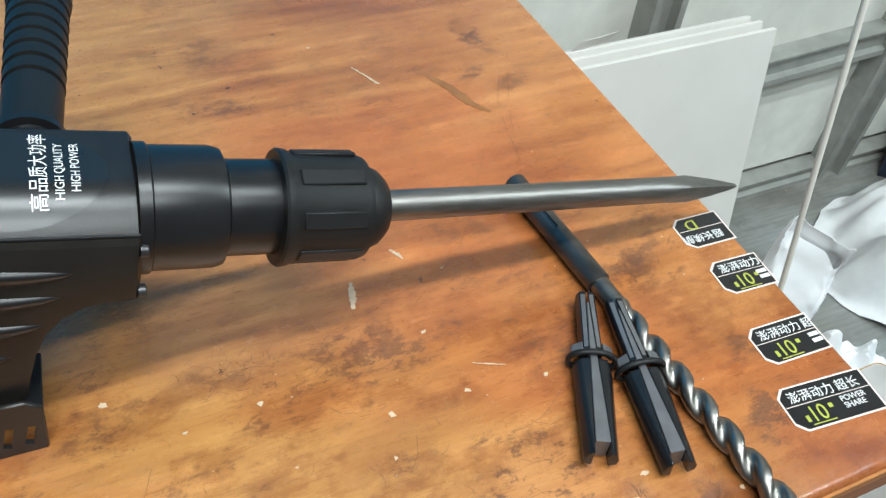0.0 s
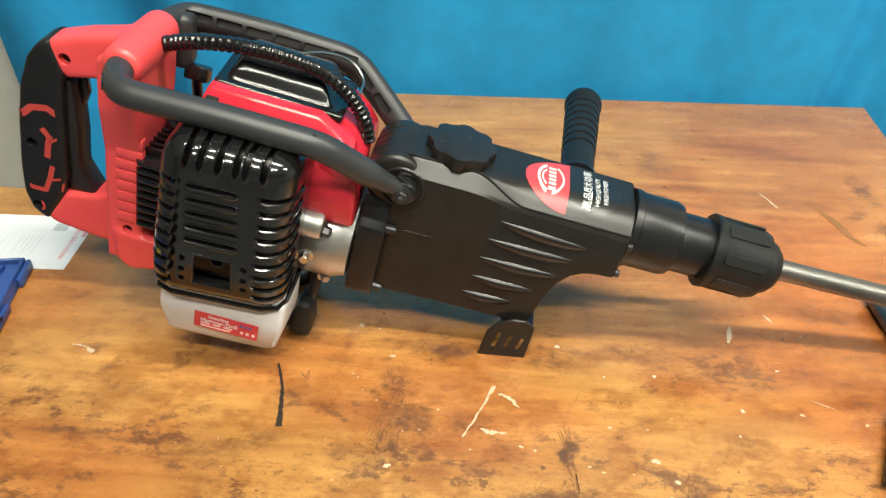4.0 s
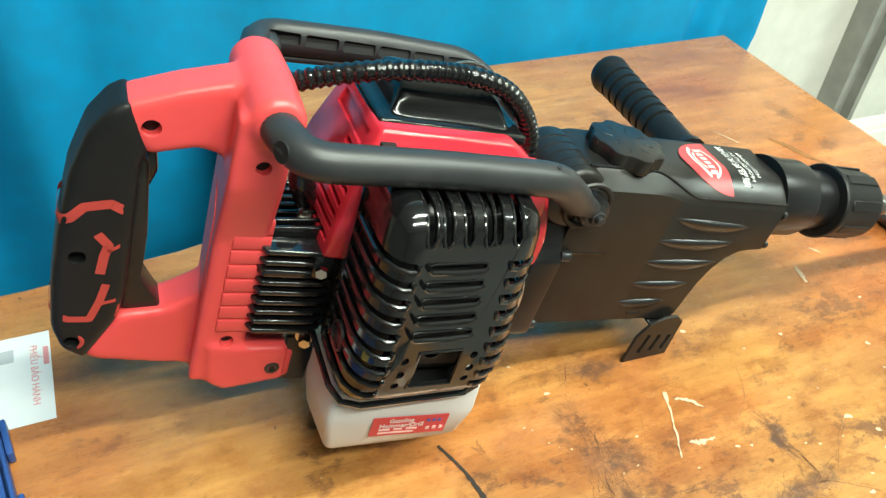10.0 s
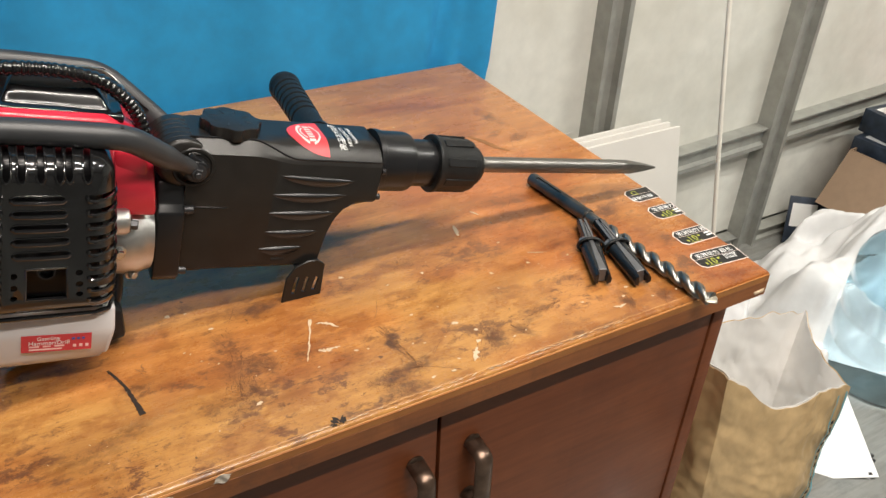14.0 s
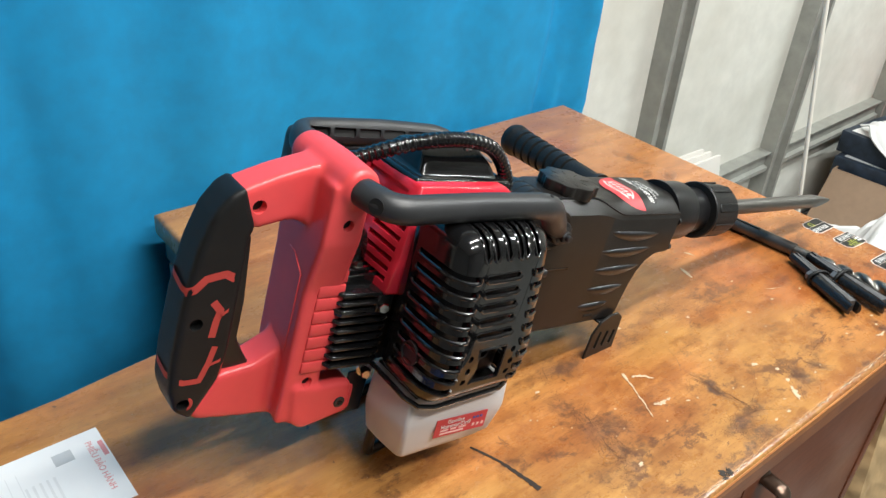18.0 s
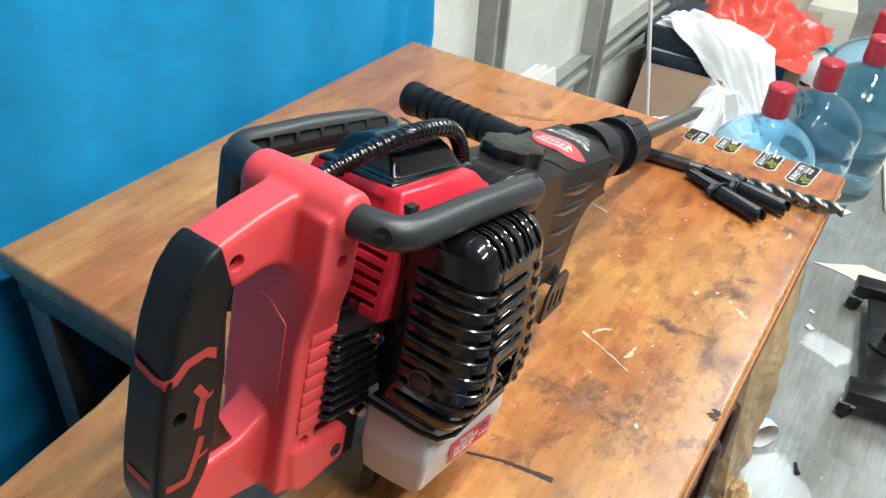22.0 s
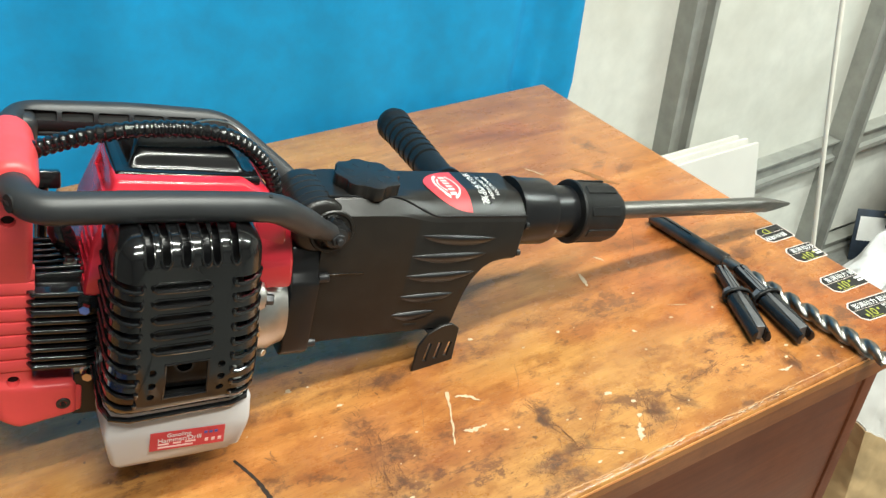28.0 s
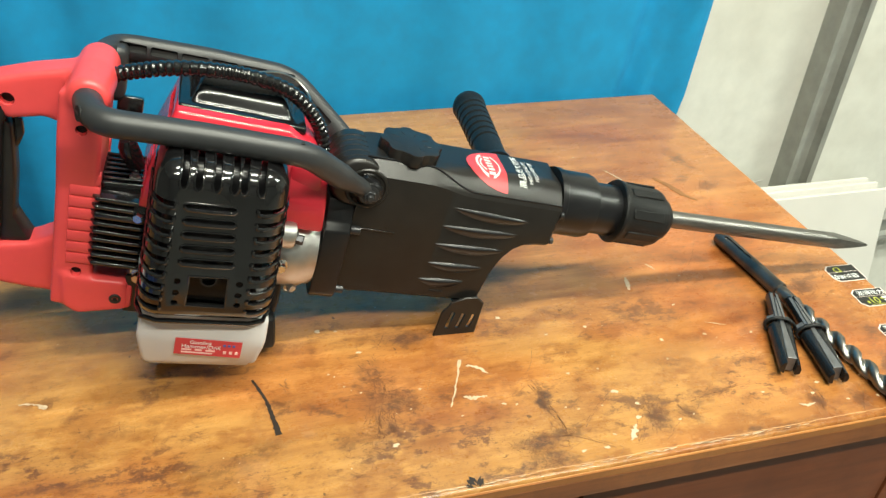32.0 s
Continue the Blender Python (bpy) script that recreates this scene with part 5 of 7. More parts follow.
for k in range(9):
    w = -46.5 - k * 7.9
    thick = 2.6 if k == 2 else 1.5
    hp("fin", prism([(-270, 34), (-271, 28), (-271, -36), (-267, -42.5 - 0.3 * k), (-230, -44 - 0.3 * k), (-221, -42), (-220, 34)], 2, w - thick - 0.4, w + thick + 0.4, 1.3, 3), GUARD_GLOSS, core)
for k in range(7):
    v = -27 + k * 8.4
    hp("fin", prism([(-270, -50), (-271, -44), (-268, -37.5), (-224, -35.5), (-219, -40), (-219, -50)], 1, v - 1.7, v + 1.7, 1.2, 3), GUARD_GLOSS, core)
hp("bolt_boss", box(-238, -222, -45.5, -30, -64, -46, 3, 2), BLACK_GLOSS, core)
bolt(core, (-227, -37, -122), (-0.3, -1, 0), 4.6, 9, CHROME)
bolt(core, (-231, -42, -56), (-0.3, -1, 0), 4.6, 9, CHROME)
bolt(core, (-240, -12, -38), (0, -0.2, 1), 3.2, 5, BOLT_STEEL)
hp("spark_plug_boot", lathe([(0, 7), (14, 8.5), (24, 8), (30, 5)], (-240, -8, -30), (-0.35, -0.2, 0.9), 20), BLACK_GLOSS, engine)

# red hood
bm = hull([(-214, -33, 41), (-122, -33, 39.5), (-214, 46, 41), (-122, 46, 39.5), (-96, -34, 22), (-96, 46, 22), (-84, -42, 4), (-84, 50, 4),
           (-229, -48, -4), (-82, -52, -20), (-229, 55, -6), (-234, -47, -47), (-79, -50, -46), (-237, 55, -46), (-79, 50, -46)], 3.0, 2)
cuts = bmesh.new()
for k in range(7):
    w = 16 - k * 8.6
    prism([(-250, w - 2.1), (-212, w - 2.1), (-212, w + 2.1), (-250, w + 2.1)], 1, -40, -2, 0, 1, cuts)
box(-240, -204, -22, 34, 22, 33, 0, 1, cuts)
hood = hp("engine_hood", cut(bm, cuts), RED_GLOSS, None, "glossy red engine hood with louvres")
# near-black block added behind the louvres, so the gaps look shaded
hp("louvre_shade", box(-214, -204, -42, 36, -44, 34, 1), RECESS_AND_PRINT_BLACK, hood)
hp("hood_shelf", hull([(-212, -30, 36), (-128, -30, 35), (-212, -20, 39.5), (-128, -20, 38.5), (-212, 36, 39.5), (-128, 36, 38.5), (-219, -40, 20), (-116, -40, 18), (-116, 36, 18), (-219, 36, 20)], 2.5, 2), RED_GLOSS, hood)
hp("hood_ear", hull([(-118, -44, 14), (-92, -46, 14), (-118, -20, 27), (-92, -24, 27), (-88, -48, -8), (-118, -46, -8), (-88, -20, -8), (-118, -20, -8)], 3, 2), RED_GLOSS, hood)
dome = blended([hull([(-214, -25, 36), (-107, -23, 32), (-216, 44, 38), (-107, 44, 34), (-213, -24, 43), (-108, -22, 39.5), (-214, 42, 43), (-108, 42, 39)], 1.0, 1),
                hull([(-206, -20, 40), (-118, -17, 38), (-206, 40, 42), (-118, 40, 40), (-200, -11, 54), (-126, -8, 52), (-196, 2, 62), (-132, 4, 60), (-194, 18, 64), (-134, 18, 62), (-198, 34, 58), (-128, 34, 56)], 3.0, 2)], 1.7, 6)
top_cap = hp("top_cover", dome, BLACK_GLOSS, None, "glossy black domed air filter cover", 60)
hp("cover_clip", box(-150, -142, 0, 8, 58, 62, 1.2), CHROME, top_cap)

# muffler guard: a thin bulging shell with rows of slots that wrap round its corners
shell = box(-226, -117, -106, -40, -114, 33, 17, 5)
inner = box(-223, -120, -103, -10, -118, 30, 14.5, 4)
ROWS = [2 - 11.7 * k for k in range(5)]
SIDES = [2 - 11.8 * k for k in range(9)]


def slot(x0, x1, w, y0, y1, h=2.6):
    prism([(x0, w - h * 0.4), (x0 + 1.4, w - h), (x1 - 1.4, w - h), (x1, w - h * 0.4), (x1, w + h * 0.4), (x1 - 1.4, w + h), (x0 + 1.4, w + h), (x0, w + h * 0.4)], 1, y0, y1, 0, 1, inner)


for k, w in enumerate(ROWS):
    slot(-199 + 0.4 * k, -156 + 0.6 * k, w, -114, -98)
slot(-196, -136, -103, -114, -98, 2.2)
for w in SIDES:
    box(-234, -209, -114, -60, w - 2.7, w + 2.7, 0, 1, inner)
    box(-139, -110, -114, -72, w - 2.7, w + 2.7, 0, 1, inner)
for k in range(6):
    u = -205 + k * 13.2
    box(u - 2.7, u + 2.7, -114, -72, 15, 40, 0, 1, inner)
box(-188, -157, -114, -98, -88, -57.5, 0, 1, inner)
for k in range(3):
    for u in (-197.5, -147):
        lathe([(0, 2.9), (14, 2.9)], (u, -98, -63 - k * 11.0), (0, -1, 0), 12, inner)
bm = cut(shell, inner)
BULGE = [(-120, -1.0), (-112, -4.5), (-104, -9), (-92, -13), (-76, -16), (-60, -15.5), (-34, -12), (2, -8), (20, -5), (40, 0)]


def taper(p):
    """The guard swells forwards low down and narrows a little towards its top."""
    for (a, f), (b, g) in zip(BULGE, BULGE[1:]):
        if p.z <= b:
            d = f + (g - f) * (p.z - a) / (b - a)
            break
    t = max(0.0, min(1.0, (-40 - p.y) / 60))
    up = (p.z + 114) / 147
    return Vector((p.x + (-7 * up * t if p.x > -160 else 3 * up * t if p.x < -200 else 0), p.y + (d + 8 * max(0.0, (p.x + 226) / 109) ** 1.5) * t, p.z))


for v in bm.verts:
    v.co = taper(v.co)
guard = hp("muffler_guard", bm, GUARD_GLOSS, None, "glossy black slotted muffler guard", 30)
round_off = guard.modifiers.new("edges", "BEVEL")
round_off.width, round_off.segments, round_off.limit_method, round_off.angle_limit = 0.0012, 3, "ANGLE", radians(40)
round_off.harden_normals = False


def lip(pts, r=1.75):
    hp("lip", tube([taper(Vector(p)) for p in pts], r, 8), GUARD_GLOSS, guard)


for k, w in enumerate(ROWS):
    a, b = -199 + 0.4 * k, -156 + 0.6 * k
    lip([(a - 0.6, -106, w - 0.8), (a + 1.8, -106.2, w - 2.9), (a + 20, -106.3, w - 3.1), (b - 1.8, -106.2, w - 2.9), (b + 0.6, -106, w - 0.8)])
    lip([(a, -106, w + 1.4), (a + 2.5, -106.1, w + 2.6), (b - 2.5, -106.1, w + 2.6), (b, -106, w + 1.4)], 0.8)
for w in SIDES:
    lip([(-208.4, -106.1, w + 1.6), (-208.0, -106.2, w), (-208.8, -106.2, w - 2.4), (-213, -105.4, w - 3.1), (-219, -101.5, w - 3.2), (-224, -94.5, w - 3.2), (-226.1, -86, w - 3.1), (-226.1, -70, w - 3.0), (-226.1, -61, w - 2.4), (-226.1, -59.4, w)])
    lip([(-139.4, -106.1, w + 1.6), (-139.6, -106.2, w), (-138.8, -106.2, w - 2.4), (-134, -106, w - 3.1), (-126, -103, w - 3.2), (-120, -97, w - 3.2), (-117.0, -89, w - 3.1), (-117.0, -74, w - 2.8)])
for k in range(6):
    u = -205 + k * 13.2
    lip([(u - 3.2, -84, 33.2), (u - 3.2, -93.0, 32.4), (u - 3.2, -101, 27.8), (u - 3.2, -105.6, 19.0), (u - 1.8, -106.2, 15.4), (u, -106.3, 14.4), (u + 1.8, -106.2, 15.4), (u + 3.2, -105.6, 19.0), (u + 3.2, -101, 27.8), (u + 3.2, -93.0, 32.4), (u + 3.2, -84, 33.2)], 1.1)
lip([(-189, -106, -57.5), (-189, -106.2, -88), (-156, -106.2, -88), (-156, -106, -57.5), (-189, -106, -57.5)], 0.9)
# near-black plate added to hide the tank and keep the slots dark
hp("guard_shade_plate", box(-220, -127, -99, -44, -111.5, -109, 1, 1), RECESS_AND_PRINT_BLACK, guard)
lip([(-225, -42, -113), (-225.4, -88, -113), (-221, -101, -113), (-209, -105.6, -113), (-134, -105.6, -113), (-122, -101, -113), (-117.6, -88, -113), (-117.8, -42, -113)], 2.2)
# muffler box enlarged as a dark backing that fills the guard
hp("muffler", box(-215, -130, -92, -44, -108, 26, 13, 3), BLACK_SATIN, None, "dark muffler behind the guard")
hp("outlet", lathe([(0, 7), (8, 7), (8, 5.5), (2, 5.5)], (-173, -100, -68), (0, -1, 0), 20), DARK_STEEL, guard)
hp("side_port", lathe([(0, 10), (2, 10), (2, 8.5), (0.5, 8.5)], (-225.5, -84, -76), (-1, 0, 0), 24), DARK_STEEL, guard)

# crankcase
case = hp("crankcase", moved(lathe([(0, 40), (0, 50), (3, 52), (30, 52), (36, 49), (42, 47)], (-120, 0, 0), (1, 0, 0), 56), Matrix.Translation((0, -4, -82)) @ Matrix.Diagonal((1, 1.0, 0.86, 1))), ALUMINIUM, None, "bare cast aluminium crankcase")
hp("boss", lathe([(0, 13), (20, 13), (23, 11.5), (24, 9)], (-126, -50, -51), (1, 0, 0), 28), ALUMINIUM, case)
bolt(case, (-102, -55, -52), (1, -0.25, 0), 4.6, 7, DARK_STEEL)
bolt(case, (-112, -64, -76), (0.1, -1, 0), 4.8, 7, CHROME)
bolt(case, (-96, -40, -114), (0.6, -1, 0), 4.2, 7, BOLT_STEEL)

# tank with its label
bm = hull([(-222, -98, -112), (-116, -97, -112), (-222, -42, -112), (-116, -42, -112), (-223, -101, -140), (-115, -100, -138), (-223, -42, -150), (-115, -42, -150),
           (-216, -96, -172), (-120, -95, -168), (-216, -44, -180), (-120, -44, -172), (-208, -86, -181), (-126, -86, -175)], 7, 4)
tank = hp("fuel_tank", bm, TANK_WHITE, None, "milky white plastic fuel tank")
label = hp("label", moved(prism([(-28, -8.6), (28, -8.6), (28, 8.6), (-28, 8.6)], 1, -0.25, 0.25, 0), Matrix.Translation((-163, -101.1, -145.5)) @ Matrix.Rotation(radians(-2.0), 4, "X")), LABEL_RED, tank, "red printed tank label")
face = Matrix.Translation((-0.163, -0.1016, -0.1455)) @ Matrix.Rotation(radians(88), 4, "X")
writing("print", "Gasoline", 0.0052, PRINT_WHITE, label, face @ Matrix.Translation((-0.016, 0.0036, 0)))
writing("print", "Hammer/Drill", 0.0058, PRINT_WHITE, label, face @ Matrix.Translation((-0.0225, -0.0012, 0)))
for x, y, w in ((-22, -3.6, 8), (-11, -3.6, 6), (-2, -3.6, 8), (-22, -6.6, 26)):
    hp("print_bar", moved(box(0, w, -0.2, 0.2, 0, 1.4), Matrix.Translation((-163 + x, -101.7, -145.5 + y))), LABEL_PINK, label)
for x in (12, 16, 20):
    hp("print_bar", moved(box(0, 2.4, -0.2, 0.2, 0, 2.2), Matrix.Translation((-163 + x, -101.7, -145.5 + 3))), PRINT_BLUE, label)
for x in (13, 18, 23):
    hp("print_bar", moved(box(0, 2.6, -0.2, 0.2, 0, 2.8), Matrix.Translation((-163 + x, -101.7, -145.5 - 5))), LABEL_PINK, label)

# corrugated throttle hose, thin wire
hose_path = smooth_path([(-268, 0, 45), (-250, -4, 54), (-225, -11, 65), (-195, -14, 71.5), (-160, -12, 71.8), (-130, -8, 65), (-108, -4, 50), (-93, -1, 31), (-86, 1, 10)], 60)
dense = [hose_path[0]]
acc = 0.0
for a, b in zip(hose_path, hose_path[1:]):
    acc += (b - a).length
    if acc >= 1.15:
        dense.append(b)
        acc = 0.0
hose = hp("throttle_hose", tube(dense, [6.6 if i % 4 in (0, 1) else 5.6 for i in range(len(dense))], 18), BLACK_GLOSS, None, "glossy black corrugated hose", 25)
hp("control_wire", tube(smooth_path([(-165, 14, 61), (-140, 34, 61), (-118, 44, 55), (-104, 36, 46), (-102, 14, 43)], 8), 1.1, 8), BOLT_STEEL, None, "thin bare steel wire")
hp("choke_stem", tube([(-255, 74, -84), (-255, 62, -36), (-255, 56, -8)], 5.0, 12), BLACK_GLOSS, None, "black choke stem")
hp("choke_knob", moved(box(-11, 11, -7, 7, -7, 7, 2, 2), Matrix.Translation((-253, 54, -2)) @ Matrix.Rotation(radians(-18), 4, "X")), BLACK_GLOSS, None, "black choke knob")

# stands: folded foot plate and wire support
plate = prism([(60, -157), (103, -146.5), (101, -108), (92, -102), (80, -104), (68, -112), (60.5, -126)], 1, -43.5, -40.5, 0.8, 1)
holes = bmesh.new()
for u in (71, 82, 93):
    prism([(u - 2.2, -144 + (u - 71) * 0.2), (u + 2.2, -145 + (u - 71) * 0.2), (u + 4, -124), (u, -123)], 1, -50, -35, 0, 1, holes)
foot_plate = hp("foot_plate", cut(plate, holes), BLACK_PLASTIC, None, "black folded steel foot plate with slots")
hp("fold", box(70, 101, -42, 0, -116, -113.5, 0.6, 1), BLACK_SATIN, foot_plate)
frame_path = bent_path([(-206, -46, -160), (-206, -44, -205), (-200, -40, -212.5), (-120, -30, -193), (-104, -30, -150), (-104, -20, -110)], 12, 5)
support = hp("support_frame", tube(frame_path, 5.0, 14), BLACK_SATIN, None, "black support bar under the tank")
hp("support_frame", tube(bent_path([(-206, 34, -120), (-206, 36, -205), (-200, 32, -212.5), (-120, 32, -193), (-104, 32, -150), (-104, 20, -110)], 12, 5), 6.5, 14), BLACK_SATIN, None, "black support bar under the tank")
hp("rubber_foot", hull([(-118, -52, -188.5), (-96, -52, -183.5), (-118, -20, -188.5), (-96, -20, -183.5), (-114, -50, -150), (-102, -50, -150), (-114, -22, -150), (-102, -22, -150)], 5, 2), BLACK_RUBBER, support)
hp("spine_tab", box(-262, -231, -36.8, -28, -163, -137, 4, 2), RED_PLASTIC, spine)
hp("strap", box(-238, -218, -34, -31, -168, -126, 1, 1), BLACK_SATIN, None, "black steel strap")


# ---- things on the desk ----
def drill_bit():
    a, b = Vector((0.3555, -0.0795, TOP + 0.0093)), Vector((0.3810, -0.4010, TOP + 0.0093))
    d = (b - a).normalized()
    m = Matrix.Translation(a) @ d.to_track_quat("X", "Z").to_matrix().to_4x4()
    L = (b - a).length
    t = thing("drill_bit", "steel masonry drill bit with a dark shank lying on the desk", "drill bit", m)
    shank = lathe([(0, 7.5), (1.5, 9), (108, 9), (111, 9.2), (114, 9.2), (115, 8)], (0, 0, 0), (1, 0, 0), 32)
    sl = bmesh.new()
    for k in range(3):
        join(sl, moved(box(14, 62, -2.2, 2.2, 6.4, 12, 0.8, 2), Matrix.Rotation(radians(20 + 120 * k), 4, "X")))
    part("shank", cut(shank, sl), surface("blued_shank_steel", (0.105, 0.100, 0.095), 0.36, metal=0.85, var=0.2, scale=70), t, "blackened slotted shank", MM)
    part("neck", lathe([(114, 7.2), (136, 7.2), (140, 7.0)], (0, 0, 0), (1, 0, 0), 28), DRILL_STEEL, t, "", MM)
    q = bmesh.new()
    n, seg, Lm = 150, 32, L * 1000
    rings = []
    for i in range(n + 1):
        h = 138 + (Lm - 8 - 138) * i / n
        ph = 2 * math.pi * (h - 138) / 46.0
        grow = min(1, i / 12)
        ring = []
        for k in range(seg):
            a_ = 2 * math.pi * k / seg
            c = math.cos(2 * (a_ - ph))
            r = 8.2 - grow * (4.2 * smoothstep(-0.15, 0.75, c)) + grow * 0.5 * smoothstep(0.55, 0.95, -c)
            ring.append(q.verts.new((h, r * math.cos(a_), r * math.sin(a_))))
        rings.append(ring)
    for A, B in zip(rings, rings[1:]):
        for k in range(seg):
            q.faces.new((A[k], A[(k + 1) % seg], B[(k + 1) % seg], B[k]))
    q.faces.new(rings[0])
    q.faces.new(rings[-1])
    part("flute", q, DRILL_STEEL, t, "spiral flutes of bright steel", MM, 50)
    part("carbide_tip", hull([(Lm - 9, -8.6, -1.6), (Lm - 9, 8.6, -1.6), (Lm - 9, -8.6, 1.6), (Lm - 9, 8.6, 1.6), (Lm + 1, 0, -1.2), (Lm + 1, 0, 1.2), (Lm - 5, 8.6, 0), (Lm - 5, -8.6, 0)], 0.3, 1), surface("worn_carbide", (0.5, 0.46, 0.38), 0.4, metal=0.8, var=0.2), t, "pale carbide tip", MM)
    return t


drill_bit()


def splitting_wedge(a, b, lift=0.0, roll=0.0, end_lift=0.0):
    """A wedge between two feathers, held by a ring; from its narrow end to its broad one."""
    a, b = Vector((*a, TOP + 0.0090 + lift)), Vector((*b, TOP + 0.0102 + end_lift))
    d = (b - a).normalized()
    m = Matrix.Translation(a) @ d.to_track_quat("X", "Z").to_matrix().to_4x4() @ Matrix.Rotation(radians(roll), 4, "X") @ Matrix.Diagonal((1, 0.80, 0.86, 1))
    t = thing("splitting_wedge", "black steel stone-splitting wedge with two feathers and a ring", "stone wedge", m, "stone wedges")
    L = (b - a).length * 1000
    half = lambda x: 0.8 + 5.0 * max(0.0, x - 10) / (L - 10)
    part("wedge", hull([(10, -0.8, -5), (10, 0.8, -5), (10, -0.8, 7.4), (10, 0.8, 7.4), (L - 7, -5.6, -9), (L - 7, 5.6, -9), (L - 7, -5.6, 10.6), (L - 7, 5.6, 10.6)], 0.4, 1), WEDGE_GREY, t, "grey flat tapered wedge", MM, 20)
    for s in (1, -1):
        i0, i1, i2 = half(2) + 0.3, half(50) + 0.3, half(L) + 0.3
        f = part("feather", hull([(0, s * i0, -6), (0, s * 7.6, -4.5), (0, s * 8.4, 1.0), (0, s * 6.0, 6.0), (0, s * i0, 6.8), (50, s * i1, -7.5), (50, s * 9.0, -5), (50, s * 9.8, 1.5), (50, s * 7.2, 7.4), (50, s * i1, 8.4)], 0.6, 1), WEDGE_BLACK, t, "black bevelled feather", MM, 20)
        part("face", hull([(3, s * (i0 + 0.6), 6.9), (3, s * 5.4, 6.3), (48, s * (i1 + 0.6), 8.5), (48, s * 6.6, 7.8), (3, s * (i0 + 0.6), 6.2), (48, s * (i1 + 0.6), 7.6), (3, s * 5.4, 5.6), (48, s * 6.6, 7.0)], 0.0, 1), WEDGE_GREY, f, "ground grey face", MM, 20)
        foot = part("foot", hull([(57, s * (i1 + 0.4), -8), (57, s * 15.0, -5.5), (57, s * 15.8, 0.5), (57, s * 11.0, 7.6), (57, s * (i1 + 0.4), 9.2), (L, s * i2, -8), (L, s * 12.4, -5.5), (L, s * 13.0, 0.5), (L, s * 9.6, 7.4), (L, s * i2, 9.6)], 0.8, 2), WEDGE_BLACK, f, "", MM, 20)
        part("shoulder", hull([(44, s * 8, -4.5), (45, s * 16.5, -4.5), (45, s * 16.5, 4), (44, s * 8, 8.6), (51, s * 17, -4.5), (51, s * 17, 4), (51, s * 8, 8.8)], 0.7, 1), WEDGE_GREY, f, "", MM, 20)
    path = [(54.0, 19.0 * math.cos(k * math.pi / 16), 11.6 * math.sin(k * math.pi / 16)) for k in range(33)]
    part("ring", tube(path, 2.1, 10), BLACK_RUBBER, t, "black rubber ring", MM)
    return t


splitting_wedge((0.3495, -0.2000), (0.2950, -0.3115))
splitting_wedge((0.3625, -0.2145), (0.3350, -0.3335), 0.004, 8)


def desk_sticker(x, y, w, h, turn, flipped=False):
    t = thing("desk_sticker", "small black label with pale edge stuck on the desk", "sticker", pose(x, y, TOP + 0.0002, 0, 0, turn), "stickers along the desk edge")
    c = 0.006
    shape = lambda k: [(-w / 2 + c + k, -h / 2 + k), (w / 2 - k, -h / 2 + k), (w / 2 - k, h / 2 - k), (-w / 2 + c + k, h / 2 - k), (-w / 2 + k, h / 2 - c - k), (-w / 2 + k, -h / 2 + c + k)]
    edge = part("edge", prism(shape(0), 2, 0, 0.0002), STICKER_EDGE, t, "pale pink edge")
    part("ground", prism(shape(0.0012), 2, 0.0001, 0.0004), LABEL_BLACK, t)
    part("rule", box(-w / 2 + 0.0016, w / 2 - 0.0014, 0.0018, 0.0023, 0.0004, 0.0005), STICKER_EDGE, t)
    top = Matrix.Translation((0, 0, 0.00055))
    k = -1 if flipped else 1
    if flipped:
        top = top @ Matrix.Rotation(math.pi, 4, "Z")
        writing("print", "D", 0.014, PRINT_YELLOW, t, top @ Matrix.Translation((0.001, -0.0125 + 0.001, 0)))
        writing("print", "超长续航", 0.0088, PRINT_WHITE, t, top @ Matrix.Translation((-0.014, 0.0035, 0)))
        return t
    writing("print", "澎湃动力", 0.0088, PRINT_WHITE, t, top @ Matrix.Translation((-w / 2 + 0.0065, 0.0045, 0)))
    writing("print", "10", 0.0155, PRINT_YELLOW, t, top @ Matrix.Translation((-w / 2 + 0.013, -0.0112, 0)), stretch=0.9)
    part("print_bar", box(-w / 2 + 0.012, -w / 2 + 0.030, -0.0132, -0.0125, 0.0004, 0.00055), PRINT_YELLOW, t)
    part("print_bar", box(-w / 2 + 0.010, -w / 2 + 0.0125, -0.0105, -0.006, 0.0004, 0.00055), PRINT_YELLOW, t)
    part("print_bar", box(-w / 2 + 0.030, -w / 2 + 0.033, -0.005, -0.002, 0.0004, 0.00055), PRINT_YELLOW, t)
    if w > 0.045:
        writing("print", "超", 0.0088, PRINT_WHITE, t, top @ Matrix.Translation((-w / 2 + 0.0435, 0.0045, 0)))
    if w > 0.06:
        writing("print", "长", 0.0088, PRINT_WHITE, t, top @ Matrix.Translation((-w / 2 + 0.0525, 0.0045, 0)))
        writing("print", "POWER", 0.0056, PRINT_WHITE, t, top @ Matrix.Translation((-w / 2 + 0.0405, -0.0035, 0)))
        writing("print", "SHARE", 0.0056, PRINT_WHITE, t, top @ Matrix.Translation((-w / 2 + 0.0405, -0.0085, 0)))
    else:
        for r in range(2):
            part("print_bar", box(w / 2 - 0.010, w / 2 - 0.002, -0.0035 - r * 0.005, -0.0005 - r * 0.005, 0.0004, 0.00055), PRINT_WHITE, t)
    return t


desk_sticker(0.4752, -0.1685, 0.042, 0.031, -2, True)
desk_sticker(0.476, -0.2160, 0.043, 0.031, -3)
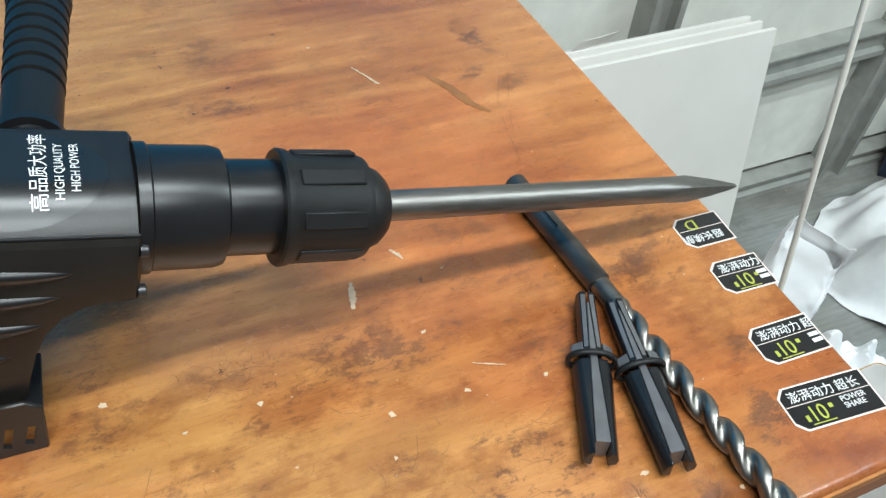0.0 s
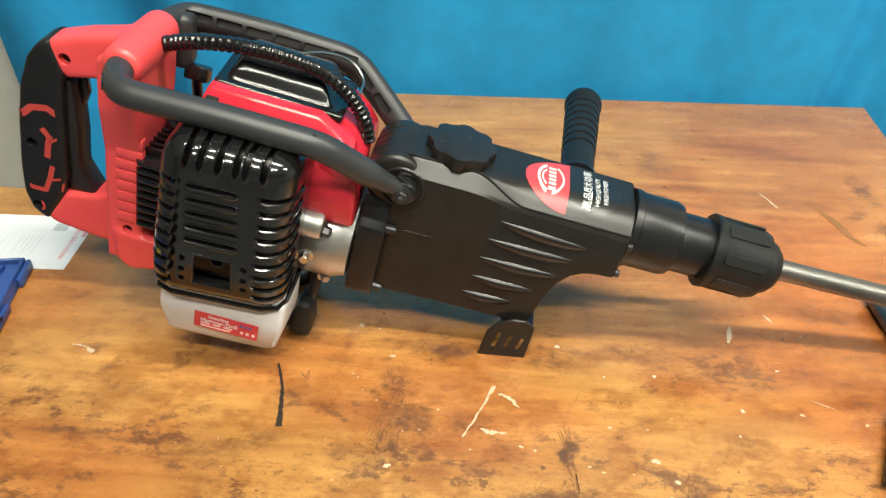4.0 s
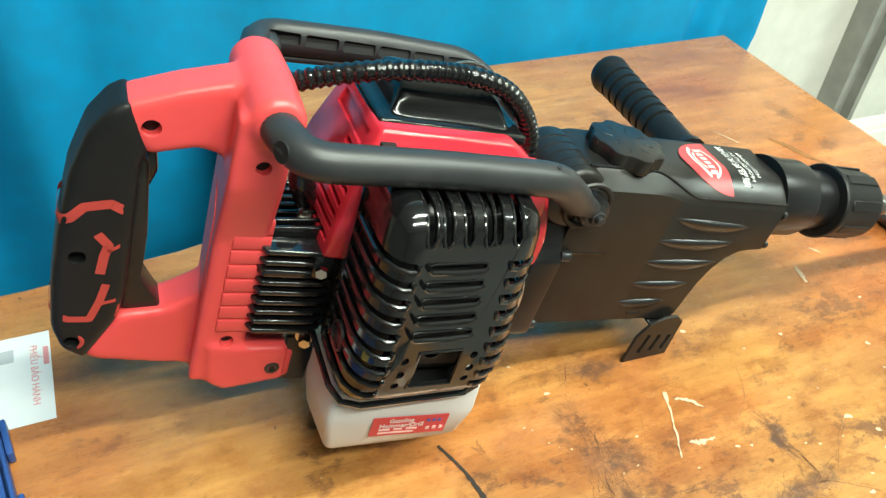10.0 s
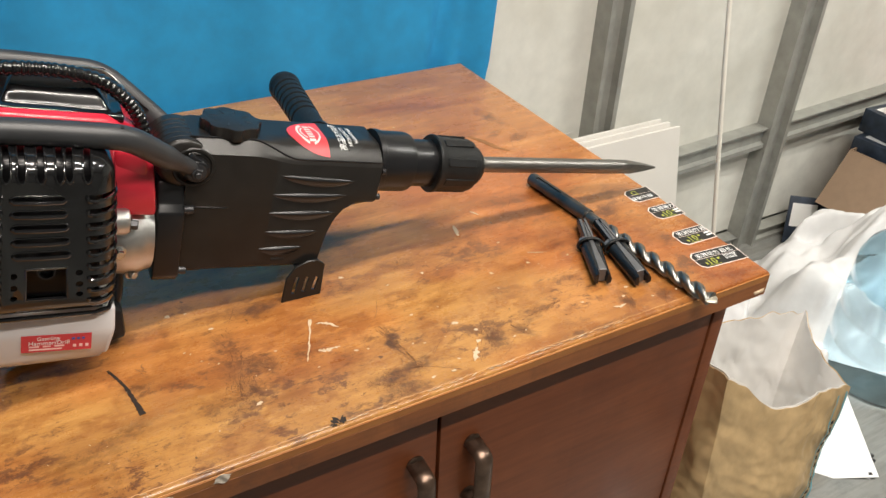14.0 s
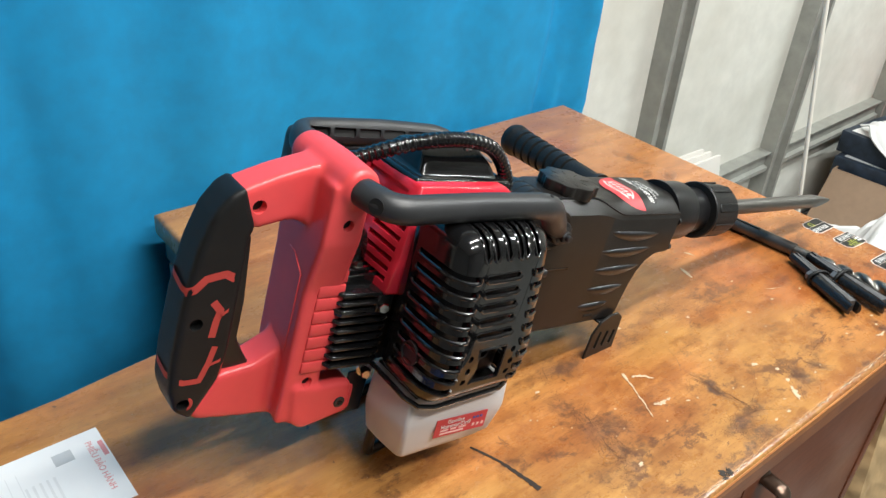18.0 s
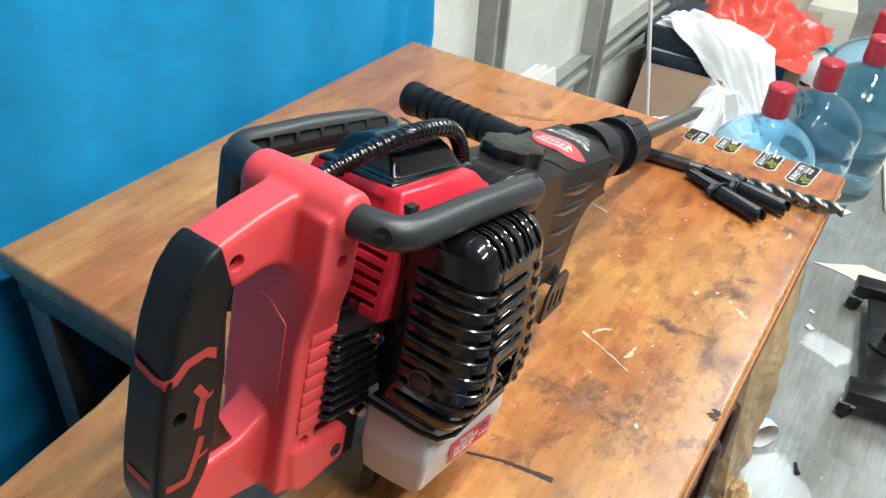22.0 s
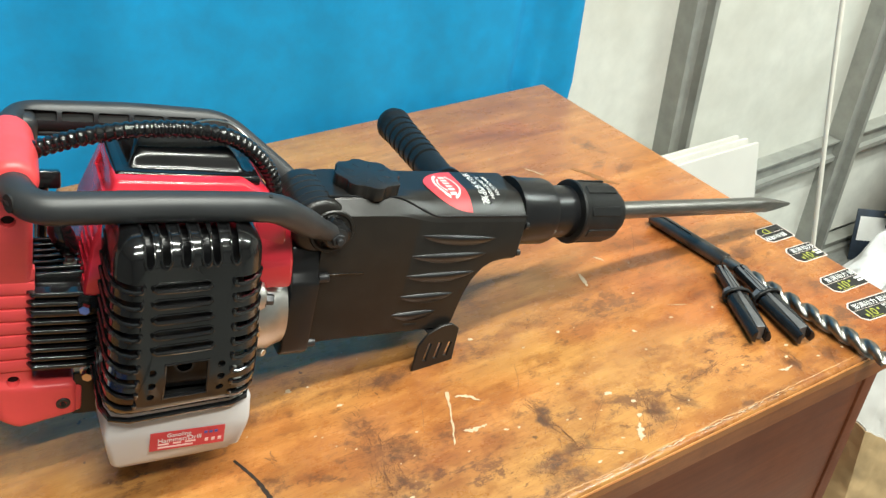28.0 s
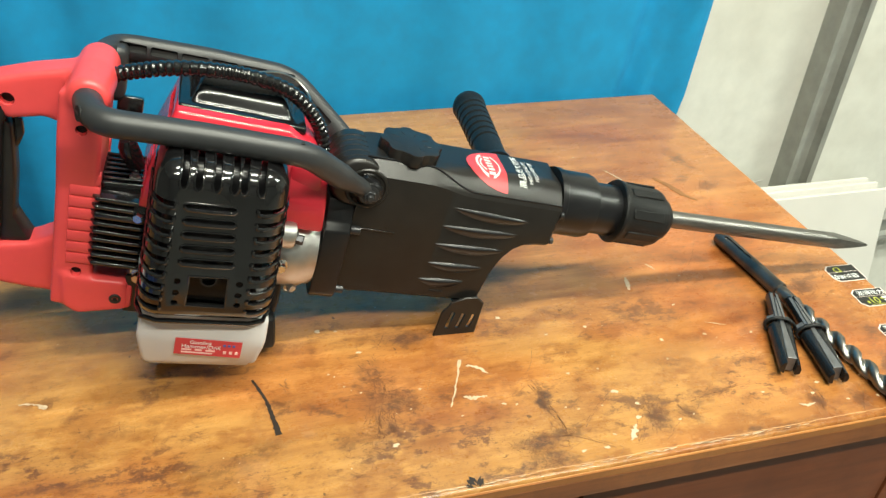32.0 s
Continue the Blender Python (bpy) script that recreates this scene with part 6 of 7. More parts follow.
desk_sticker(0.468, -0.2765, 0.052, 0.031, -2)
desk_sticker(0.4615, -0.3255, 0.068, 0.032, -5)

# warranty card
card = thing("warranty_card", "white printed warranty card lying on the desk", "card", pose(-0.561, -0.043, TOP + 0.0004, 0, 0, 1.0))
part("paper", box(-0.077, 0.077, -0.048, 0.048, 0, 0.0005), PAPER, card)
up = lambda x, y, r: Matrix.Translation((x, y, 0.0007)) @ Matrix.Rotation(radians(r), 4, "Z")
writing("print", "PHIẾU BẢO HÀNH", 0.0078, CARD_RED, card, up(0.062, 0.034, -90))
for k, w in enumerate((0.034, 0.03, 0.036, 0.024, 0.032)):
    part("print_bar", box(0.028 - k * 0.0055, 0.030 - k * 0.0055, 0.012 - w, 0.010, 0.0005, 0.0007), CARD_GREY, card)
part("print_bar", box(0.0715, 0.0755, 0.010, 0.030, 0.0005, 0.0007), CARD_RED, card)
part("stamp", box(0.034, 0.050, 0.020, 0.034, 0.0005, 0.0007), PRINT_GREY, card, "grey square print")
for k in range(9):
    part("print_bar", box(-0.06 + k * 0.008, -0.0594 + k * 0.008, -0.032, 0.03, 0.0005, 0.00065), CARD_GREY, card)

# blue case with its lid open
case_box = thing("tool_case", "dark blue plastic tool case lying open on the desk", "tool case", pose(-0.5207, -0.0898, TOP + 0.001, 0, 0, -80.5))
# x runs down the case's right edge, y towards its left
tray = part("tray", box(0.0, 0.40, -0.087, 0.0, 0.0, 0.004, 0.001), CASE_BLUE, case_box, "dark blue moulded tray")
for x0, x1, y0, y1 in ((0.0, 0.40, -0.0035, 0.0), (0.0, 0.40, -0.087, -0.0835), (0.0, 0.0035, -0.0834, -0.0036), (0.3965, 0.40, -0.0834, -0.0036)):
    part("rim", box(x0, x1, y0, y1, 0.0035, 0.0150, 0.0010, 1), CASE_BLUE, tray)
insert = prism([(0.006, -0.0055), (0.393, -0.0055), (0.393, -0.025), (0.149, -0.027), (0.139, -0.041), (0.077, -0.042), (0.056, -0.032), (0.035, -0.041), (0.006, -0.043)], 2, 0.0035, 0.0112, 0.0011, 2)
pocket = prism([(0.007, -0.0200), (0.040, -0.0250), (0.076, -0.0262), (0.119, -0.0250), (0.149, -0.0210), (0.121, -0.0135), (0.076, -0.0118), (0.040, -0.0125), (0.014, -0.0155)], 2, 0.0062, 0.05)
part("insert", cut(insert, pocket), CASE_BLUE, tray, "raised insert with a crescent pocket")
part("insert", prism([(0.006, -0.059), (0.034, -0.057), (0.036, -0.070), (0.006, -0.073)], 2, 0.0035, 0.0100, 0.0011, 2), CASE_BLUE, tray)
part("insert", prism([(0.076, -0.055), (0.39, -0.045), (0.39, -0.080), (0.076, -0.081)], 2, 0.0035, 0.0075, 0.0011, 2), CASE_BLUE, tray)
part("ledge", box(0.0, 0.034, 0.0005, 0.0050, 0.001, 0.0120, 0.0012, 2), CASE_BLUE, tray)
part("ledge", box(0.068, 0.398, 0.0005, 0.0045, 0.001, 0.0095, 0.0012, 2), CASE_BLUE, tray)
# near-black blocks painted as the shade of slots in the ledge
for k in range(9):
    part("slot", box(0.088 + k * 0.032, 0.094 + k * 0.032, 0.0036, 0.0047, 0.0055, 0.0098), RECESS_AND_PRINT_BLACK, tray)
lid = part("lid", box(0.0, 0.40, -0.30, -0.098, 0.0, 0.011, 0.004, 2), CASE_BLUE, case_box, "dark blue open case lid")
part("lid_panel", box(0.012, 0.388, -0.288, -0.110, 0.0108, 0.0126, 0.0015, 2), CASE_BLUE, lid)
for k in range(2):
    part("hinge", box(0.10 + 0.2 * k, 0.13 + 0.2 * k, -0.099, -0.0865, 0.003, 0.010, 0.002), CASE_BLUE, case_box)

socket = thing("socket_wrench", "bright steel tubular socket lying in the case", "socket wrench")
A, B = Vector((-0.538, -0.159, TOP + 0.0265)), Vector((-0.672, -0.177, TOP + 0.0265))
d = (B - A)
part("tube", lathe([(0, 0.0130), (0.002, 0.0145), (0.016, 0.0148), (0.030, 0.0128), (0.044, 0.0120), (d.length, 0.0120)], A, d, 32), surface("zinc_plated_steel", (0.52, 0.53, 0.49), 0.27, metal=1.0, var=0.12, scale=60), socket, "zinc-plated flared tube")
# near-black plug: the shade inside the bore as colour
part("hexagon_bore", lathe([(-0.0004, 0.0100), (0.012, 0.0100)], A - d.normalized() * 0.0002, d, 6), RECESS_AND_PRINT_BLACK, socket)

knife = thing("utility_knife", "long steel blade with a yellow plastic handle", "knife", pose(0, 0, 0))
P0, P1, P2 = Vector((-0.574, -0.130, TOP + 0.045)), Vector((-0.553, -0.238, TOP + 0.036)), Vector((-0.528, -0.365, TOP + 0.022))
w = (P1 - P0).cross(Vector((0, 0, 1))).normalized()
q = bmesh.new()
blade = [P0, P0 + (P1 - P0) * 0.25 + w * -0.010, P1 + w * -0.012, P1 + w * 0.012, P0 + (P1 - P0) * 0.4 + w * 0.010]
fs = [q.verts.new(p) for p in blade]
q.faces.new(fs)
bmesh.ops.solidify(q, geom=q.faces[:], thickness=0.0016)
part("blade", q, BLADE, knife, "grey steel blade")
part("handle", tube([P1 + (P1 - P2).normalized() * 0.004, P1.lerp(P2, 0.3), P1.lerp(P2, 0.7), P2], [0.0125, 0.0140, 0.0135, 0.0125], 14, None, (1.0, 0.55)), YELLOW_PLASTIC, knife, "yellow plastic handle")
bag = thing("plastic_pouch", "crumpled clear plastic pouch in the case", "pouch")
random.seed(9)
part("film", sheet(lambda a, b: Vector((-0.68 + 0.10 * a, -0.27 + 0.08 * b, TOP + 0.020 + 0.012 * noise.noise((a * 5, b * 5, 2)) + 0.02 * math.sin(math.pi * a) * math.sin(math.pi * b))), 24, 24, 0.0006), FILM_CLEAR, bag, "", 1.0, 20)

# ---- round the desk's end ----
boards = [(0.66, 1.082, 0.515, 0.0), (0.60, 1.062, 0.523, 0.013), (0.62, 1.045, 0.528, 0.024)]
for x0, x1, h, back in boards:
    t = thing("foam_board", "white board leaning upright against the wall frame", "board", pose(0, 0.232 + back, 0, -11.5, 0, 0), "leaning boards")
    part("sheet", box(x0, x1, 0, 0.009, 0.0, h * 1.02, 0.0012, 1), BOARD_WHITE, t)
card_scrap = thing("torn_card", "torn pale card piece with a black mark on the boards", "card")
part("card", moved(hull([(0.70, 0.36, 0.512), (0.80, 0.365, 0.540), (0.76, 0.352, 0.545), (0.72, 0.35, 0.545), (0.78, 0.37, 0.523)], 0.001, 1), Matrix.Translation((0, 0.008, 0.003))), BOARD_WHITE, card_scrap)

cable = tagged(part("cable", tube(smooth_path([(0.93, -0.03, 0.005), (0.895, -0.035, 0.12), (0.883, -0.018, 0.3), (0.865, 0.031, 0.6), (0.847, 0.079, 0.9), (0.82, 0.15, 1.4), (0.78, 0.26, 2.1), (0.74, 0.36, 2.75)], 8), 0.0042, 10), CABLE_WHITE), "off-white electric cable hanging from the ceiling", "cable")


def water_bottle(x, y, turn):
    t = thing("water_bottle", "large clear blue water bottle with a red wrapped cap", "water bottle", pose(x, y, 0, 0, 0, turn), "water bottles in a row")
    prof = [(0.0, 0.110), (0.006, 0.126), (0.02, 0.132), (0.085, 0.134), (0.092, 0.128), (0.10, 0.128), (0.107, 0.134), (0.165, 0.134), (0.172, 0.128), (0.18, 0.128), (0.187, 0.134), (0.245, 0.134), (0.252, 0.129), (0.26, 0.129), (0.267, 0.134),
            (0.315, 0.133), (0.345, 0.120), (0.375, 0.092), (0.398, 0.055), (0.408, 0.034), (0.42, 0.029), (0.455, 0.028)]
    b = part("body", lathe(prof, (0, 0, 0), (0, 0, 1), 56), BOTTLE_BLUE, t, "clear blue plastic body", 1.0, 60)
    b.visible_shadow = False
    part("cap", lathe([(0.418, 0.031), (0.425, 0.034), (0.480, 0.033), (0.490, 0.034), (0.496, 0.030), (0.497, 0.001)], (0, 0, 0), (0, 0, 1), 32), CAP_RED, t, "dark red plastic-wrapped cap")
    return t


for x, y, a in ((1.405, -0.137, 0), (1.668, -0.204, 40), (1.966, -0.281, 80), (2.23, -0.262, 20)):
    water_bottle(x, y, a)

# kraft paper bag, crumpled and open
def kraft_bag():
    t = thing("paper_bag", "crumpled brown kraft paper bag standing open with pale lining", "paper bag")
    low = [Vector(p) for p in ((0.535, -0.388, 0.002), (0.760, -0.395, 0.002), (0.785, -0.275, 0.002), (0.545, -0.262, 0.002))]
    high = [Vector(p) for p in ((0.555, -0.330, 0.515), (0.838, -0.352, 0.395), (0.862, -0.225, 0.450), (0.575, -0.175, 0.475))]
    cuts = [0.0, 0.34, 0.5, 0.84, 1.0]

    def round_corner(q, a):
        for i in range(4):
            if a <= cuts[i + 1]:
                f = (a - cuts[i]) / (cuts[i + 1] - cuts[i])
                return q[i].lerp(q[(i + 1) % 4], f), f, i
        return q[0], 0, 3

    def point(a, b, inset=0.0):
        a = a % 1.0
        lo, f, i = round_corner(low, a)
        hi, f, i = round_corner(high, a)
        if i == 0:
            hi = hi + Vector((0, -0.012 * math.sin(math.pi * f), -0.045 * math.sin(math.pi * min(1, f * 1.25)) ** 2))
        if i == 1:
            hi = hi + Vector((-0.02 * math.sin(math.pi * f), 0, 0))
        hi = hi + Vector((0, 0, 0.010 * noise.noise((a * 30, 2, 2))))
        p = lo.lerp(hi, b)
        mid = (low[0] + low[2]).lerp(high[0] + high[2], b) / 2
        out = Vector((p.x - mid.x, p.y - mid.y, 0)).normalized()
        q = p * 11
        ridge = 1 - abs(noise.noise((q.x * 0.8 + 3, q.y * 0.8, q.z * 0.55))) * 2.2
        dd = noise.voronoi((p.x * 13 + 5, p.y * 13, p.z * 10 + p.x * 6))[0]
        crease = min(0.5, dd[1] - dd[0])
        bulge = 0.014 * math.sin(math.pi * f) * math.sin(math.pi * b)
        wx = 0.6 * noise.noise((p.x * 9, p.y * 9, p.z * 9))
        fine = sum(k * (1 - 2.4 * abs(noise.noise((p.x * m + wx * m * 0.12 + 4, p.y * m, p.z * m * 0.8 + p.x * m * 0.5)))) for m, k in ((17, 0.0026), (41, 0.0015), (80, 0.0007)))
        return p + out * (bulge + 0.010 * ridge * (1 - 0.5 * b) + 0.010 * crease * (1 - 0.5 * b) + fine * (1 - 0.35 * b) - inset)

    part("wall", sheet(lambda a, b: point(a, b), 260, 110, 0.0010), KRAFT, t, "brown kraft paper", 1.0, 24)
    part("lining", sheet(lambda a, b: point(a, 0.05 + 0.952 * b, 0.0035), 200, 60, 0.0005), KRAFT_INSIDE, t, "pale inner layer", 1.0, 16)
    part("base", prism([(p.x + (0.64 - p.x) * 0.06, p.y + (-0.32 - p.y) * 0.06) for p in low], 2, 0.002, 0.0035), KRAFT, t)
    for k in (0.0, 0.030, 0.036):
        part("printed_line", sheet(lambda a, b: point(0.285 + k + 0.0035 * b, 0.02 + 0.95 * a, -0.004), 60, 1, 0.0003), BLUE_PRINT_BAND, t, "teal printed line", 1.0, 22)
    for k in range(16):
        part("print_bar", sheet(lambda a, b: point(0.297 + 0.009 * b, 0.30 + 0.035 * k + 0.018 * a, -0.004), 2, 2, 0.0003), RECESS_AND_PRINT_BLACK, t, "", 1.0, 22)
    return t


kraft_bag()


def crumple(name, label, category, material, centre, size, seed, amp=0.35, freq=1.7, kind_name="cloth", res=40, floor_z=0.002, thick=0.0):
    """A heap of creased sheet: an uneven dome resting on its support."""
    t = thing(name, label, category)
    cx, cy = centre

    def f(a, b):
        u, v = 2 * a - 1, 2 * b - 1
        rr = min(1.0, math.sqrt(u * u + v * v))
        n = noise.fractal((u * freq + seed, v * freq - seed, seed * 0.7), 1.1, 2.0, 2)
        rg = abs(noise.noise((u * freq * 1.6 + seed, v * freq * 1.6, seed)))
        h = max(0.0, 1 - rr ** 2.2) ** 0.6
        z = size[2] * h * (0.78 + amp * n - 0.35 * rg)
        return Vector((cx + size[0] * u * (1 + 0.12 * n), cy + size[1] * v * (1 + 0.12 * n), floor_z + max(0.0, z)))
    part(kind_name, sheet(f, res, res, thick), material, t, "", 1.0, 28)
    return t


def draped_cloth():
    """White cotton sheet thrown over a heap, its folds running down from the top."""
    t = thing("white_cloth", "large white cotton cloth heaped in folds on the floor", "cloth")
    top = Vector((1.74, 0.07, 0.30))

    def f(a, b):
        th = 2 * math.pi * a
        c, s = math.cos(th), math.sin(th)
        reach = 0.21 + 0.25 * max(0, math.cos(th - math.pi * 0.96)) ** 1.4 + 0.06 * max(0, math.cos(th + 1.2)) + 0.02 * math.sin(3 * th)
        n = noise.noise((c * 1.4 + 2, s * 1.4, b * 1.2))
        fold = 1.3 * math.sin(5 * th + 7 * n) + 1.8 * noise.noise((c * 3.2, s * 3.2, b * 1.6)) + 1.2 * noise.noise((c * 7 + 3, s * 7, b * 2.5)) + 0.8 * noise.noise((c * b * 11, s * b * 11, 2))
        sharp = math.copysign(abs(fold) ** 0.7, fold)
        side = max(0, math.cos(th - math.pi * 0.96))
        prof = 1 - smoothstep(0.05, 0.55, b) * (0.50 + 0.05 * side) - smoothstep(0.72 - 0.1 * (1 - side), 1.0, b) * (0.50 - 0.05 * side)
        r = reach * b * (1 + 0.02 * sharp * b)
        z = top.z * prof + 0.034 * sharp * smoothstep(0.02, 0.3, b) * (1 - smoothstep(0.85, 1.0, b)) + 0.03 * noise.noise((c * b * 3, s * b * 3, 4))
        return Vector((top.x + r * c, top.y + r * s * 0.9, max(0.003, z)))
    part("cloth", sheet(f, 260, 60, 0.0), WHITE_CLOTH, t, "", 1.0, 70)


draped_cloth()

# twisted end of the cloth thrown over the packs
t = thing("white_towel", "white cotton towel twisted over the heap", "towel")


def towel(a, b):
    q = (a - 0.5) * 2
    p = smooth_towel[min(len(smooth_towel) - 1, int(b * (len(smooth_towel) - 1)))]
    w = 0.100 + 0.03 * math.sin(5 * b) + 0.02 * noise.noise((b * 4, 3, 3))
    lift = 0.035 * (1 - q * q) + 0.022 * noise.noise((q * 2.6 + 1.2 * b, b * 2.2, 1)) + 0.014 * noise.noise((q * 6 + 2 * b, b * 3, 5)) - 0.012 * abs(noise.noise((q * 3 - 2 * b, b * 3.5, 8)))
    return Vector((p.x + 0.35 * w * q, p.y - w * q, p.z + lift))


smooth_towel = smooth_path([(1.95, 0.26, 0.405), (1.90, 0.18, 0.415), (1.86, 0.10, 0.37), (1.84, 0.03, 0.29), (1.82, -0.05, 0.19)], 16)
part("cloth", sheet(towel, 40, 64, 0.004), WHITE_CLOTH, t, "", 1.0, 70)

packet = thing("white_paper_packet", "white paper packet with grey print standing on the floor", "packet", pose(1.035, 0.075, 0, -6, 5, -38))
part("paper", sheet(lambda a, b: Vector((0.058 * math.copysign(abs(math.cos(2 * math.pi * a)) ** 0.45, math.cos(2 * math.pi * a)) * (1 - 0.06 * b + 0.05 * b ** 4), 0.045 * math.copysign(abs(math.sin(2 * math.pi * a)) ** 0.6, math.sin(2 * math.pi * a)) * (1 - 0.97 * b ** 2.4) + 0.026 * b * noise.noise((a * 5, b * 4, 1)) + 0.010 * abs(noise.noise((a * 14, b * 11, 7))), 0.012 + (0.262 + 0.05 * noise.noise((a * 4, 2, 6))) * b + 0.012 * math.sin(2 * math.pi * a))), 64, 30, 0.001), PAPER, packet, "", 1.0, 50)
part("print", moved(prism([(-0.01, 0.10), (0.035, 0.10), (0.038, 0.15), (0.0, 0.16)], 1, -0.0535, -0.0525), Matrix.Identity(4)), PRINT_GREY, packet)
crumple("white_wrapper", "crumpled white paper wrapper on the floor", "wrapper", PAPER, (1.06, -0.10), (0.16, 0.11, 0.22), 5.7, 0.45, 2.4, "paper", 56)
crumple("red_bag", "crumpled red plastic bag on top of the pile", "plastic bag", RED_BAG, (2.17, 0.12), (0.24, 0.22, 0.15), 2.2, 0.5, 2.3, "film", 64, 0.345)
t = thing("cardboard_box", "closed brown cardboard box under a red plastic bag", "box", pose(2.36, 0.10, 0, 0, 0, 6))
part("carton", box(-0.145, 0.20, -0.15, 0.22, 0, 0.343, 0.003), CARDBOARD, t)
part("tape", box(-0.1456, 0.2006, -0.02, 0.02, 0.3431, 0.3436), BEIGE_BOARD, t)
t = thing("white_pack", "white plastic pack with pale blue print on the floor", "pack", pose(2.86, -0.10, 0, 0, 0, -30))
part("film", sheet(lambda a, b: Vector((0.30 * (a - 0.5), 0.20 * (b - 0.5), 0.015 + 0.13 * (math.sin(math.pi * a) * math.sin(math.pi * b)) ** 0.5 + 0.012 * noise.noise((a * 5, b * 5, 3)))), 30, 24, 0.0008), PAPER, t, "", 1.0, 40)
part("print", sheet(lambda a, b: Vector((0.16 * (a - 0.5), 0.09 * (b - 0.5), 0.152 - 0.03 * ((a - 0.5) ** 2 + (b - 0.5) ** 2) + 0.012 * noise.noise((a * 2.7 + 1.2, b * 2.3 + 1.4, 3)))), 14, 10, 0.0004), BLUE_PRINT_BAND, t)

flat_sheets = thing("paper_sheets", "two white paper sheets leaning on the floor", "paper", pose(1.10, -0.215, 0.004, 14, -6, -30))
part("sheet", box(-0.10, 0.09, -0.10, 0.13, 0.02, 0.021), PAPER, flat_sheets)
part("sheet", box(-0.12, 0.075, -0.11, 0.12, 0.012, 0.013), PAPER, flat_sheets)

carton = thing("cardboard_box", "open brown cardboard box holding printed packs", "box", pose(1.995, 0.255, 0, 0, 0, 4))
part("side", box(-0.20, 0.20, -0.150, -0.146, 0, 0.30), CARDBOARD, carton)
part("side", box(-0.20, 0.20, 0.100, 0.104, 0, 0.30), CARDBOARD, carton)
part("end", box(-0.200, -0.196, -0.1455, 0.0995, 0, 0.30), CARDBOARD, carton)
part("end", box(0.196, 0.200, -0.1455, 0.0995, 0, 0.30), CARDBOARD, carton)
part("bottom", box(-0.1955, 0.1955, -0.1455, 0.0995, 0, 0.004), CARDBOARD, carton)
part("flap", moved(box(-0.17, 0.0, -0.150, 0.104, -0.002, 0.002), Matrix.Translation((-0.201, 0, 0.298)) @ Matrix.Rotation(radians(-58), 4, "Y")), CARDBOARD, carton)
for k, (z, m, lab) in enumerate(((0.26, NAVY_BOX, "dark navy printed pack in the open box"), (0.33, NAVY_BOX, "dark navy printed pack with pale stripes"))):
    t = thing("printed_pack", lab, "pack", pose(1.99 + 0.03 * k, 0.285, z, 0, 0, 4 - 7 * k), "packs in the box")
    part("carton", box(-0.17, 0.17, -0.11, 0.09, 0.0, 0.068, 0.002), m, t)
    for j in range(7):
        part("stripe", box(-0.16 + j * 0.045, -0.13 + j * 0.045, -0.1115, -0.1098, 0.012, 0.05), PRINT_GREY if j % 3 else PRINT_WHITE, t)
    part("top_print", box(-0.15, 0.02, -0.09, 0.07, 0.0681, 0.0690), PRINT_WHITE if k else PRINT_GREY, t)
t = thing("dark_wrapper", "black and white printed wrapper on the floor beside the box", "wrapper", pose(1.70, 0.335, 0.0, 0, 0, -38))
part("film", moved(box(-0.06, 0.06, -0.003, 0.003, 0.0, 0.15, 0.002), Matrix.Rotation(radians(-18), 4, "X")), NAVY_BOX, t)
part("stripe", moved(box(-0.05, 0.02, -0.0052, -0.0042, 0.06, 0.13), Matrix.Rotation(radians(-18), 4, "X")), PRINT_WHITE, t)
t = thing("navy_box", "dark blue narrow box with a white strip standing upright", "box", pose(2.13, 0.015, 0.0, -8, 0, -48))
part("cover", box(-0.062, 0.062, -0.016, 0.016, 0.0, 0.345, 0.002), surface("dark_blue_card", (0.02, 0.06, 0.16), 0.4), t)
part("strip", box(0.004, 0.024, -0.0172, -0.0162, 0.215, 0.315), PRINT_WHITE, t)
for k, (x, y, z, s, m) in enumerate(((2.75, 0.24, 0.0, 0.26, CARDBOARD), (2.72, 0.22, 0.30, 0.22, BEIGE_BOARD), (3.1, 0.10, 0.0, 0.3, BEIGE_BOARD))):
    t = thing("storage_box", "closed cardboard storage box stacked by the wall", "box", pose(x, y, z, 0, 0, 8 * k - 6), "stacked boxes")
    part("carton", box(-s, s, -0.17, 0.17, 0, 0.295, 0.003), m, t)
    part("tape", box(-s - 0.0006, s + 0.0006, -0.025, 0.025, 0.2952, 0.2957), BEIGE_BOARD, t)
    part("print", box(-s * 0.5, -s * 0.2, -0.1715, -0.1702, 0.08, 0.18), BLUE_PRINT_BAND, t)

# rolling stand base
stand = thing("rolling_stand", "black steel rolling stand with casters", "rolling stand")
part("base_plate", prism([(0.965, -0.560), (1.315, -0.508), (1.345, -0.690), (0.995, -0.745)], 2, 0.050, 0.062, 0.003), BLACK_RUBBER, stand)
part("column", tube([(1.15, -0.585, 0.0625), (1.16, -0.60, 0.45), (1.17, -0.62, 1.05)], 0.024, 18), BLACK_SATIN, stand)
part("crossbar", prism([(0.905, -0.530), (0.960, -0.522), (1.035, -0.945), (0.980, -0.955)], 2, 0.046, 0.082, 0.004), BLACK_SATIN, stand, "black steel foot bar")
part("crossbar", prism([(1.318, -0.472), (1.372, -0.464), (1.447, -0.880), (1.392, -0.890)], 2, 0.046, 0.082, 0.004), BLACK_SATIN, stand, "black steel foot bar")
part("flange", lathe([(0, 0.055), (0.008, 0.055), (0.012, 0.030)], (1.15, -0.585, 0.062), (0, 0, 1), 24), BLACK_SATIN, stand)
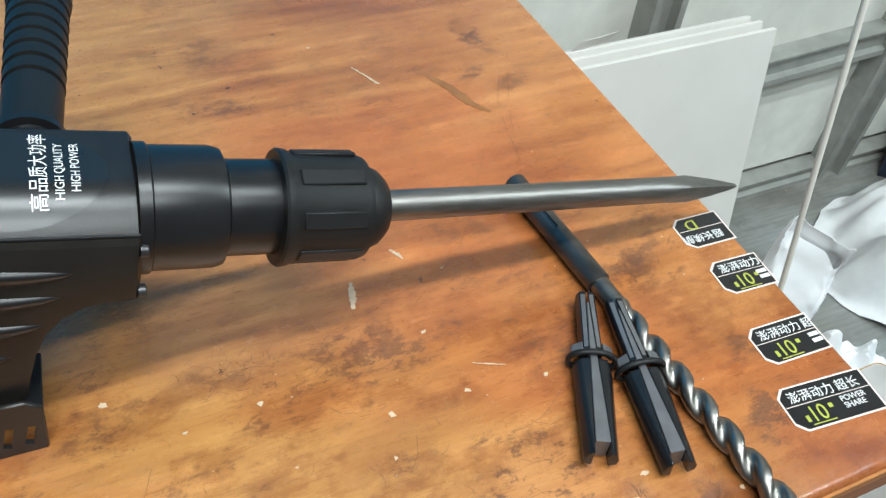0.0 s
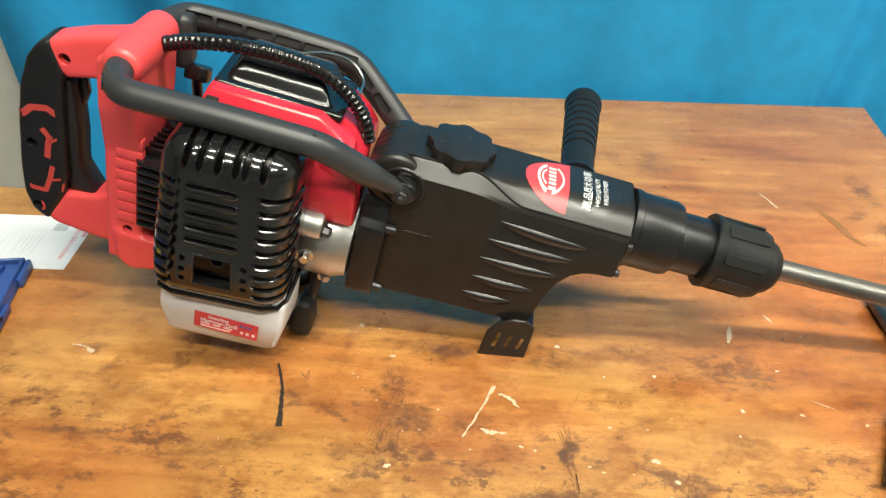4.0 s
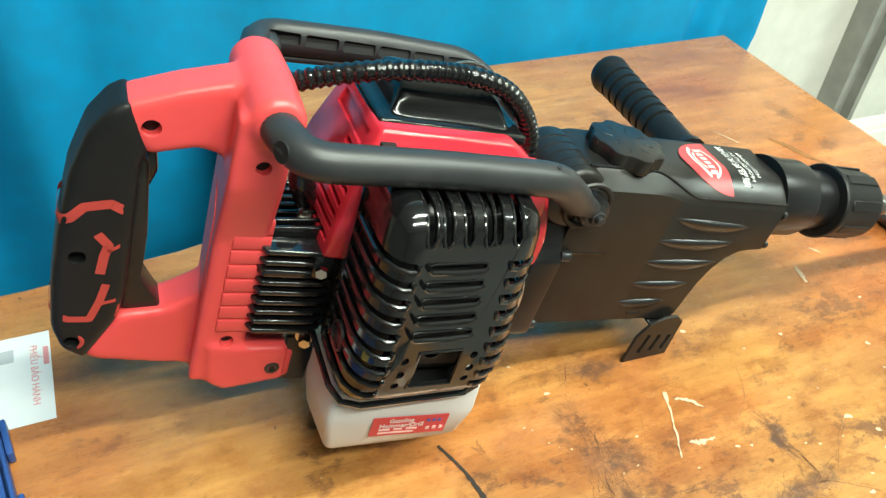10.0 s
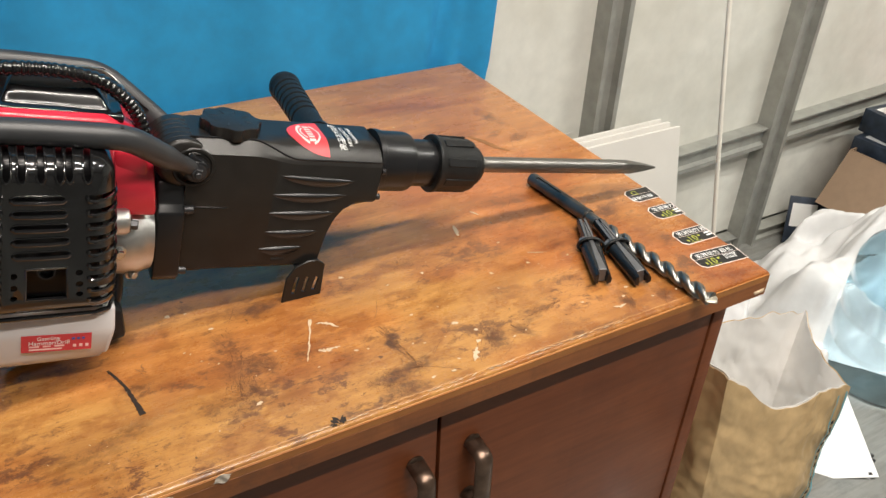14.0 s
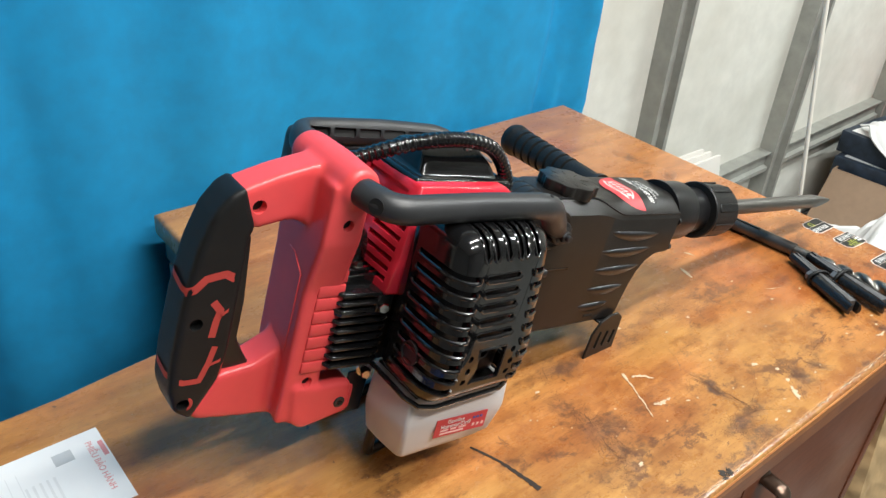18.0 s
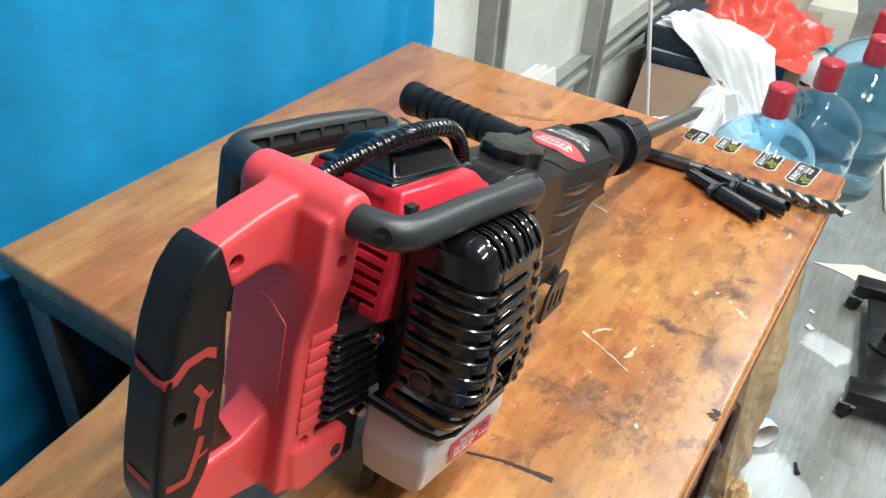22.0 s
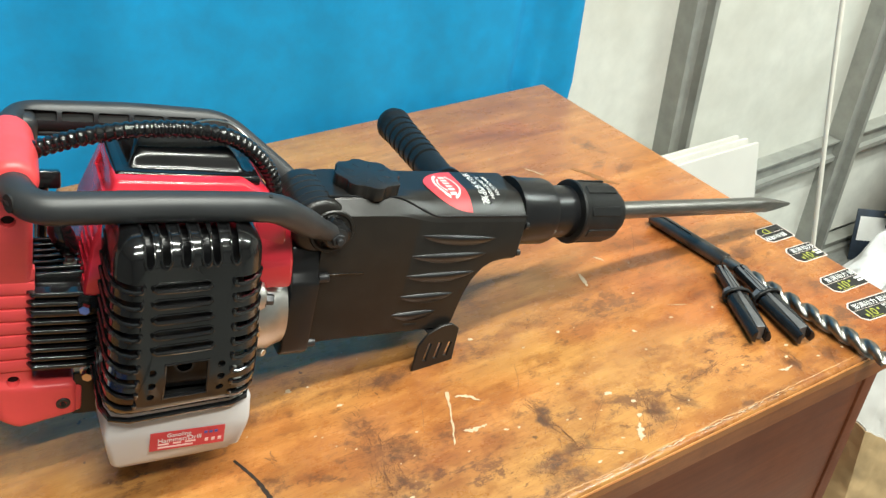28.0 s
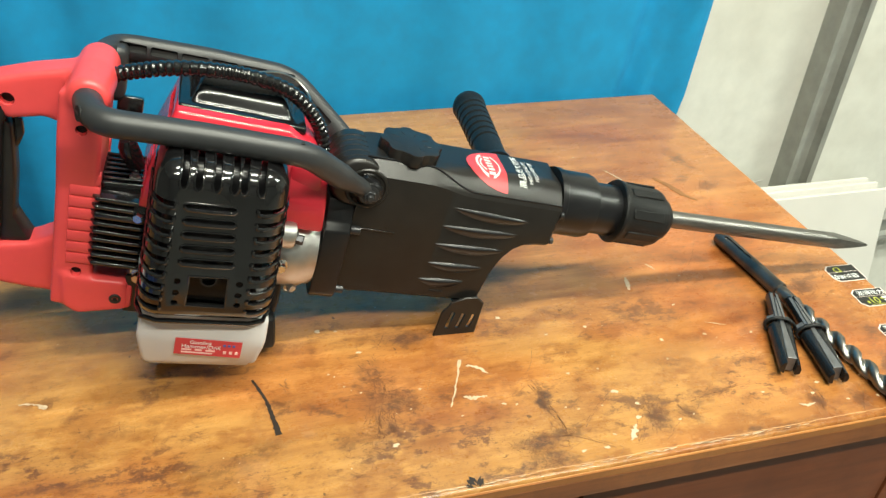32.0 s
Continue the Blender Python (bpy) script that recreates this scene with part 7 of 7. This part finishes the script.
for x, y in ((1.085, -0.600), (1.205, -0.582), (1.06, -0.66)):
    part("bolt", lathe([(0, 0.007), (0.004, 0.007), (0.005, 0.005)], (x, y, 0.062), (0, 0, 1), 6), BOLT_STEEL, stand)
for x, y in ((0.925, -0.540), (1.338, -0.482), (1.425, -0.868), (1.012, -0.935)):
    c = part("caster", lathe([(-0.012, 0.016), (-0.011, 0.0225), (0.011, 0.0225), (0.012, 0.016)], (x, y, 0.0235), (0.4, 1, 0), 24), BLACK_RUBBER, stand)
    part("fork", box(x - 0.015, x + 0.015, y - 0.018, y + 0.018, 0.036, 0.0456, 0.004), CHROME, c)
t = thing("beige_board", "beige board with a chipped edge lying on the floor", "board", pose(2.13, -0.60, 0.0, 0, 0, 10))
part("sheet", prism([(-0.28, 0.10), (-0.20, 0.17), (0.30, 0.17), (0.30, -0.25), (-0.24, -0.25), (-0.30, -0.05)], 2, 0.0, 0.018, 0.003), BEIGE_BOARD, t)
t = thing("torn_paper", "torn pale paper scrap on the floor", "paper scrap", pose(1.497, -0.450, 0.0, 0, 0, -80))
part("sheet", prism([(-0.105, 0.000), (-0.060, 0.012), (-0.020, 0.030), (0.030, 0.052), (0.105, 0.030), (0.110, -0.030), (0.070, -0.040), (0.035, -0.058), (0.000, -0.030), (-0.050, -0.010)], 2, 0.001, 0.003), BEIGE_BOARD, t)
random.seed(3)
for x, y, a in ((0.691, -0.496, 20), (1.12, -0.332, 60), (1.14, -0.318, 15), (1.165, -0.30, 100)):
    t = thing("loose_bolt", "small black loose bolt on the floor", "bolt", pose(x, y, 0.006, 0, 0, a), "loose bolts")
    part("shaft", lathe([(0, 0.0035), (0.022, 0.0035)], (0, 0, 0), (1, 0, 0), 12), DARK_STEEL, t)
    part("head", lathe([(-0.006, 0.006), (0.0, 0.006)], (0, 0, 0), (1, 0, 0), 6), DARK_STEEL, t)


cup = thing("paper_cup", "white and teal paper cup lying on the floor", "cup")
part("wall", lathe([(0, 0.026), (0.02, 0.0275), (0.075, 0.034), (0.0755, 0.0325), (0.02, 0.026), (0.002, 0.024)], (0.765, -0.36, 0.035), (-0.6, -0.65, 0.0), 32, None, False), PAPER, cup)
part("band", lathe([(0.03, 0.0292), (0.055, 0.0320)], (0.765, -0.36, 0.035), (-0.6, -0.65, 0.0), 32, None, False), BLUE_PRINT_BAND, cup, "teal printed band")
# cup bottom in near-black, the shade inside the cup painted in
part("bottom", lathe([(0.002, 0.024), (0.004, 0.024)], (0.765, -0.36, 0.035), (-0.6, -0.65, 0.0), 32), RECESS_AND_PRINT_BLACK, cup)
random.seed(21)
for x, y, s, m in ((1.18, -0.41, 0.014, PAPER), (1.25, -0.40, 0.010, PAPER)):
    t = thing("floor_scrap", "thin torn scrap lying on the floor", "scrap", pose(x, y, 0.001, 0, 0, random.uniform(0, 360)), "scraps on the floor")
    part("film", sheet(lambda a, b: Vector((s * (2 * a - 1) * (0.7 + 0.3 * noise.noise((a * 3, b * 3, x))), s * (b - 0.5) * (1 + 0.4 * noise.noise((a * 4, b, y))), 0.001 + 0.006 * abs(noise.noise((a * 4, b * 4, x * 9))))), 12, 10, 0.0005), m, t, "", 1.0, 25)


def floor_film(x, y, sx, sy, turn, seed):
    """A thin clear bag lying creased on the floor."""
    t = thing("plastic_film", "thin clear plastic film lying creased on the floor", "plastic film", pose(x, y, 0.0, 0, 0, turn), "clear films on the floor")
    f = part("film", sheet(lambda a, b: Vector((sx * (a - 0.5) * (1 + 0.25 * noise.noise((b * 3, seed, 1))), sy * (b - 0.5) * (1 + 0.25 * noise.noise((a * 3, seed, 4))), 0.002 + 0.006 * abs(noise.noise((a * 4, b * 4, seed))) * math.sin(math.pi * a) + 0.002 * abs(noise.noise((a * 9, b * 9, seed))))), 34, 28, 0.0004), FILM_CLEAR, t, "", 1.0, 20)
    f.visible_shadow = False


floor_film(0.63, -0.475, 0.17, 0.12, 40, 2.0)
floor_film(1.13, -0.465, 0.11, 0.08, 70, 5.0)
crumple("torn_kraft", "torn brown kraft paper scraps beside the bag", "paper scrap", KRAFT, (0.545, -0.405), (0.052, 0.030, 0.045), 3.1, 0.6, 3.0, "paper", 36)
